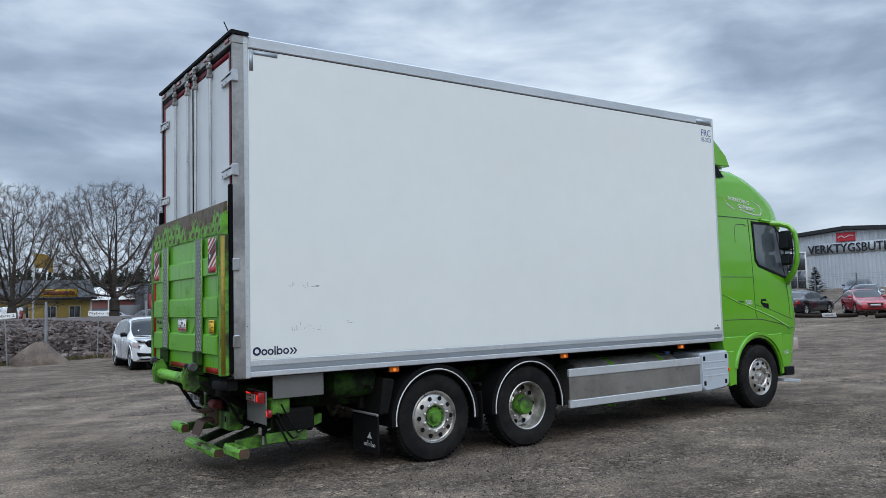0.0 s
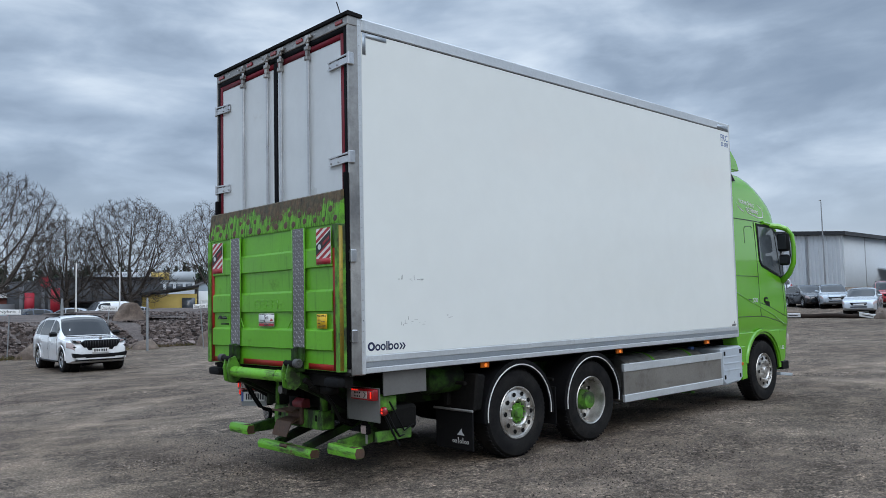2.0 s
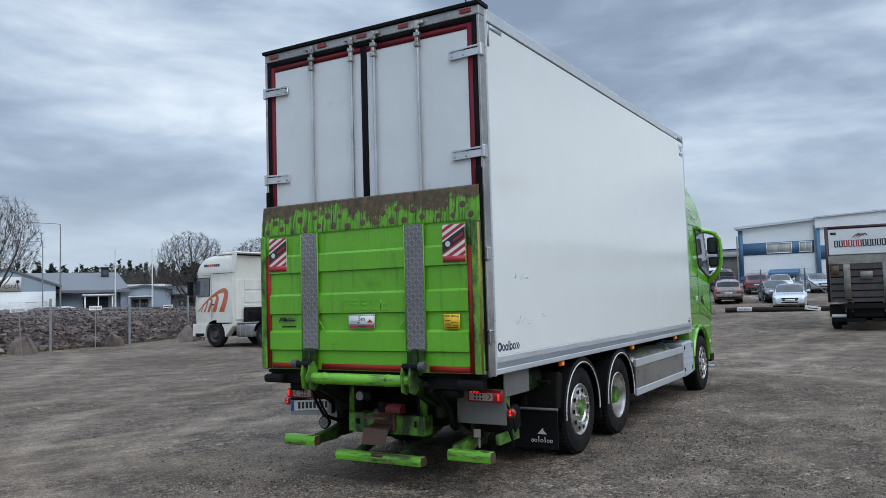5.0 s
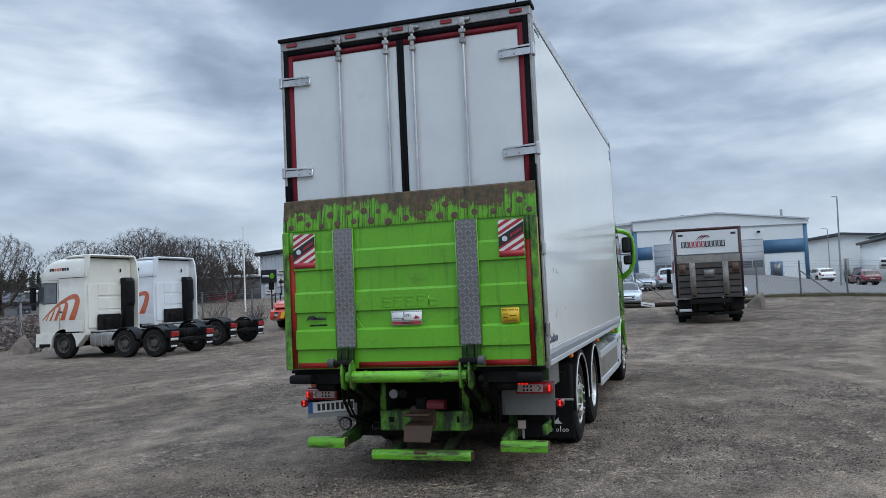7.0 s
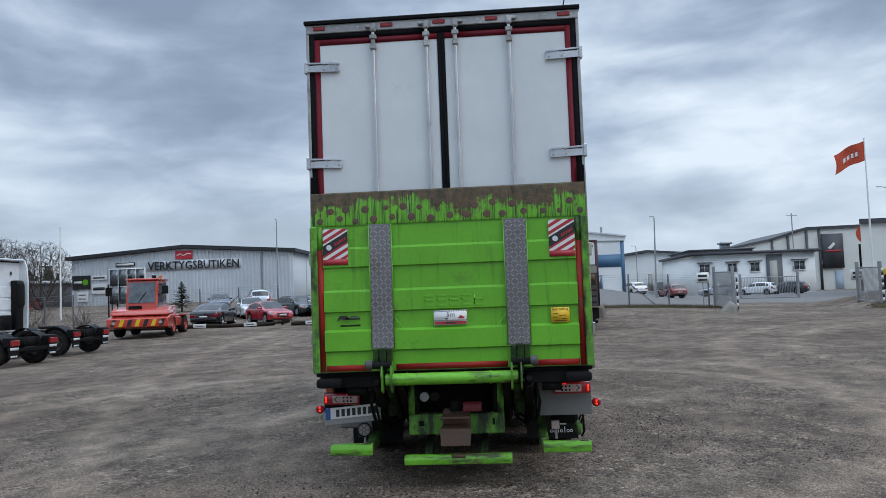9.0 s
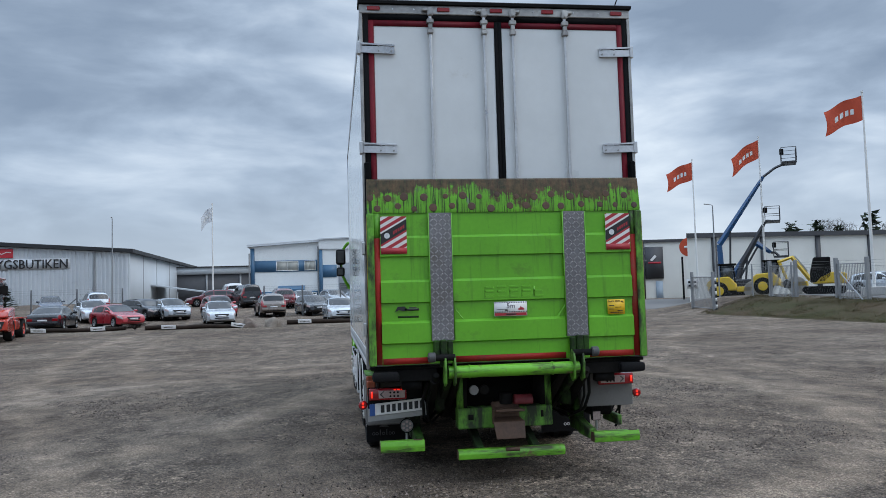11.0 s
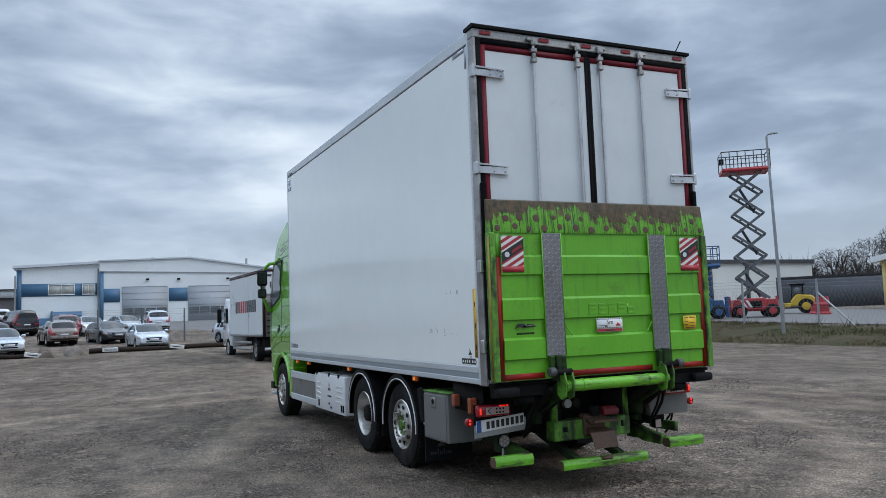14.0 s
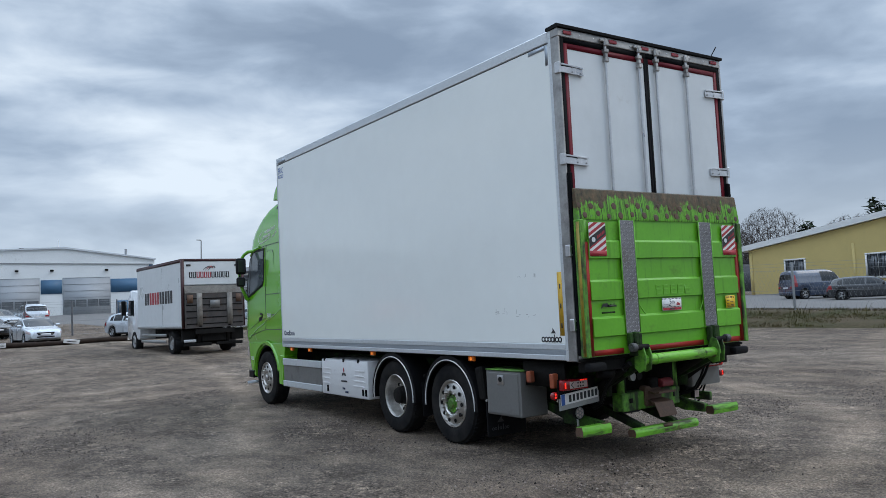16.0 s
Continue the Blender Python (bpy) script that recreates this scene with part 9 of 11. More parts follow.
    for s in (1, -1):
        lorry_wheel(t, 0.95, s * 1.22, 0.52, s, rim=P_REDOR)
        lorry_wheel(t, -1.75, s * 1.22, 0.52, s, rim=P_REDOR)
        part("rear_wing", G().box(-2.4, -1.1, *sorted((s * 0.85, s * 1.25)), 1.06, 1.12, 0.01), P_REDOR, t)
        part("side_box", G().box(-0.8, 0.2, *sorted((s * 0.6, s * 1.2)), 0.5, 1.0, 0.03), P_REDOR, t)
        part("head_lamp", G().cyl((2.35, s * 0.95, 0.78), (2.37, s * 0.95, 0.78), 0.08, n=12), CLEARLENS, t)
    part("axle", G().cyl((0.95, -0.9, 0.52), (0.95, 0.9, 0.52), 0.1, n=8).cyl((-1.75, -0.9, 0.52), (-1.75, 0.9, 0.52), 0.14, n=8), DARK, t)


terminal_tractor()

# ---- yard edges: bank, rocks, logs, fences, poles, flags, lifts, plants ----
ROCK = surf("grey_brown_rock", (0.19, 0.145, 0.118), (0.095, 0.074, 0.062), rough=0.85, grain=14, blotch=1.6, vary=0.2, bump=0.02, bump_scale=6, dirt=(0.10, 0.10, 0.07), dirt_amt=0.2, spec=0.15)
ROCKP = surf("pale_rock", (0.25, 0.215, 0.175), (0.15, 0.125, 0.105), rough=0.85, grain=14, blotch=1.6, vary=0.2, bump=0.02, bump_scale=6, spec=0.15)
ROCKW = surf("pale_grey_rock", (0.30, 0.27, 0.235), (0.21, 0.185, 0.16), rough=0.85, grain=14, blotch=1.6, vary=0.2, bump=0.02, bump_scale=6, spec=0.15)
CRUSH = surf("crushed_stone", (0.135, 0.108, 0.098), (0.075, 0.058, 0.052), rough=0.9, grain=20, blotch=1.2, vary=0.25, island=0.75, spec=0.15)
CRUSHB = surf("fine_crushed_stone", (0.135, 0.112, 0.104), (0.09, 0.076, 0.07), rough=0.95, grain=9, blotch=0.6, vary=0.3, bump=0.05, bump_scale=9, spec=0.15)
PEB = surf("loose_gravel_stones", (0.185, 0.152, 0.130), (0.13, 0.106, 0.09), rough=0.9, grain=40, blotch=2, vary=0.2, island=0.9, spec=0.15)
BARK = surf("dark_bark", (0.085, 0.07, 0.06), (0.055, 0.046, 0.04), rough=0.9, grain=20, blotch=2, vary=0.25, bump=0.01, bump_scale=12, spec=0.15)
TWIG = surf("bare_twigs", (0.095, 0.080, 0.072), (0.072, 0.061, 0.056), rough=0.9, vary=0.25, spec=0.15)
LOGM = surf("weathered_log", (0.036, 0.025, 0.019), (0.02, 0.014, 0.011), rough=0.85, grain=18, blotch=1.5, vary=0.25, bump=0.01, spec=0.15)
CONIF = surf("dark_conifer", (0.024, 0.036, 0.022), (0.034, 0.046, 0.028), rough=0.9, vary=0.3, island=0.4, spec=0.15)
FARW = surf("far_bare_woods", (0.065, 0.058, 0.055), (0.045, 0.043, 0.042), rough=0.95, vary=0.3, island=0.35, spec=0.15)
GRASSM = surf("dry_spring_grass", (0.062, 0.060, 0.020), (0.095, 0.070, 0.034), rough=0.9, blotch=0.5, vary=0.3, island=0.5, spec=0.15)
SOIL = surf("grassy_soil", (0.048, 0.046, 0.020), (0.070, 0.050, 0.029), rough=0.95, grain=12, blotch=0.5, vary=0.3, bump=0.03, bump_scale=6, spec=0.15)
ASPH = surf("pale_asphalt", (0.150, 0.143, 0.136), (0.122, 0.116, 0.110), rough=0.9, grain=30, blotch=0.5, vary=0.12)
BOARDW = surf("white_sign_board", (0.90, 0.90, 0.89), rough=0.45, vary=0.03)
POSTM = surf("weathered_post_steel", (0.15, 0.155, 0.165), (0.11, 0.113, 0.12), rough=0.55, metal=0.3, vary=0.15)
CONC = surf("pale_concrete", (0.45, 0.44, 0.42), (0.37, 0.36, 0.35), rough=0.8, vary=0.1)
FLAGO = surf("orange_flag_cloth", (0.52, 0.075, 0.03), (0.45, 0.06, 0.025), rough=0.8, vary=0.08)
FLAGW = surf("white_flag_cloth", (0.60, 0.62, 0.65), rough=0.8, vary=0.08)
FLAGY = surf("yellow_flag_cloth", (0.42, 0.27, 0.06), rough=0.8, vary=0.12)
LIFTB = surf("blue_lift_paint", (0.018, 0.085, 0.21), (0.014, 0.06, 0.155), rough=0.45, vary=0.1)
LIFTR = surf("red_lift_paint", (0.40, 0.03, 0.035), rough=0.45, vary=0.1)
LIFTS = surf("weathered_lift_arm_steel", (0.16, 0.165, 0.17), (0.10, 0.103, 0.108), rough=0.5, metal=0.5, vary=0.15)
LIFTG = surf("dark_lift_steel", (0.055, 0.058, 0.065), rough=0.5, metal=0.4, vary=0.2)
MACHY = surf("yellow_machine_paint", (0.62, 0.42, 0.03), rough=0.45, vary=0.1, dirt=(0.2, 0.15, 0.08), dirt_amt=0.15)


def stone_verts(rnd, r, flat=0.7):
    """A rough lump: a cube's corners and face centres pushed about."""
    base = [(-1, -1, -1), (1, -1, -1), (1, 1, -1), (-1, 1, -1), (-1, -1, 1), (1, -1, 1), (1, 1, 1), (-1, 1, 1)]
    sx, sy, sz = rnd.uniform(0.6, 1.25), rnd.uniform(0.6, 1.1), rnd.uniform(0.4, 0.9) * flat / 0.7
    a, b = rnd.uniform(0, math.tau), rnd.uniform(-0.6, 0.6)
    ca, sa, cb, sb = math.cos(a), math.sin(a), math.cos(b), math.sin(b)
    out = []
    for x, y, z in base:
        x, y, z = (x * sx * rnd.uniform(0.45, 1.0), y * sy * rnd.uniform(0.45, 1.0), z * sz * rnd.uniform(0.45, 1.0))
        x, z = x * cb - z * sb, x * sb + z * cb
        out.append((r * (x * ca - y * sa), r * (x * sa + y * ca), r * z))
    return out


CUBE_F = [(3, 2, 1, 0), (4, 5, 6, 7), (0, 1, 5, 4), (1, 2, 6, 5), (2, 3, 7, 6), (3, 0, 4, 7)]


def scatter_stones(name, spots, mat, label, seed):
    rnd = random.Random(seed)
    vs, fs = [], []
    for x, y, z, r in spots:
        n = len(vs)
        vs += [(x + a, y + b, z + c) for a, b, c in stone_verts(rnd, r)]
        fs += [tuple(n + i for i in q) for q in CUBE_F]
    return solid(name, raw_mesh(name, vs, fs), mat, label, "stones", kind="stuff")


BANK = [(-14, 19.5), (-6, 21.0), (1, 23.2), (5, 25.6), (10, 27.6), (14, 27.0), (19, 27.6), (26, 30.0), (34, 33.5), (44, 39.0)]


def bank_line(u):
    """Foot of the bank and the way in, along its length."""
    n = len(BANK) - 1
    k = min(n - 1, int(u * n))
    f = u * n - k
    a, b = Vector(BANK[k]), Vector(BANK[k + 1])
    return a.lerp(b, f), Vector((-(b - a).y, (b - a).x)).normalized()


def bank_z(d, u):
    """Height d metres in from the foot."""
    top = 1.10 + 0.08 * math.sin(u * 23) + 0.05 * math.sin(u * 61)
    return top * smooth01(0.0, 2.7, d) + 0.42 * smooth01(2.4, 24, d)


def gravel_bank():
    nu, nd = 150, 16
    ds = [-0.5, 0, 0.35, 0.7, 1.05, 1.4, 1.75, 2.1, 2.5, 2.9, 3.5, 4.5, 6, 9, 13, 18, 24]
    vs, fs = [], []
    for i in range(nu + 1):
        p, n = bank_line(i / nu * 0.9999)
        for d in ds:
            wob = 0.5 * noise.noise(Vector((p.x * 0.4, p.y * 0.4, 7)))
            q = p + n * (d + wob)
            z = bank_z(d, i / nu) + ground_z(q.x, q.y) + (0.14 * noise.noise(Vector((q.x * 0.9, q.y * 0.9, 1))) + 0.10 * noise.noise(Vector((q.x * 2.3, q.y * 2.3, 3))) if d > 0 else -0.06)
            vs.append((q.x, q.y, z))
    m = len(ds)
    for i in range(nu):
        for j in range(m - 1):
            fs.append((i * m + j, (i + 1) * m + j, (i + 1) * m + j + 1, i * m + j + 1))
    solid("gravel_bank", raw_mesh("gravel_bank", vs, fs, True), CRUSHB, "long bank of grey crushed stone", "gravel bank", kind="structure")
    rnd = random.Random(2)
    spots = []
    for k in range(17000):
        u, d = rnd.random() * 0.9999, 3.5 * rnd.random() ** 0.9
        p, n = bank_line(u)
        q = p + n * (d + 0.5 * noise.noise(Vector((p.x * 0.4, p.y * 0.4, 7))))
        spots.append((q.x, q.y, bank_z(d, u) + ground_z(q.x, q.y) + rnd.uniform(-0.03, 0.05), rnd.choice((0.06, 0.08, 0.09, 0.11, 0.13, 0.17)) * (1.25 - 0.22 * d)))
    for k in range(9000):
        u, d = rnd.random() * 0.9999, 3.0 + 14 * rnd.random()
        p, n = bank_line(u)
        q = p + n * d
        spots.append((q.x, q.y, bank_z(d, u) + ground_z(q.x, q.y) + 0.03, rnd.uniform(0.03, 0.09)))
    scatter_stones("bank_stones", spots, CRUSH, "loose crushed stones on the bank", 4)


def boulder(x, y, w, d, h, mat, label, seed, rot=0, name="boulder"):
    rc_ = random.Random(seed * 7)
    cuts = [(Vector((rc_.uniform(-1, 1), rc_.uniform(-1, 1), rc_.uniform(-0.1, 1))), rc_.uniform(0.34, 0.62)) for _ in range(11)]
    g = G()
    bmesh.ops.create_icosphere(g.bm, subdivisions=3, radius=1.0)
    for v in g.bm.verts:
        p = v.co.copy()
        k = 1 + 0.30 * noise.noise(p * 1.3 + Vector((seed, 0, 0))) + 0.16 * noise.noise(p * 3.1 + Vector((0, seed, 0))) + 0.05 * noise.noise(p * 8.0)
        p *= k
        for ax, lim in cuts:
            ax = ax.normalized()
            over = p.dot(ax) - lim
            if over > 0:
                p -= ax * over * 0.96
        v.co = Vector((p.x * w * 0.80, p.y * d * 0.80, max(-0.2, p.z) * h * 1.2))
    ob = solid(name, g, mat, label, "boulder", "boulders along the yard edge", sharp=16)
    ob.matrix_basis = pose(x, y, ground_z(x, y), 0, 0, rot)
    return ob


def log_row(x0, y0, x1, y1, r, tags):
    a, b = Vector((x0, y0)), Vector((x1, y1))
    pts = []
    for k in range(9):
        p = a.lerp(b, k / 8)
        pts.append((p.x + 0.06 * math.sin(k * 2.1), p.y, ground_z(p.x, p.y) + r * 0.9 + 0.03 * math.sin(k * 1.7)))
    lg = solid("log", G().tube(pts, [r * (1.0 - 0.02 * k) for k in range(9)], 12), LOGM, "long weathered log lying as a parking barrier", "log", "log barrier")
    ln = (b - a).length
    for f, word, tilt in tags:
        p = a.lerp(b, f)
        z = ground_z(p.x, p.y) + r * 1.1
        sg = thing("name_board", "small white name board on the log" + (" lettered " + word if word else ""), "sign", "parking name boards", at=pose(p.x - r - 0.06, p.y, z, 0, tilt * 0, 0) @ pose(0, 0, 0, tilt, -18, 0))
        bd = part("board", G().box(-0.015, 0.015, -0.39, 0.39, -0.10, 0.12, 0.006), BOARDW, sg)
        if word:
            letters("words", word, INK, sg, facing(-0.0175, 0, 0.01, (-1, 0, 0)), width=0.60, height=0.11, deep=0.004)
        else:
            part("bar", G().box(-0.019, -0.0152, -0.24, 0.24, -0.012, 0.030), INK, sg)


def lamp_post(x, y, h, label, arm=1.2, az=0.0, lean=0.0, base=None):
    z = ground_z(x, y) if base is None else base
    t = thing("street_lamp", label, "street lamp", "lamp posts", at=pose(x, y, z, 0, lean, az))
    part("pole", G().tube([(0, 0, 0), (0, 0, h * 0.5), (0, 0, h)], [0.085, 0.07, 0.05], 10), GALV, t)
    if arm:
        part("arm", G().tube([(0, 0, h - 0.02), (arm * 0.2, 0, h + 0.06), (arm, 0, h + 0.10)], 0.035, 8), GALV, t)
    hs = 1.0 if arm > 1 else 0.5
    part("lamp_head", G().loft([[Vector((arm + u * hs, w * k * hs, h + 0.10 + zz * hs)) for k, zz in ((-1, 0), (-0.7, 0.10), (0.7, 0.10), (1, 0), (0.7, -0.05), (-0.7, -0.05))] for u, w in ((-0.15, 0.06), (0.05, 0.13), (0.45, 0.15), (0.75, 0.07))]), GREYM, t, "grey lamp head")
    return t


def flagpole(x, y, h, flag, az, drop, w, hgt, label, mark=True, base=True):
    z = ground_z(x, y)
    t = thing("flagpole", label, "flagpole", "flagpoles", at=pose(x, y, z, 0, 0, az))
    part("pole", G().tube([(0, 0, 0.2), (0, 0, h * 0.5), (0, 0, h)], [0.10, 0.08, 0.045], 10).cyl((0, 0, h), (0, 0, h + 0.12), 0.07, n=8), TRIMW, t, "white tapered pole")
    if base:
        part("foot", G().box(-0.65, 0.65, -0.65, 0.65, 0.0, 0.55, 0.05), CONC, t, "pale concrete block foot")
    if flag:
        def cloth(u, v):
            d = u * w
            wave = 0.16 * w * 0.4 * math.sin(u * 7 + v * 1.5) * u ** 0.6
            sag = drop * w * u ** 1.4
            return Vector((d * (0.94 - 0.06 * math.sin(v * 3)), wave, h - 0.15 - v * hgt - sag - 0.06 * math.sin(u * 9)))
        f = part("flag", G().sheet(22, 12, cloth), flag, t, "waving flag cloth")
        if mark:
            for k in range(4):
                u0 = 0.25 + k * 0.14
                part("mark", G().sheet(4, 3, lambda u, v: cloth(u0 + u * 0.09, 0.42 + v * 0.22) + Vector((0, -0.012, 0))), TRIMW, f)
                part("mark", G().sheet(4, 3, lambda u, v: cloth(u0 + u * 0.09, 0.42 + v * 0.22) + Vector((0, 0.012, 0))), TRIMW, f)
    return t


def mesh_fence(name, label, pts, h, posts, mesh=True, braces=(), metal=None):
    """Posts with thin wires between; pts are the line's corners."""
    t = thing(name, label, "fence")
    P = [Vector(p) for p in pts]
    tot = sum((b - a).length for a, b in zip(P, P[1:]))
    def along(s):
        for a, b in zip(P, P[1:]):
            l = (b - a).length
            if s <= l + 1e-6:
                return a.lerp(b, s / l)
            s -= l
        return P[-1]
    n = max(1, round(tot / posts))
    tops = []
    for k in range(n + 1):
        p = along(tot * k / n)
        z = ground_z(p.x, p.y)
        part("post", G().tube([(p.x, p.y, z - 0.1), (p.x, p.y, z + h), (p.x + 0.0, p.y, z + h + 0.35)], [0.055, 0.055, 0.04], 8), metal or GALV, t)
        tops.append((p, z))
        if k in braces:
            q = along(min(tot, tot * k / n + 1.9))
            part("brace", G().cyl((p.x, p.y, z + h * 0.85), (q.x, q.y, ground_z(q.x, q.y)), 0.04, n=6), metal or GALV, t)
    if mesh:
        vs, fs = [], []
        step = 0.22
        for (p, z), (q, zq) in zip(tops, tops[1:]):
            l = (q - p).length
            m = max(1, int(l / step))
            d = (q - p) / m
            def wire(a, b, w=0.0028):
                i = len(vs)
                dv = Vector(b) - Vector(a)
                off = Vector((0, 0, w)) if abs(dv.z) < abs(dv.x) + abs(dv.y) else Vector((d.x, d.y, 0)).normalized() * w
                vs.extend([Vector(a) - off, Vector(a) + off, Vector(b) + off, Vector(b) - off])
                fs.append((i, i + 1, i + 2, i + 3))
            for k in range(m):
                a = p + d * k
                b = p + d * min(m, k + 4)
                zz = z + (zq - z) * k / m
                wire((a.x, a.y, zz + 0.08), (b.x, b.y, zz + h))
                wire((a.x, a.y, zz + h), (b.x, b.y, zz + 0.08))
            for hz in (0.08, h * 0.5, h - 0.02, h + 0.15, h + 0.3):
                wire((p.x, p.y, z + hz), (q.x, q.y, zq + hz), 0.005)
        if vs:
            ob = part("wire_mesh", raw_mesh("wire_mesh", vs, fs), GALV, t, "thin galvanised wire mesh")
    return t


def bar_gate(x0, y0, x1, y1, h, label, name="steel_gate"):
    t = thing(name, label, "gate")
    a, b = Vector((x0, y0)), Vector((x1, y1))
    ln = (b - a).length
    n = max(4, int(ln / 0.13))
    part("gate_frame", G().tube([(a.x, a.y, ground_z(*a) + 0.1), (a.x, a.y, ground_z(*a) + h), (b.x, b.y, ground_z(*b) + h), (b.x, b.y, ground_z(*b) + 0.1), (a.x, a.y, ground_z(*a) + 0.1)], 0.04, 6), GALV, t)
    for k in range(1, n):
        p = a.lerp(b, k / n)
        z = ground_z(p.x, p.y)
        part("bar", G().cyl((p.x, p.y, z + 0.12), (p.x, p.y, z + h), 0.016, n=5), GALV, t)
    for p in (a, b):
        z = ground_z(*p)
        part("gate_post", G().box(p.x - 0.09, p.x + 0.09, p.y - 0.09, p.y + 0.09, z, z + h + 0.35, 0.01), GALV, t)
    return t


def scissor_lift(x, y, az, height, stages, mat, deckmat, label, base_w=2.9, half=0.95, deck=1.9, bowed=False):
    """Rough-terrain scissor lift: wheeled chassis, a stack of crossed arms with rungs, railed deck."""
    z = ground_z(x, y)
    t = thing("scissor_lift", label, "lift", "raised work platforms", at=pose(x, y, z, 0, 0, az))
    arm_mat = mat if mat is LIFTB else LIFTS
    ch = part("chassis", G().prism([(-base_w / 2, 0.55), (-base_w / 2 + 0.15, 1.15), (base_w / 2 - 0.15, 1.15), (base_w / 2, 0.55), (base_w / 2 - 0.2, 0.40), (-base_w / 2 + 0.2, 0.40)], "y", -0.80, 0.80, 0.04), mat, t, "painted chassis")
    for sy in (-1, 1):
        part("engine_cover", G().box(-base_w * 0.22, base_w * 0.26, *sorted((sy * 0.80, sy * 1.02)), 0.5, 1.22, 0.05), mat, ch)
        part("vent_panel", G().box(-base_w * 0.12, base_w * 0.12, *sorted((sy * 1.02, sy * 1.03)), 0.62, 1.05), DARK, ch)
        if mat is LIFTR:
            for k in (0, 1):
                part("stripe", G().prism([(0.2 + 0.3 * k, 0.65), (0.36 + 0.3 * k, 0.65), (0.62 + 0.3 * k, 1.1), (0.46 + 0.3 * k, 1.1)], "y", *sorted((sy * 1.03, sy * 1.036))), TRIMW, ch)
    for sx in (-1, 1):
        for sy in (-1, 1):
            m = pose(sx * (base_w / 2 - 0.45), sy * 1.08, 0.42, -90 * sy, 0, 0)
            w = part("wheel", G().lathe([(0.1, -0.28), (0.38, -0.28), (0.42, -0.22), (0.42, -0.04), (0.36, 0.0), (0.25, 0.02), (0.1, 0.0)], 18, m), TYRE, t)
            part("wheel_disc", G().lathe([(0.22, 0.022), (0.16, 0.03), (0.05, 0.03)], 12, m), mat, w)
            part("outrigger", G().box(sx * (base_w / 2 + 0.12) - 0.07, sx * (base_w / 2 + 0.12) + 0.07, sy * 0.7 - 0.07, sy * 0.7 + 0.07, 0.1, 1.35, 0.02), mat, t)
    z0, z1 = 1.2, height
    step = (z1 - z0) / stages

    def arm(a, b, yy, w):
        d = Vector((b[0] - a[0], 0, b[1] - a[1]))
        n = Vector((-d.z, 0, d.x)).normalized() * w
        a3, b3 = Vector((a[0], yy, a[1])), Vector((b[0], yy, b[1]))
        o = Vector((0, 0.035, 0))
        return G().loft([[p - n - o, p + n - o, p + n + o, p - n + o] for p in (a3, b3)])

    for k in range(stages):
        a, b = z0 + k * step, z0 + (k + 1) * step
        for sy in (-0.70, 0.70):
            part("scissor_arm", arm((-half, a), (half, b), sy, 0.075), arm_mat, t)
            part("scissor_arm", arm((half, a), (-half, b), sy * 0.86, 0.075), arm_mat, t)
        for xx in (-half, half):
            part("cross_pin", G().cyl((xx, -0.75, b), (xx, 0.75, b), 0.05, n=6), arm_mat, t)
        part("cross_pin", G().cyl((0, -0.75, (a + b) / 2), (0, 0.75, (a + b) / 2), 0.06, n=6), arm_mat, t)
        for f_ in (0.25, 0.75):
            part("rung", G().box(-half + 2 * half * f_ - 0.05, -half + 2 * half * f_ + 0.05, -0.68, 0.68, a + step * f_ - 0.06, a + step * f_ + 0.04), arm_mat, t)
        if k % 2 == 0:
            part("ram", G().cyl((-half * 0.5, 0.0, a + 0.1), (half * 0.5, 0.0, b + step * 0.35), 0.09, n=8), LIFTG, t)
    dk = part("deck", G().box(-deck, deck, -0.95, 0.95, z1, z1 + 0.24, 0.02), deckmat, t, "painted platform deck")
    part("kick_strip", G().box(-deck - 0.01, deck + 0.01, -0.97, -0.952, z1 + 0.02, z1 + 0.20).box(-deck - 0.01, deck + 0.01, 0.952, 0.97, z1 + 0.02, z1 + 0.20), deckmat, dk)
    rm = deckmat if mat is LIFTB else LIFTG
    for zz, rr in ((1.30, 0.035), (0.80, 0.025)):
        part("guard_rail", G().tube([(-deck, -0.92, z1 + zz), (deck, -0.92, z1 + zz), (deck, 0.92, z1 + zz), (-deck, 0.92, z1 + zz), (-deck, -0.92, z1 + zz)], rr, 6), rm, t)
    n = 6
    for k in range(n + 1):
        xx = -deck + 2 * deck * k / n
        for yy in (-0.92, 0.92):
            part("rail_post", G().cyl((xx, yy, z1 + 0.2), (xx, yy, z1 + 1.3), 0.03, n=5), rm, t)
    if mat is LIFTB:
        for yy in (-0.99, 0.975):
            part("mark_board", G().box(-0.1, deck * 0.75, yy, yy + 0.015, z1 + 0.02, z1 + 0.36), FLAGO, dk, "orange board with plain mark")
            part("mark", G().box(0.25, deck * 0.5, yy - 0.004, yy + 0.019, z1 + 0.15, z1 + 0.24), TRIMW, dk)
            part("blue_board", G().box(-0.1, deck * 0.6, yy, yy + 0.015, z1 + 0.75, z1 + 1.3), deckmat, dk)
    part("control_box", G().box(deck - 0.35, deck - 0.05, -1.05, -0.93, z1 + 0.85, z1 + 1.2, 0.02), DARK, t)
    return t


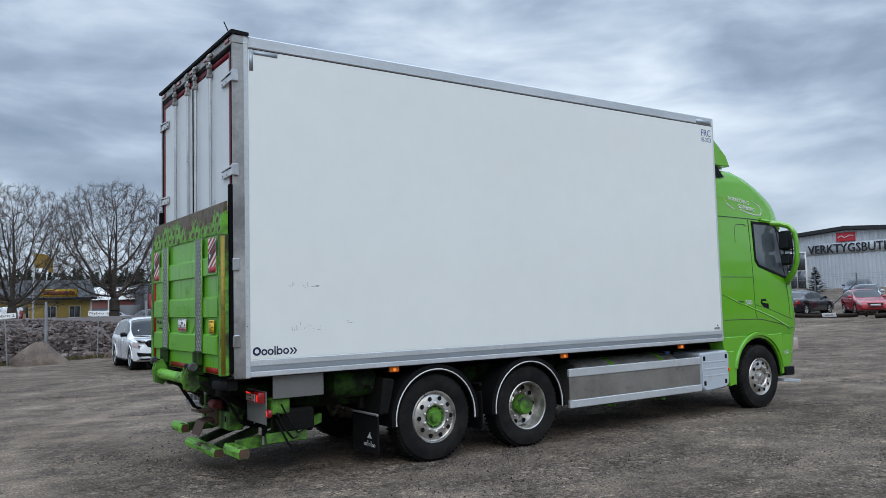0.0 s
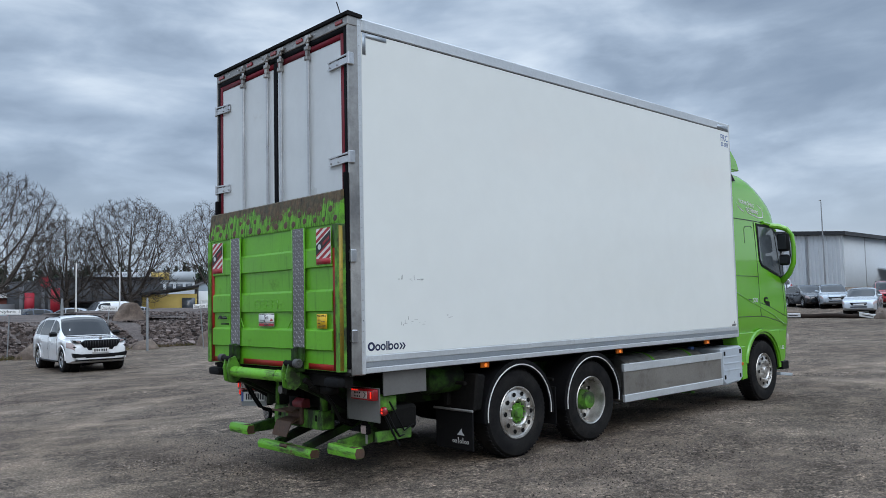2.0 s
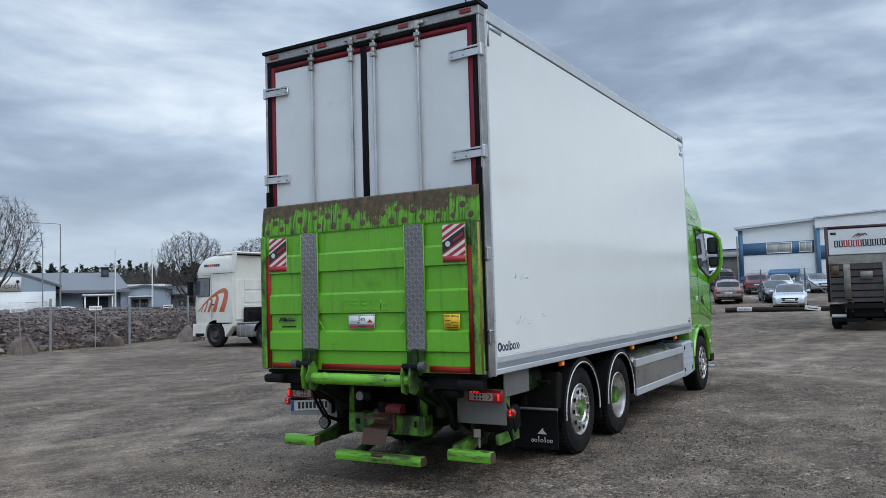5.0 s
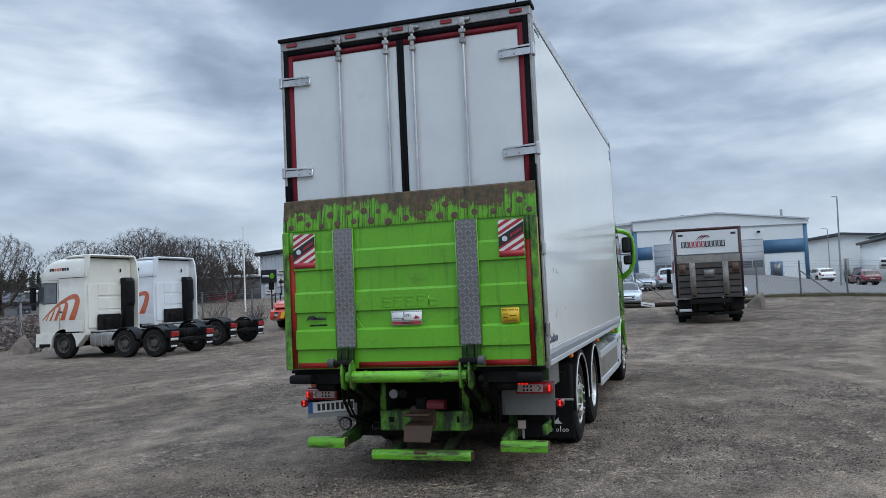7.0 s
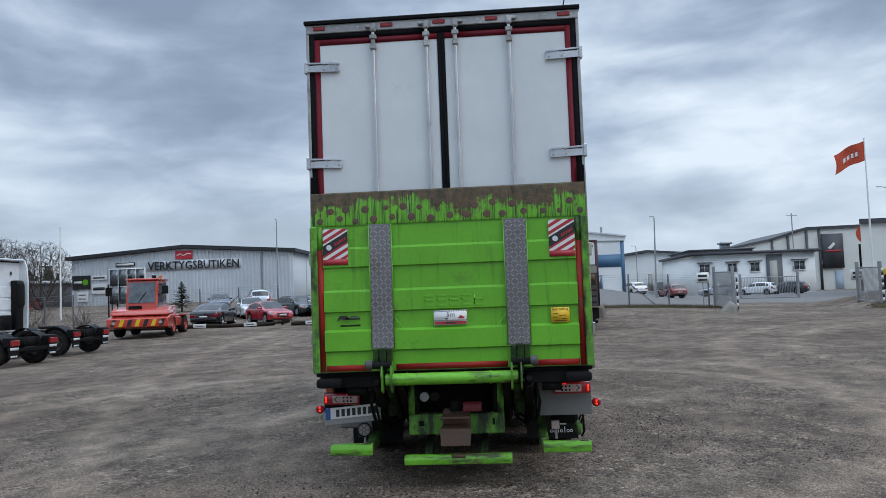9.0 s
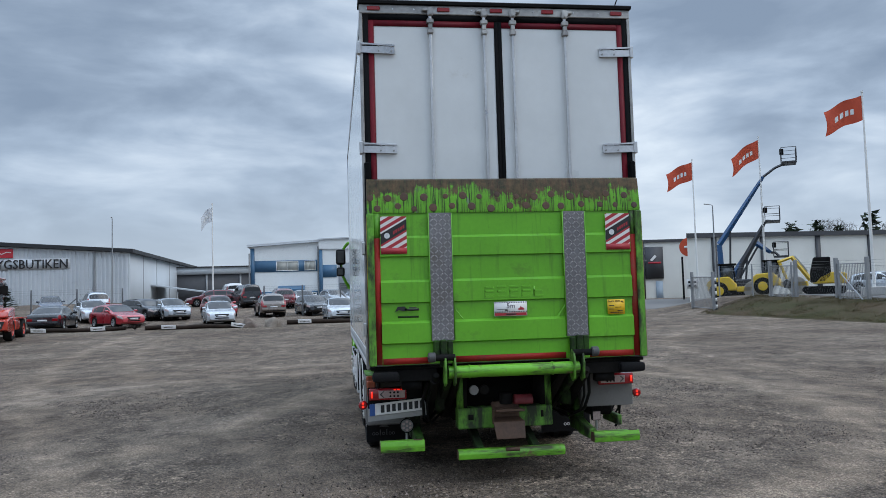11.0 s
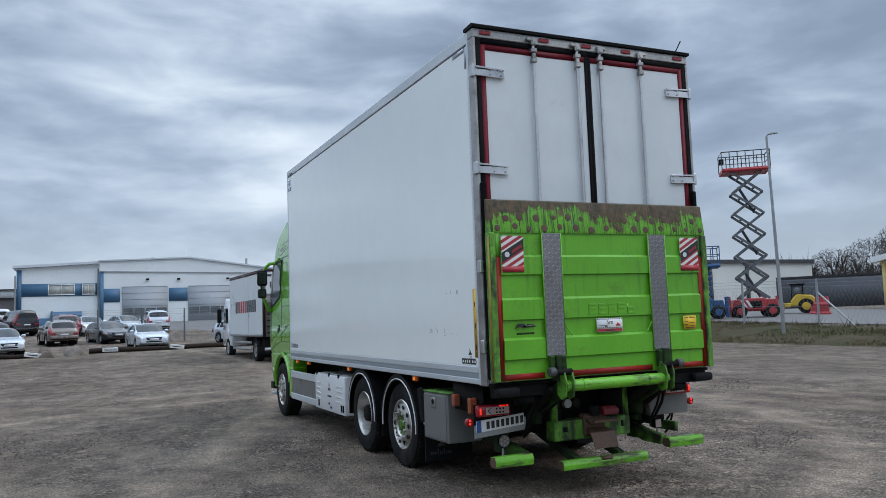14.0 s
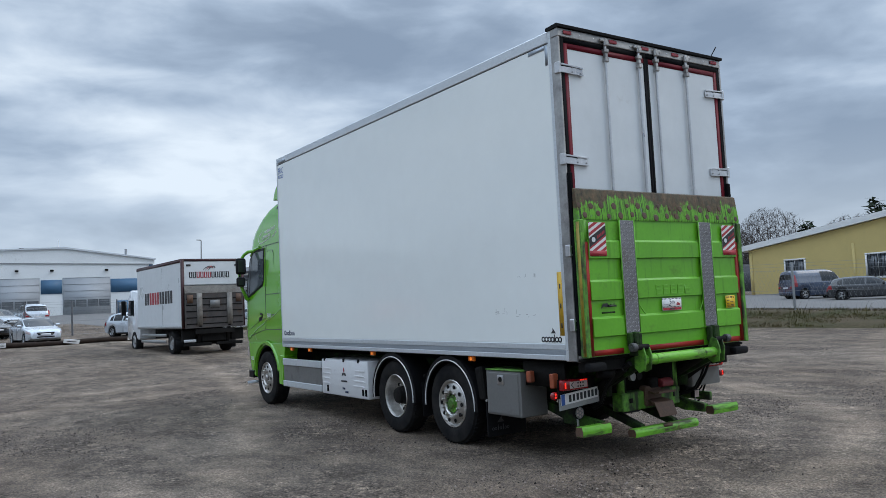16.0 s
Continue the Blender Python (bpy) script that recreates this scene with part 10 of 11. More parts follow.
def boom_lift(x, y, az, mat, elbow, tip, basket_at, label):
    z = ground_z(x, y)
    t = thing("boom_lift", label, "lift", "raised work platforms", at=pose(x, y, z, 0, 0, az))
    part("chassis", G().box(-1.4, 1.4, -1.0, 1.0, 0.5, 1.1, 0.08).box(-1.2, 1.0, -0.7, 0.7, 1.1, 1.9, 0.1), mat, t)
    for sx in (-1, 1):
        for sy in (-1, 1):
            part("wheel", G().lathe([(0.1, -0.3), (0.5, -0.3), (0.5, 0.0), (0.1, 0.0)], 16, pose(sx * 1.0, sy * 1.1, 0.5, -90 * sy, 0, 0)), TYRE, t)
    e, q, b = Vector(elbow), Vector(tip), Vector(basket_at)
    part("lower_boom", G().tube([(-0.6, 0, 1.7), e], [0.24, 0.20], 4), mat, t, "thick lower boom")
    part("main_boom", G().tube([e, e.lerp(q, 0.55), q], [0.24, 0.20, 0.13], 4), mat, t, "telescopic boom")
    part("boom_ram", G().cyl(Vector((0, 0, 1.5)), e.lerp(q, 0.25), 0.08, n=8), LIFTG, t)
    part("jib", G().tube([q, q.lerp(b, 0.5) + Vector((0, 0, 0.15)), b], 0.10, 4), LIFTG, t)
    bs = part("basket", G().box(b.x - 0.4, b.x + 0.7, b.y - 0.9, b.y + 0.9, b.z - 0.12, b.z, 0.01), LIFTG, t, "work basket")
    g = G()
    for zz in (0.5, 1.1):
        g.tube([(b.x - 0.4, b.y - 0.9, b.z + zz), (b.x + 0.7, b.y - 0.9, b.z + zz), (b.x + 0.7, b.y + 0.9, b.z + zz), (b.x - 0.4, b.y + 0.9, b.z + zz), (b.x - 0.4, b.y - 0.9, b.z + zz)], 0.025, 5)
    for xx in (-0.4, 0.7):
        for yy in (-0.9, 0, 0.9):
            g.cyl((b.x + xx, b.y + yy, b.z), (b.x + xx, b.y + yy, b.z + 1.1), 0.025, n=5)
    part("basket_rail", g, LIFTG, bs)
    part("control_box", G().box(b.x - 0.5, b.x - 0.2, b.y - 0.3, b.y + 0.3, b.z + 0.7, b.z + 1.1, 0.02), DARK, bs)


def road_roller(x, y, az, label, size=1.0):
    t = thing("road_roller", label, "machine", "hire machines", at=pose(x, y, ground_z(x, y), 0, 0, az) @ Matrix.Scale(size, 4))
    part("body", G().prism([(-1.9, 0.7), (-2.0, 1.3), (-1.6, 1.7), (-0.3, 1.8), (0.2, 1.2), (0.2, 0.7)], "y", -0.85, 0.85, 0.08), MACHY, t, "yellow engine cover")
    part("frame", G().box(0.2, 2.2, -0.95, 0.95, 0.6, 1.0, 0.05), MACHY, t)
    part("drum", G().lathe([(0.1, -0.95), (0.68, -0.95), (0.70, -0.9), (0.70, 0.9), (0.68, 0.95), (0.1, 0.95)], 26, pose(1.4, 0, 0.7, 90, 0, 0)), STEELB, t, "steel drum")
    for s in (1, -1):
        part("wheel", G().lathe([(0.2, -0.45), (0.70, -0.45), (0.70, -0.05), (0.45, 0.0), (0.2, 0)], 22, pose(-1.1, s * 0.98, 0.7, -90 * s, 0, 0)), TYRE, t)
        part("wheel_disc", G().lathe([(0.42, -0.02), (0.3, 0.015), (0.1, 0.02)], 16, pose(-1.1, s * 0.985, 0.7, -90 * s, 0, 0)), MACHY, t)
    part("cab_frame", G().tube([(0.1, -0.7, 1.2), (0.0, -0.7, 2.7), (0.0, 0.7, 2.7), (0.1, 0.7, 1.2)], 0.05, 6).tube([(-0.9, -0.7, 1.7), (-0.9, -0.7, 2.7), (-0.9, 0.7, 2.7), (-0.9, 0.7, 1.7)], 0.05, 6).box(-1.1, 0.25, -0.85, 0.85, 2.68, 2.8, 0.03), DARK, t, "dark cab frame and roof")
    part("cab_glass", G().box(-0.85, -0.03, -0.68, 0.68, 1.6, 2.66), GLASSL, t)


def mini_excavator(x, y, az, label):
    t = thing("mini_excavator", label, "machine", "hire machines", at=pose(x, y, ground_z(x, y), 0, 0, az))
    for s in (1, -1):
        part("track", G().prism([(-1.2, 0.1), (-1.35, 0.32), (-1.2, 0.55), (1.2, 0.55), (1.35, 0.32), (1.2, 0.1), (1.0, 0.0), (-1.0, 0.0)], "y", *sorted((s * 0.6, s * 1.0)), 0.03), BLACK, t, "rubber track")
    part("upper_body", G().prism([(-1.3, 0.7), (-1.35, 1.4), (-0.3, 1.5), (0.3, 1.2), (0.7, 0.7)], "y", -0.85, 0.85, 0.08), MACHY, t)
    part("cab", G().prism([(-0.4, 1.2), (-0.4, 2.5), (0.6, 2.5), (0.85, 1.5), (0.85, 0.8), (0.0, 0.8)], "y", 0.0, 0.85, 0.05), DARK, t, "dark glazed cab")
    part("boom", G().tube([(0.8, -0.3, 1.0), (1.9, -0.3, 2.6), (2.8, -0.3, 2.3)], [0.17, 0.15, 0.11], 4), MACHY, t)
    part("stick", G().tube([(2.75, -0.3, 2.4), (2.3, -0.3, 1.1)], [0.11, 0.09], 4), MACHY, t)
    part("bucket", G().prism([(2.3, 1.1), (2.6, 0.9), (2.5, 0.5), (2.1, 0.45), (1.95, 0.8)], "y", -0.65, 0.05, 0.02), DARK, t)
    part("ram", G().cyl((0.95, -0.3, 1.6), (1.7, -0.3, 2.7), 0.05, n=8), CHROME, t)


# ---- trees ----
def grow_tree(seed, h, wide, trunk_r, low=0.20, points=3000):
    """Bare deciduous tree grown into a domed crown: limbs seek free spots in it. Returns trunk with limbs, and twigs."""
    rnd = np.random.default_rng(seed)
    pts = []
    while len(pts) < points:
        p = rnd.uniform(-1, 1, 3)
        rr = math.hypot(p[0], p[1])
        z = (p[2] + 1) / 2
        lim = math.sin(min(1.0, 0.16 + z * 0.55) * math.pi * 0.93) ** 0.6 if z < 0.62 else math.sqrt(max(0.0, 1 - ((z - 0.55) / 0.45) ** 2))
        lim *= 1 + 0.10 * math.sin(3 * math.atan2(p[1], p[0]) + seed)
        if rr < lim and (rr > 0.45 * lim or rnd.random() < 0.45):
            pts.append((p[0] * wide, p[1] * wide, h * (low + (1 - low) * z)))
    A = np.array(pts)
    step = h * 0.020
    nodes, par = [np.array((0.0, 0.0, 0.0))], [-1]
    while nodes[-1][2] < h * low * 0.92:
        nodes.append(nodes[-1] + np.array((rnd.normal(0, 0.05) * step, rnd.normal(0, 0.05) * step, step)))
        par.append(len(nodes) - 2)
    N = np.array(nodes)
    near = np.full(len(A), 1e9)
    who = np.zeros(len(A), int)
    for i, q in enumerate(N):
        d = np.linalg.norm(A - q, axis=1)
        m = d < near
        near[m], who[m] = d[m], i
    born = [0] * len(nodes)
    for it in range(120):
        alive = near > step * 1.15
        if alive.sum() < 6:
            break
        A, near, who = A[alive], near[alive], who[alive]
        fresh = []
        full = np.array([born[i] >= 3 for i in who])
        near[full] = 0.0
        for i in np.unique(who[~full]):
            born[i] += 1
            born.append(0)
            v = A[who == i] - nodes[i]
            d = (v / np.linalg.norm(v, axis=1)[:, None]).mean(axis=0)
            d += np.array((rnd.normal(0, 0.06), rnd.normal(0, 0.06), 0.12 + rnd.normal(0, 0.05)))
            if par[i] >= 0:
                o = nodes[i] - nodes[par[i]]
                d += 0.75 * o / np.linalg.norm(o)
            fresh.append((i, nodes[i] + step * d / np.linalg.norm(d)))
        for i, q in fresh:
            nodes.append(q)
            par.append(i)
            d = np.linalg.norm(A - q, axis=1)
            m = d < near
            near[m], who[m] = d[m], len(nodes) - 1
    n = len(nodes)
    kids = [0] * n
    load = [0.0] * n
    for i in range(n - 1, 0, -1):
        if not kids[i]:
            load[i] = 1.0
        load[par[i]] += load[i]
        kids[par[i]] += 1
    rad = [max(0.006, trunk_r * (load[i] / load[0]) ** 0.54) for i in range(n)]
    tv, tf, cv, cf = [], [], [], []

    def stick(a, b, ra, rb, sides, vs, fs):
        d = (b - a).normalized()
        u = d.cross(Vector((0.3, 0.2, 1)) if abs(d.z) < 0.9 else Vector((1, 0, 0))).normalized()
        w = d.cross(u)
        i0 = len(vs)
        for q, r_ in ((a, ra), (b, rb)):
            for k in range(sides):
                t_ = k * math.tau / sides
                vs.append(q + (u * math.cos(t_) + w * math.sin(t_)) * r_)
        for k in range(sides):
            fs.append((i0 + k, i0 + (k + 1) % sides, i0 + sides + (k + 1) % sides, i0 + sides + k))

    for i in range(1, n):
        a, b = Vector(nodes[par[i]]), Vector(nodes[i])
        ra = rad[par[i]] if load[par[i]] < 1.6 * load[i] else rad[i] * 1.08
        thick = rad[i] > 0.04
        stick(a, b, ra, rad[i], 7 if rad[i] > 0.1 else (5 if thick else 3), tv if thick else cv, tf if thick else cf)
        if load[i] < 7:
            d = (b - a).normalized()
            for k in range(3 if load[i] < 3 else 1):
                e = (d + Vector(rnd.normal(0, 0.38, 3)) + Vector((0, 0, 0.30))).normalized()
                ln = step * rnd.uniform(1.0, 2.4)
                s0 = a.lerp(b, rnd.random())
                stick(s0, s0 + e * ln, 0.0065, 0.003, 3, cv, cf)
                if k % 2 == 0:
                    e2 = (e + Vector(rnd.normal(0, 0.5, 3))).normalized()
                    s1 = s0 + e * ln * 0.5
                    stick(s1, s1 + e2 * ln * 0.7, 0.0055, 0.003, 3, cv, cf)
    return raw_mesh("trunk", tv, tf, True), raw_mesh("crown", cv, cf)


TREES = []
for sd, wd, lw in ((21, 4.3, 0.17), (35, 4.6, 0.20), (48, 3.9, 0.22)):
    tr, cr = grow_tree(sd, 10.0, wd, 0.33, lw)
    tr.materials.append(BARK), cr.materials.append(TWIG)
    TREES.append((tr, cr))


def bare_tree(kind, x, y, z, scale, rot, label, tall=1.0):
    t = thing("bare_tree", label, "tree", "bare trees", at=pose(x, y, z, 0, 0, rot) @ Matrix.Diagonal((scale, scale, scale * tall, 1)))
    for nm, me in zip(("trunk", "crown"), TREES[kind]):
        if tall > 1.0:
            # a lopped tree: no boughs low down
            bm = bmesh.new()
            bm.from_mesh(me)
            top = max(v.co.z for v in bm.verts)
            low = [v for v in bm.verts if v.co.z < top * 0.42 and math.hypot(v.co.x, v.co.y) > 0.35 + 0.55 * max(0.0, v.co.z / top - 0.22) * top]
            bmesh.ops.delete(bm, geom=low, context="VERTS")
            me = me.copy()
            bm.to_mesh(me)
            bm.free()
        ob = new(nm, me)
        ob.parent = t


def woods(name, label, arc, mat, seed, conifer):
    """Far treetops in one mesh: drooping needle sprays for pines, thin upright twig fans for bare trees."""
    rnd = random.Random(seed)
    vs, fs = [], []
    for x, y, z, h in arc:
        lean = rnd.uniform(-0.03, 0.03)
        w0 = h * 0.006 + 0.05
        i = len(vs)
        vs += [(x - w0, y, z), (x + w0, y, z), (x + lean * h, y, z + h * 0.97)]
        fs.append((i, i + 1, i + 2))
        n = 80 if conifer else 64
        for k in range(n):
            a = rnd.uniform(0, math.tau)
            ca, sa = math.cos(a), math.sin(a)
            i = len(vs)
            if conifer:
                f = rnd.random() ** 0.8
                zz = z + h * (0.18 + 0.80 * f)
                rr = h * 0.25 * (1.04 - f) * rnd.uniform(0.5, 1.15) + 0.1
                q = rr * rnd.uniform(0.15, 0.4)
                b = h * rnd.uniform(0.028, 0.06)
                vs += [(x + ca * q * 0.3 - sa * b, y + sa * q * 0.3 + ca * b, zz + b), (x + ca * q * 0.3 + sa * b, y + sa * q * 0.3 - ca * b, zz), (x + ca * rr, y + sa * rr, zz - rr * rnd.uniform(-0.2, 0.5))]
            else:
                f = rnd.uniform(0.15, 0.75)
                ln = h * rnd.uniform(0.18, 0.42) * (1.1 - 0.5 * f)
                e = rnd.uniform(0.35, 1.25)
                b = rnd.uniform(0.05, 0.14)
                q = h * 0.16 * rnd.random()
                bx, by, bz = x + ca * q * 0.6, y + sa * q * 0.6, z + h * f
                vs += [(bx - sa * b, by + ca * b, bz), (bx + sa * b, by - ca * b, bz + b), (bx + ca * ln * math.cos(e), by + sa * ln * math.cos(e), bz + ln * math.sin(e))]
            fs.append((i, i + 1, i + 2))
    return solid(name, raw_mesh(name, vs, fs), mat, label, "woods", kind="stuff")


def polar(eye, az, d):
    return eye[0] + d * math.cos(radians(az)), eye[1] + d * math.sin(radians(az))


E0, E1, E3, E6, E75, E9, E11, E16 = (-2.69, -8.66), (-4.05, -7.58), (-5.5, -5.87), (-6.84, -3.6), (-7.31, -2.06), (-7.44, -0.49), (-7.17, 2.1), (-5.83, 6.7)
gravel_bank()
for x, y, w, d, h, mt, sd, rt in ((0.9, 22.2, 2.2, 1.3, 1.0, ROCK, 1, 10), (4.3, 24.3, 2.0, 1.3, 0.85, ROCK, 2, 30), (9.2, 26.6, 1.3, 1.0, 0.6, ROCK, 3, 0), (12.3, 26.6, 1.8, 1.2, 1.0, ROCK, 4, -10), (16.5, 26.3, 1.3, 1.0, 0.85, ROCK, 5, 40), (19.3, 24.9, 1.6, 1.0, 0.8, ROCK, 8, 15),
                                  (38.0, 6.35, 1.3, 1.0, 0.75, ROCK, 9, 30), (38.2, 5.0, 1.35, 0.9, 0.62, ROCKP, 10, -10), (36.0, -5.7, 1.6, 1.2, 0.75, ROCKP, 12, 0), (52.0, -1.2, 1.7, 1.2, 0.8, ROCKP, 14, 0), (39.4, -13.7, 1.1, 0.9, 0.85, ROCKW, 15, 20)):
    boulder(x, y, w, d, h, mt, "rough angular boulder at the yard edge", sd, rt)
bx, by = polar(E1, 69.4, 42.0)
bb = boulder(bx, by, 1.6, 1.3, 1.25, ROCK, "large angular boulder on top of the bank", 17, 25)
bb.location.z = 1.5

log_row(38.7, 23.6, 38.7, 13.2, 0.13, ((0.56, "", 3), (0.86, "", -2)))
log_row(38.4, 12.1, 37.95, 6.4, 0.13, ((0.23, "", 0), (0.90, "", 10)))
log_row(39.6, 4.4, 39.9, -6.0, 0.14, ((0.10, "Virserum", 0), (0.43, "", 9), (0.74, "", 0)))
brush = random.Random(9)
g = G()
for k in range(40):
    a, l = brush.uniform(0, math.tau), brush.uniform(0.3, 0.8)
    g.tube([(0, 0, 0.05), (math.cos(a) * l * 0.5, math.sin(a) * l * 0.5, 0.35 * l + 0.1), (math.cos(a + 0.6) * l, math.sin(a + 0.6) * l, 0.5 * l)], 0.012, 4)
ob = solid("brush_heap", g, LOGM, "small heap of dry brown twigs by the log", "brush heap")
ob.location = (38.6, 12.7, ground_z(38.6, 12.7))

# fence at the foot of the bank, with small name boards on it
mesh_fence("bank_fence", "thin wire fence along the stone bank", [(-10, 19.6), (2.6, 23.0), (8.93, 25.1), (12.5, 25.3), (17.2, 25.6), (20.5, 26.2)], 1.85, 4.0, mesh=False)
for x, y, z, word, tip in ((3.3, 23.7, 1.74, "Nybro 1", -2), (0.0, 22.2, 1.73, "Nybro 2", 3), (6.26, 22.3, 1.80, "Oskarshamn 2", -4), (10.74, 24.2, 1.81, "Oskarshamn 1", 4), (14.46, 24.9, 1.78, "Skogen", 0), (27.7, 36.3, 1.75, "", 2)):
    az = math.degrees(math.atan2(y + 5.87, x + 5.5))
    half = 0.36 if word.startswith("N") else (0.24 if word == "Skogen" else 0.29)
    sg = thing("name_board", "small white name board on a stake" + (" lettered " + word if word else ""), "sign", "boards on the bank", at=pose(x, y, z, 0, 3, az + 180) @ pose(0, 0, 0, tip, 0, 0))
    part("board", G().box(-0.012, 0.012, -half, half, -0.09, 0.09, 0.006), BOARDW, sg)
    part("stake", G().cyl((-0.03, 0, -1.8), (-0.03, 0, 0.10), 0.022, n=6), GALV, sg)
    if word:
        letters("words", word, INK, sg, facing(0.0145, 0, 0.0, (1, 0, 0)), width=half * 1.75, height=0.13, deep=0.004)
    else:
        part("bar", G().box(0.0122, 0.016, -0.26, 0.26, -0.035, 0.035), INK, sg)

# lamp posts and poles
lamp_post(80.6, 25.2, 9.1, "tall grey lamp post in front of the hall", 0.1, 180)
lamp_post(19.4, -24.2, 9.2, "tall grey yard lamp with flat head", 0.12, 215, -0.8)
lamp_post(63.6, -14.2, 7.25, "leaning grey lamp post at the fence", 0.05, 90, -1.2)
lamp_post(112.8, -21.0, 8.2, "slim lamp post by the office", 0.45, 100, base=0.3)
lamp_post(*polar(E3, 57.9, 82), 9.5, "curved street lamp beyond the bank", 1.9, 150, base=0.2)
lamp_post(*polar(E3, 58.8, 95), 8.8, "curved street lamp beyond the bank", 2.0, 150, base=0.2)
lamp_post(*polar(E11, -27.6, 72), 8.8, "street lamp behind the rental lot", 0.5, 100)
for (e, az, d, h) in ((E6, 45.4, 80, 6.3), (E1, 72.5, 70, 5.6), (E1, 69.8, 75, 5.5), (E0, 78.9, 90, 6.5), ((-7.39, -1.0), 30.78, 72, 8.8)):
    x, y = polar(e, az, d)
    solid("bare_pole", G().tube([(x, y, 0), (x, y, h)], [0.08, 0.05], 8), TRIMW, "slim pale pole beyond the bank", "pole", "slim poles")
for az in (52.87, 50.51):
    px_, py_ = polar(E6, az, 80)
    solid("bare_pole", G().tube([(px_, py_, 0), (px_, py_, 7.3)], [0.09, 0.05], 8), TRIMW, "white flagless pole before the garden shop", "pole", "slim poles")
flagpole(*polar(E0, 83.4, 72), 7.0, FLAGY, -15, 0.3, 1.6, 1.2, "white flagpole with worn yellow flag", False, False)
flagpole(67.66, 12.79, 9.4, FLAGW, 98, 0.9, 1.1, 1.35, "white flagpole with hanging white flag", True, False)
flagpole(36.3, -31.0, 12.55, FLAGO, 62, 0.36, 2.35, 1.55, "tall white flagpole with orange flag")
flagpole(51.2, -32.7, 13.2, FLAGO, 66, 0.62, 2.3, 1.5, "tall white flagpole with drooping orange flag")
flagpole(64.2, -33.25, 14.0, FLAGO, 68, 0.40, 2.65, 1.75, "tall white flagpole with orange flag by the gate")

# fences and gates towards the hire yard
mesh_fence("yard_fence", "wire mesh fence with barbed wire on the verge", [(46.0, -26.0), (20.0, -26.3), (6.0, -26.6), (-12, -27.0)], 1.9, 4.4, braces=(3, 6))
mesh_fence("front_fence", "wire mesh fence in front of the workshop", [(48.9, 6.5), (48.4, -5.2), (47.2, -7.5), (46.5, -10.0), (46.6, -14.4)], 1.85, 2.6, mesh=True, braces=(2, 6), metal=POSTM)
mesh_fence("hall_fence", "wire mesh fence before the grey hall", [(50.8, 16.5), (51.2, 24.0), (45.0, 30.0), (30, 29.5)], 1.9, 3.2, mesh=True, braces=(1,), metal=POSTM)
bar_gate(47.0, -14.9, 43.0, -15.0, 2.4, "grey barred gate leaf standing open")
bar_gate(45.1, -23.5, 41.6, -23.3, 2.2, "grey barred gate leaf at the lot entrance")
bar_gate(67.5, -22.7, 66.0, -27.4, 2.0, "long barred sliding gate")
bar_gate(33.2, -26.4, 30.6, -26.4, 2.0, "grey barred gate leaf in the fence")
bar_gate(39.6, -26.2, 36.8, -26.2, 2.0, "grey barred gate leaf in the fence")
for x, y in ((42.9, -15.2), (40.9, -23.1)):
    t = thing("striped_post", "black and white striped gate post", "post", "striped gate posts", at=pose(x, y, ground_z(x, y)))
    for k in range(10):
        part("band", G().box(-0.045, 0.045, -0.045, 0.045, k * 0.22, k * 0.22 + 0.22), TRIMW if k % 2 else INK, t)
for x, y, z in ((45.6, -13.8, 2.0), (45.3, -23.6, 1.7)):
    t = thing("notice_board", "small white notice on two posts", "sign", "gate notices", at=pose(x, y, ground_z(x, y)))
    part("board", G().box(-0.02, 0.02, -0.4, 0.4, z - 0.35, z + 0.35), TRIMW, t)
    part("bar", G().box(-0.026, -0.0205, -0.3, 0.3, z + 0.05, z + 0.2).box(-0.026, -0.0205, -0.3, 0.3, z - 0.2, z - 0.08), INK, t)
    part("post", G().cyl((0.03, 0, 0), (0.03, 0, z + 0.4), 0.035, n=6), GALV, t)
t = thing("round_sign", "round orange sign on two dark legs", "sign", at=pose(*polar(E9, -24.4, 100), -0.1, 0, 0, -25) @ Matrix.Scale(1.45, 4))
part("disc", G().cyl((0, 0, 5.1), (0.25, 0, 5.1), 0.8, n=28), FLAGO, t)
part("bar", G().box(-0.03, -0.005, -0.4, 0.4, 5.0, 5.2), TRIMW, t)
part("leg", G().cyl((0.1, -0.6, 0), (0.1, -0.6, 4.3), 0.08, n=8), DARK, t)
part("leg", G().cyl((0.1, 0.6, 0), (0.1, 0.6, 4.3), 0.08, n=8), DARK, t)

# hire machines
scissor_lift(30.5, -34.1, 52, 9.3, 6, LIFTR, LIFTR, "tall red scissor lift raised high in the lot", 2.8, 0.90, 1.45)
scissor_lift(31.1, -30.4, 50, 3.15, 6, LIFTB, LIFTB, "blue scissor lift half raised in the lot", 2.7, 0.62, 1.15)
boom_lift(52.6, -30.4, -120, LIFTB, (-0.7, 0, 4.9), (2.9, 0, 10.2), (4.7, 0, 11.2), "blue boom lift raised over the lot")
boom_lift(52.0, -31.4, -120, LIFTG, (-0.2, 0, 3.2), (1.6, 0, 6.3), (2.1, 0, 6.5), "dark green boom lift in the lot")
boom_lift(53.4, -31.2, -120, LIFTB, (1.7, 0, 5.1), (2.9, 0, 4.2), (3.5, 0, 3.9), "small blue boom lift in the lot")
road_roller(33.4, -40.9, 42, "yellow road roller parked behind the fence", 0.75)
road_roller(50.0, -29.3, -120, "yellow road roller with dark cab in the lot")
road_roller(46.0, -30.6, -125, "yellow road roller beside the excavator", 0.9)
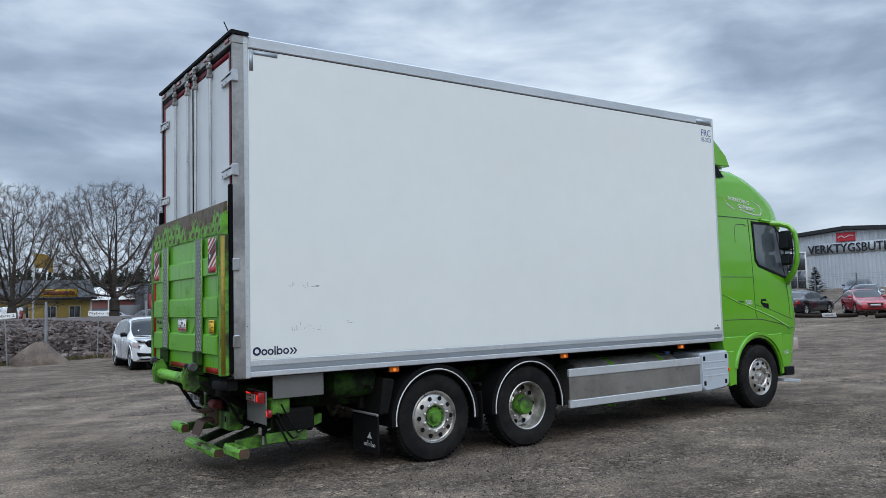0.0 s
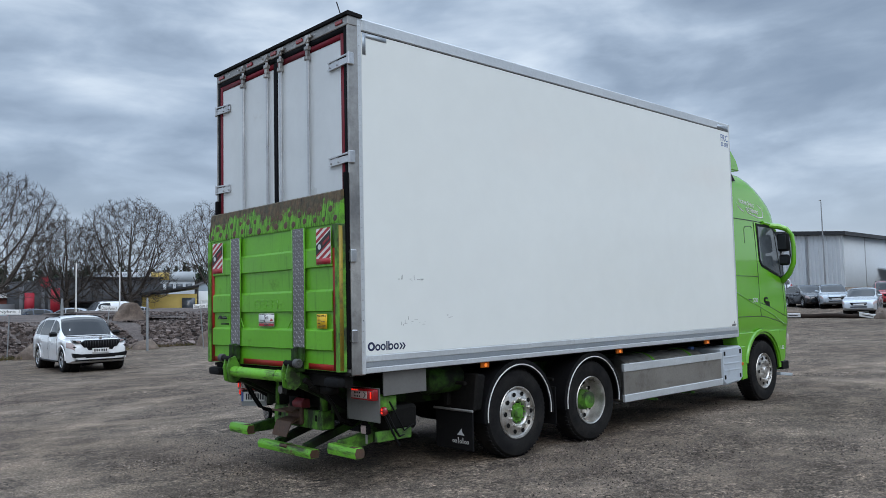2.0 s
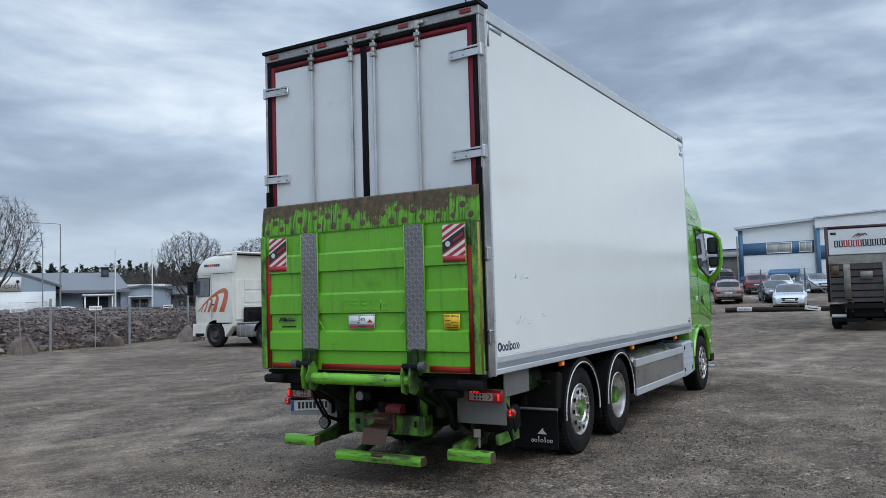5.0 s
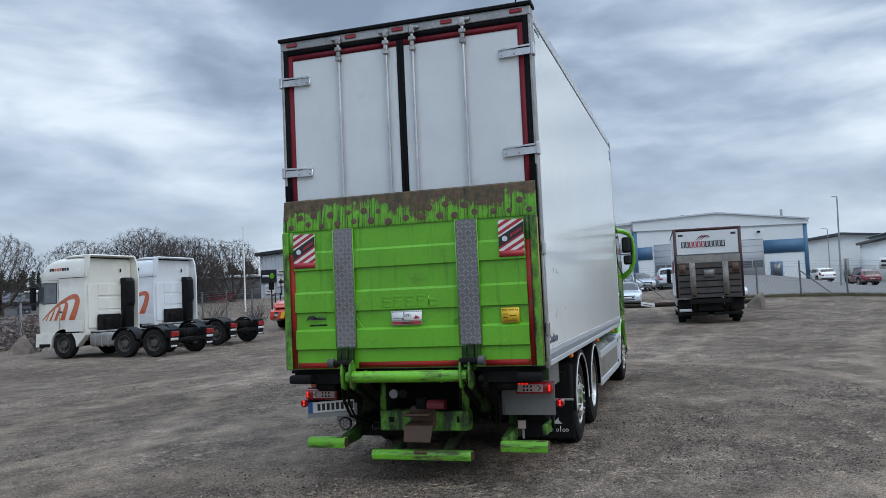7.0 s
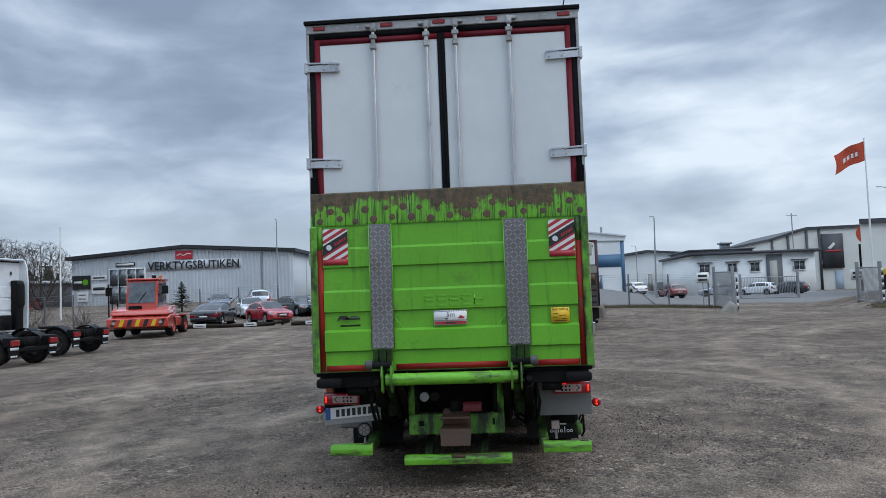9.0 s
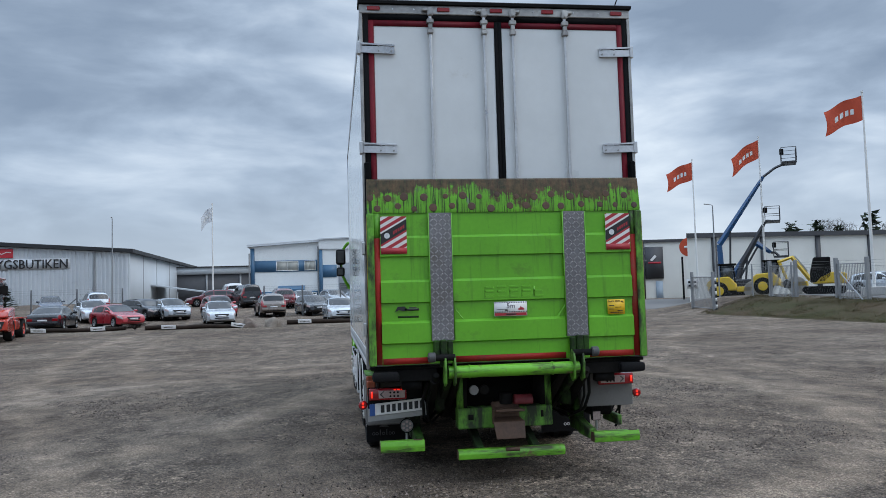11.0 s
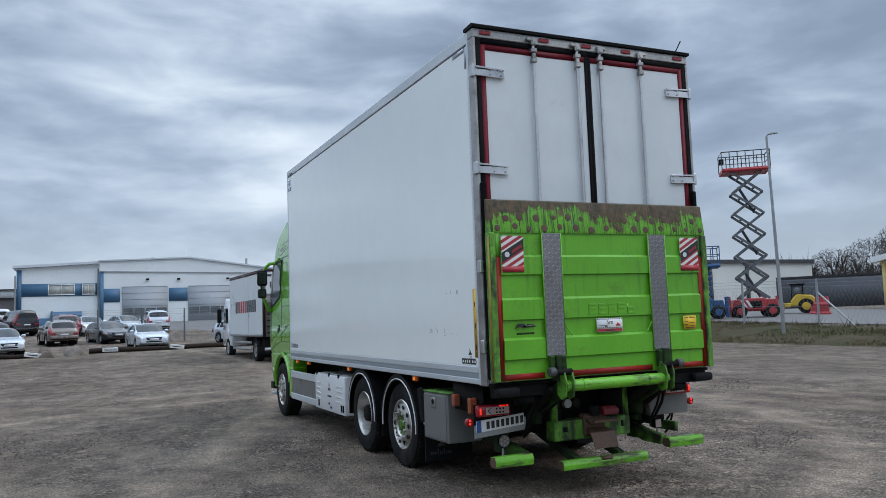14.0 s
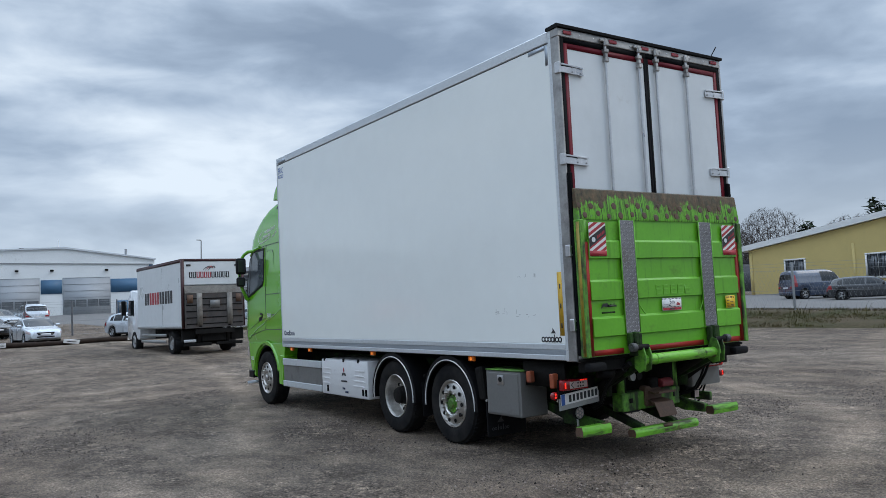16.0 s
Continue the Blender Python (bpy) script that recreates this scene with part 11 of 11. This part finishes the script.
def barrier_stack(x, y, az, n, label):
    """Red plastic road barriers, one set on another."""
    t = thing("road_barrier_stack", label, "road barrier", "red barriers", at=pose(x, y, ground_z(x, y), 0, 0, az))
    for k in range(n):
        z = k * 0.62
        part("barrier", G().loft([[Vector((u, v, z + h)) for u, v in ((-a, -b), (a, -b), (a, b), (-a, b))] for a, b, h in ((0.50, 0.30, 0.0), (0.50, 0.30, 0.10), (0.42, 0.20, 0.22), (0.38, 0.16, 0.60))]), LIFTR, t)


barrier_stack(30.2, -39.9, 30, 2, "two red plastic road barriers stacked in the lot")
barrier_stack(31.2, -40.6, 40, 1, "red plastic road barrier standing in the lot")
mini_excavator(41.8, -31.4, 60, "yellow mini excavator with folded arm")
for x, y, hd, mt in ((38.5, -33.4, 200, P_PALE),):
    car("parked_suv", "pale SUV parked inside the hire lot", mt, "suv", place(x, y, hd), group="cars in the hire lot")

# paved lot surfaces lying on the ground, a hand high
solid("lot_paving", G().sheet(20, 6, lambda u, v: Vector((8 + u * 42, -28.6 - v * 22, ground_z(8 + u * 42, -28.6 - v * 22) + 0.03))), ASPH, "pale grey asphalt of the hire lot", "paving", kind="structure")

def apron_edge(y):
    """Where the paving begins, from the fence round the mouth of the entrance."""
    return 46.9 + 15.5 * smooth01(-6.5, -4.0, y) + 11.0 * smooth01(-14.5, -20.0, y) - 10.5 * smooth01(-22.0, -25.5, y)


def apron(u, v):
    y = 12.0 - v * 62.0
    x = apron_edge(y) + u * (100.0 - apron_edge(y))
    return Vector((x, y, ground_z(x, y) + (0.04 if u > 0 else -0.06)))


solid("apron_paving", G().sheet(40, 62, apron), ASPH, "pale grey asphalt apron before the office", "paving", kind="structure")
solid("verge", G().sheet(6, 24, lambda u, v: Vector((46.9 - u * 2.4 * (1 - 0.5 * abs(v - 0.5)), -5.5 - v * 9.6, ground_z(46.9 - u * 2.4, -5.5 - v * 9.6) + (0.10 + 0.06 * noise.noise(Vector((u * 4, v * 20, 8))) if 0 < u < 1 and 0 < v < 1 else -0.05)))), SOIL, "weedy soil strip along the fence", "verge", kind="structure")

# verge: soil strip and dry grass
solid("verge", G().sheet(60, 8, lambda u, v: Vector((-12 + u * 53, -22.2 - v * 4.7, ground_z(-12 + u * 53, -22.2 - v * 4.7) + 0.09 + (0.07 * noise.noise(Vector((u * 40, v * 5, 2))) if 0 < v < 1 else -0.14)))), SOIL, "grassy soil verge along the fence", "verge", kind="structure")


def grass():
    rnd = random.Random(8)
    vs, fs = [], []
    def tuft(x, y, h, n):
        for _ in range(n):
            a, l = rnd.uniform(0, math.tau), h * rnd.uniform(0.5, 1.2)
            bx, by = x + rnd.gauss(0, 0.10), y + rnd.gauss(0, 0.10)
            z = ground_z(bx, by) + 0.05
            dx, dy = math.cos(a) * l * 0.5, math.sin(a) * l * 0.5
            w = rnd.uniform(0.008, 0.02)
            i = len(vs)
            vs.extend([(bx - w, by, z), (bx + w, by, z), (bx + dx, by + dy, z + l)])
            fs.append((i, i + 1, i + 2))
    for k in range(12000):
        x = -10 + 52 * rnd.random()
        y = -22.3 - 4.4 * rnd.random() ** 0.8
        if noise.noise(Vector((x * 0.35, y * 0.6, 5))) > -0.25:
            tuft(x, y, rnd.uniform(0.05, 0.17), 4)
    for k in range(90):
        x = -8 + 50 * rnd.random()
        tuft(x, -25.6 + rnd.gauss(0, 0.5), rnd.uniform(0.25, 0.6), 6)
    for k in range(900):
        u = rnd.random() * 0.8
        p, n = bank_line(u)
        q = p - n * rnd.uniform(-0.2, 0.9)
        tuft(q.x, q.y, rnd.uniform(0.06, 0.18), 4)
    for k in range(1700):
        x, y = rnd.uniform(44.3, 46.9), -5.5 - 9.6 * rnd.random()
        tuft(x, y, rnd.uniform(0.08, 0.26), 4)
    solid("dry_grass", raw_mesh("dry_grass", vs, fs), GRASSM, "dry yellow-green spring grass on the verge", "grass", kind="stuff")


grass()
# low bare bush behind the tractor units and a young pine before the hall
rb = random.Random(31)
for x, y, r, nm in ((20.3, 25.5, 1.3, "bare_bush"), (36.5, 27.0, 1.5, "bare_bush"), (41.0, 26.5, 1.3, "bare_bush")):
    g = G()
    for k in range(60):
        a, l, e = rb.uniform(0, math.tau), r * rb.uniform(0.7, 1.4), rb.uniform(0.5, 1.3)
        d = Vector((math.cos(a) * math.cos(e), math.sin(a) * math.cos(e), math.sin(e)))
        q = Vector((rb.gauss(0, 0.3), rb.gauss(0, 0.3), 0))
        g.tube([q, q + d * l * 0.5, q + (d + Vector((rb.gauss(0, 0.2), rb.gauss(0, 0.2), 0.2))) * l], [0.014, 0.010, 0.004], 3)
    ob = solid(nm, g, TWIG, "leafless brown bush at the yard edge", "bush", "bare bushes")
    ob.location = (x, y, ground_z(x, y))
g, gt = G(), G().tube([(0, 0, 0), (0, 0, 2.9)], [0.06, 0.01], 6)
for k in range(420):
    z = rb.uniform(0.3, 2.8)
    a, l = rb.uniform(0, math.tau), (3.0 - z) * 0.42 * rb.uniform(0.4, 1.0)
    p = Vector((0, 0, z))
    q = p + Vector((math.cos(a) * l, math.sin(a) * l, l * 0.25))
    s = Vector((-math.sin(a), math.cos(a), 0)) * 0.09
    v = [g.bm.verts.new(c) for c in (p.lerp(q, 0.25), p.lerp(q, 0.6) + s, q, p.lerp(q, 0.6) - s)]
    g.bm.faces.new(v)
t = thing("young_pine", "small young pine in front of the grey hall", "tree", at=pose(60.5, 28.1, ground_z(60.5, 28.1)) @ Matrix.Diagonal((1.6, 1.6, 0.95, 1)))
part("trunk", gt, BARK, t)
part("crown", g, surf("pine_needles", (0.035, 0.06, 0.03), rough=0.9, vary=0.3), t, sharp=None)

for kind, e, az, d, sc, rot, in ((0, E0, 84.6, 70, 1.20, 10), (1, E1, 77.35, 74, 1.32, 60), (2, E1, 73.04, 84, 1.06, 20), (0, E1, 69.13, 84, 1.26, 150), (1, E3, 62.0, 78, 0.90, 220),
                                 (2, E6, 47.9, 84, 0.92, 40), (1, E6, 43.0, 92, 0.92, 90), (0, E6, 39.2, 82, 0.95, 260), (2, E6, 53.3, 135, 0.85, 0), (1, E6, 50.9, 140, 0.85, 30), (0, E75, 36.0, 100, 1.0, 45), (1, (-7.39, -1.0), 34.5, 98, 1.0, 200), (2, (-7.39, -1.0), 31.9, 94, 0.92, 300), (0, E75, 38.2, 96, 1.0, 120), (0, E9, 34.4, 110, 0.9, 80), (2, (-7.39, -1.0), 27.6, 150, 0.95, 10),
                                 (2, E16, -56.9, 110, 1.1, 15), (0, E16, -62.0, 125, 1.05, 70), (1, E16, -64.5, 120, 0.85, 100), (2, E11, -34.8, 130, 1.1, 30), (1, E11, -39.2, 135, 1.15, 60), (0, E16, -54.5, 115, 0.9, 30), (1, E16, -52.2, 125, 0.85, 130)):
    x, y = polar(e, az, d)
    bare_tree(kind, x, y, 0.1 if az > 0 else 0.9, sc, rot, "bare leafless spreading tree beyond the yard", 1.30 if az == 62.0 else 1.0)

rw = random.Random(77)
arc = []
for k in range(1300):
    az = rw.uniform(32, 96)
    d = rw.uniform(210, 270)
    x, y = polar((-4, -5), az, d)
    arc.append((x, y, 0, rw.uniform(9, 14)))
woods("conifer_woods", "dark pine woods on the skyline", arc, CONIF, 1, True)
arc = []
for k in range(520):
    az = rw.uniform(26, 100)
    x, y = polar((-4, -5), az, rw.uniform(150, 200))
    arc.append((x, y, 0, rw.uniform(6, 9.5)))
for k in range(330):
    az = rw.uniform(-75, -28)
    x, y = polar((-6, 4), az, rw.uniform(120, 180))
    arc.append((x, y, 0, rw.uniform(7, 11)))
woods("bare_woods", "hazy brown leafless woods far off", arc, FARW, 2, False)
for k, (e, az, d, h) in enumerate(((E16, -59.2, 105, 8.6), (E16, -63.3, 100, 10.2), (E11, -32.4, 125, 10.6), (E11, -33.9, 125, 10.6), (E11, -35.15, 128, 10.0), (E11, -37.0, 125, 11.4))):
    x, y = polar(e, az, d)
    rp = random.Random(60 + k)
    g = G()
    for j in range(300):
        z = h * (0.42 + 0.58 * rp.random() ** 0.8)
        a = rp.uniform(0, math.tau)
        l = h * 0.16 * (1.25 - z / h) * rp.uniform(0.3, 1.2) + 0.2
        c = Vector((math.cos(a) * l, math.sin(a) * l, z + rp.uniform(-0.2, 0.4)))
        s = h * rp.uniform(0.018, 0.04)
        v = [g.bm.verts.new(c + Vector((rp.gauss(0, s), rp.gauss(0, s), rp.gauss(0, s * 0.6)))) for _ in range(3)]
        g.bm.faces.new(v)
    t = thing("pine_tree", "dark green pine with an uneven crown", "tree", "pines", at=pose(x, y, 0.6))
    part("trunk", G().tube([(0, 0, 0), (0.1, 0, h * 0.6), (0, 0, h)], [0.22, 0.14, 0.03], 7), BARK, t)
    part("crown", g, CONIF, t, sharp=None)

# loose gravel near the camera's way: low pyramids, thick in some patches and thin in others
def loose_gravel(n, seed):
    rs = np.random.default_rng(seed)
    x, y = rs.uniform(-13, 15, n), rs.uniform(-14, 16, n)
    patch = np.sin(x * 1.1 + 1.3 * np.sin(y * 0.7)) + np.sin(y * 1.3 + 1.1 * np.sin(x * 0.9 + 2)) + 0.6 * np.sin(x * 3.1 + y * 2.3) + 0.6 * np.sin(y * 3.7 - x * 1.9)
    for cx, cy, r in ((5.3, 1.2, 7.1), (27.6, 58.5, 60.0), (34.4, -68.4, 80.0), (-30.0, -34.0, 40.2), (10.0, -30.0, 24.0)):
        patch -= 1.6 * np.exp(-((np.hypot(x - cx, y - cy) - r) / 0.45) ** 2)
    keep = (patch + rs.normal(0, 0.7, n) > 0.35) & ~((x > 0.4) & (x < 9.2) & (np.abs(y) < 1.0) & (rs.random(n) < 0.7))
    x, y = x[keep], y[keep]
    n = len(x)
    r = rs.choice([0.006, 0.008, 0.009, 0.011, 0.013, 0.017], n, p=[0.25, 0.25, 0.2, 0.15, 0.1, 0.05])
    z = np.array([ground_z(a, b) for a, b in zip(x, y)]) + 0.004
    base = rs.uniform(0, math.tau, n)
    V = np.zeros((n, 5, 3))
    for k in range(4):
        a = base + k * math.tau / 4 + rs.normal(0, 0.3, n)
        q = r * rs.uniform(0.7, 1.3, n)
        V[:, k, 0], V[:, k, 1], V[:, k, 2] = x + q * np.cos(a), y + q * np.sin(a), z - 0.004
    V[:, 4, 0], V[:, 4, 1], V[:, 4, 2] = x + rs.normal(0, 0.3, n) * r, y + rs.normal(0, 0.3, n) * r, z + r * rs.uniform(0.5, 1.0, n)
    F = (np.arange(n)[:, None, None] * 5 + np.array([[0, 1, 4], [1, 2, 4], [2, 3, 4], [3, 0, 4]])[None]).reshape(-1, 3)
    me = bpy.data.meshes.new("loose_gravel")
    me.from_pydata(V.reshape(-1, 3).tolist(), [], F.tolist())
    me.update()
    solid("loose_gravel", me, PEB, "small loose stones scattered over the yard", "stones", kind="stuff")


loose_gravel(330000, 12)
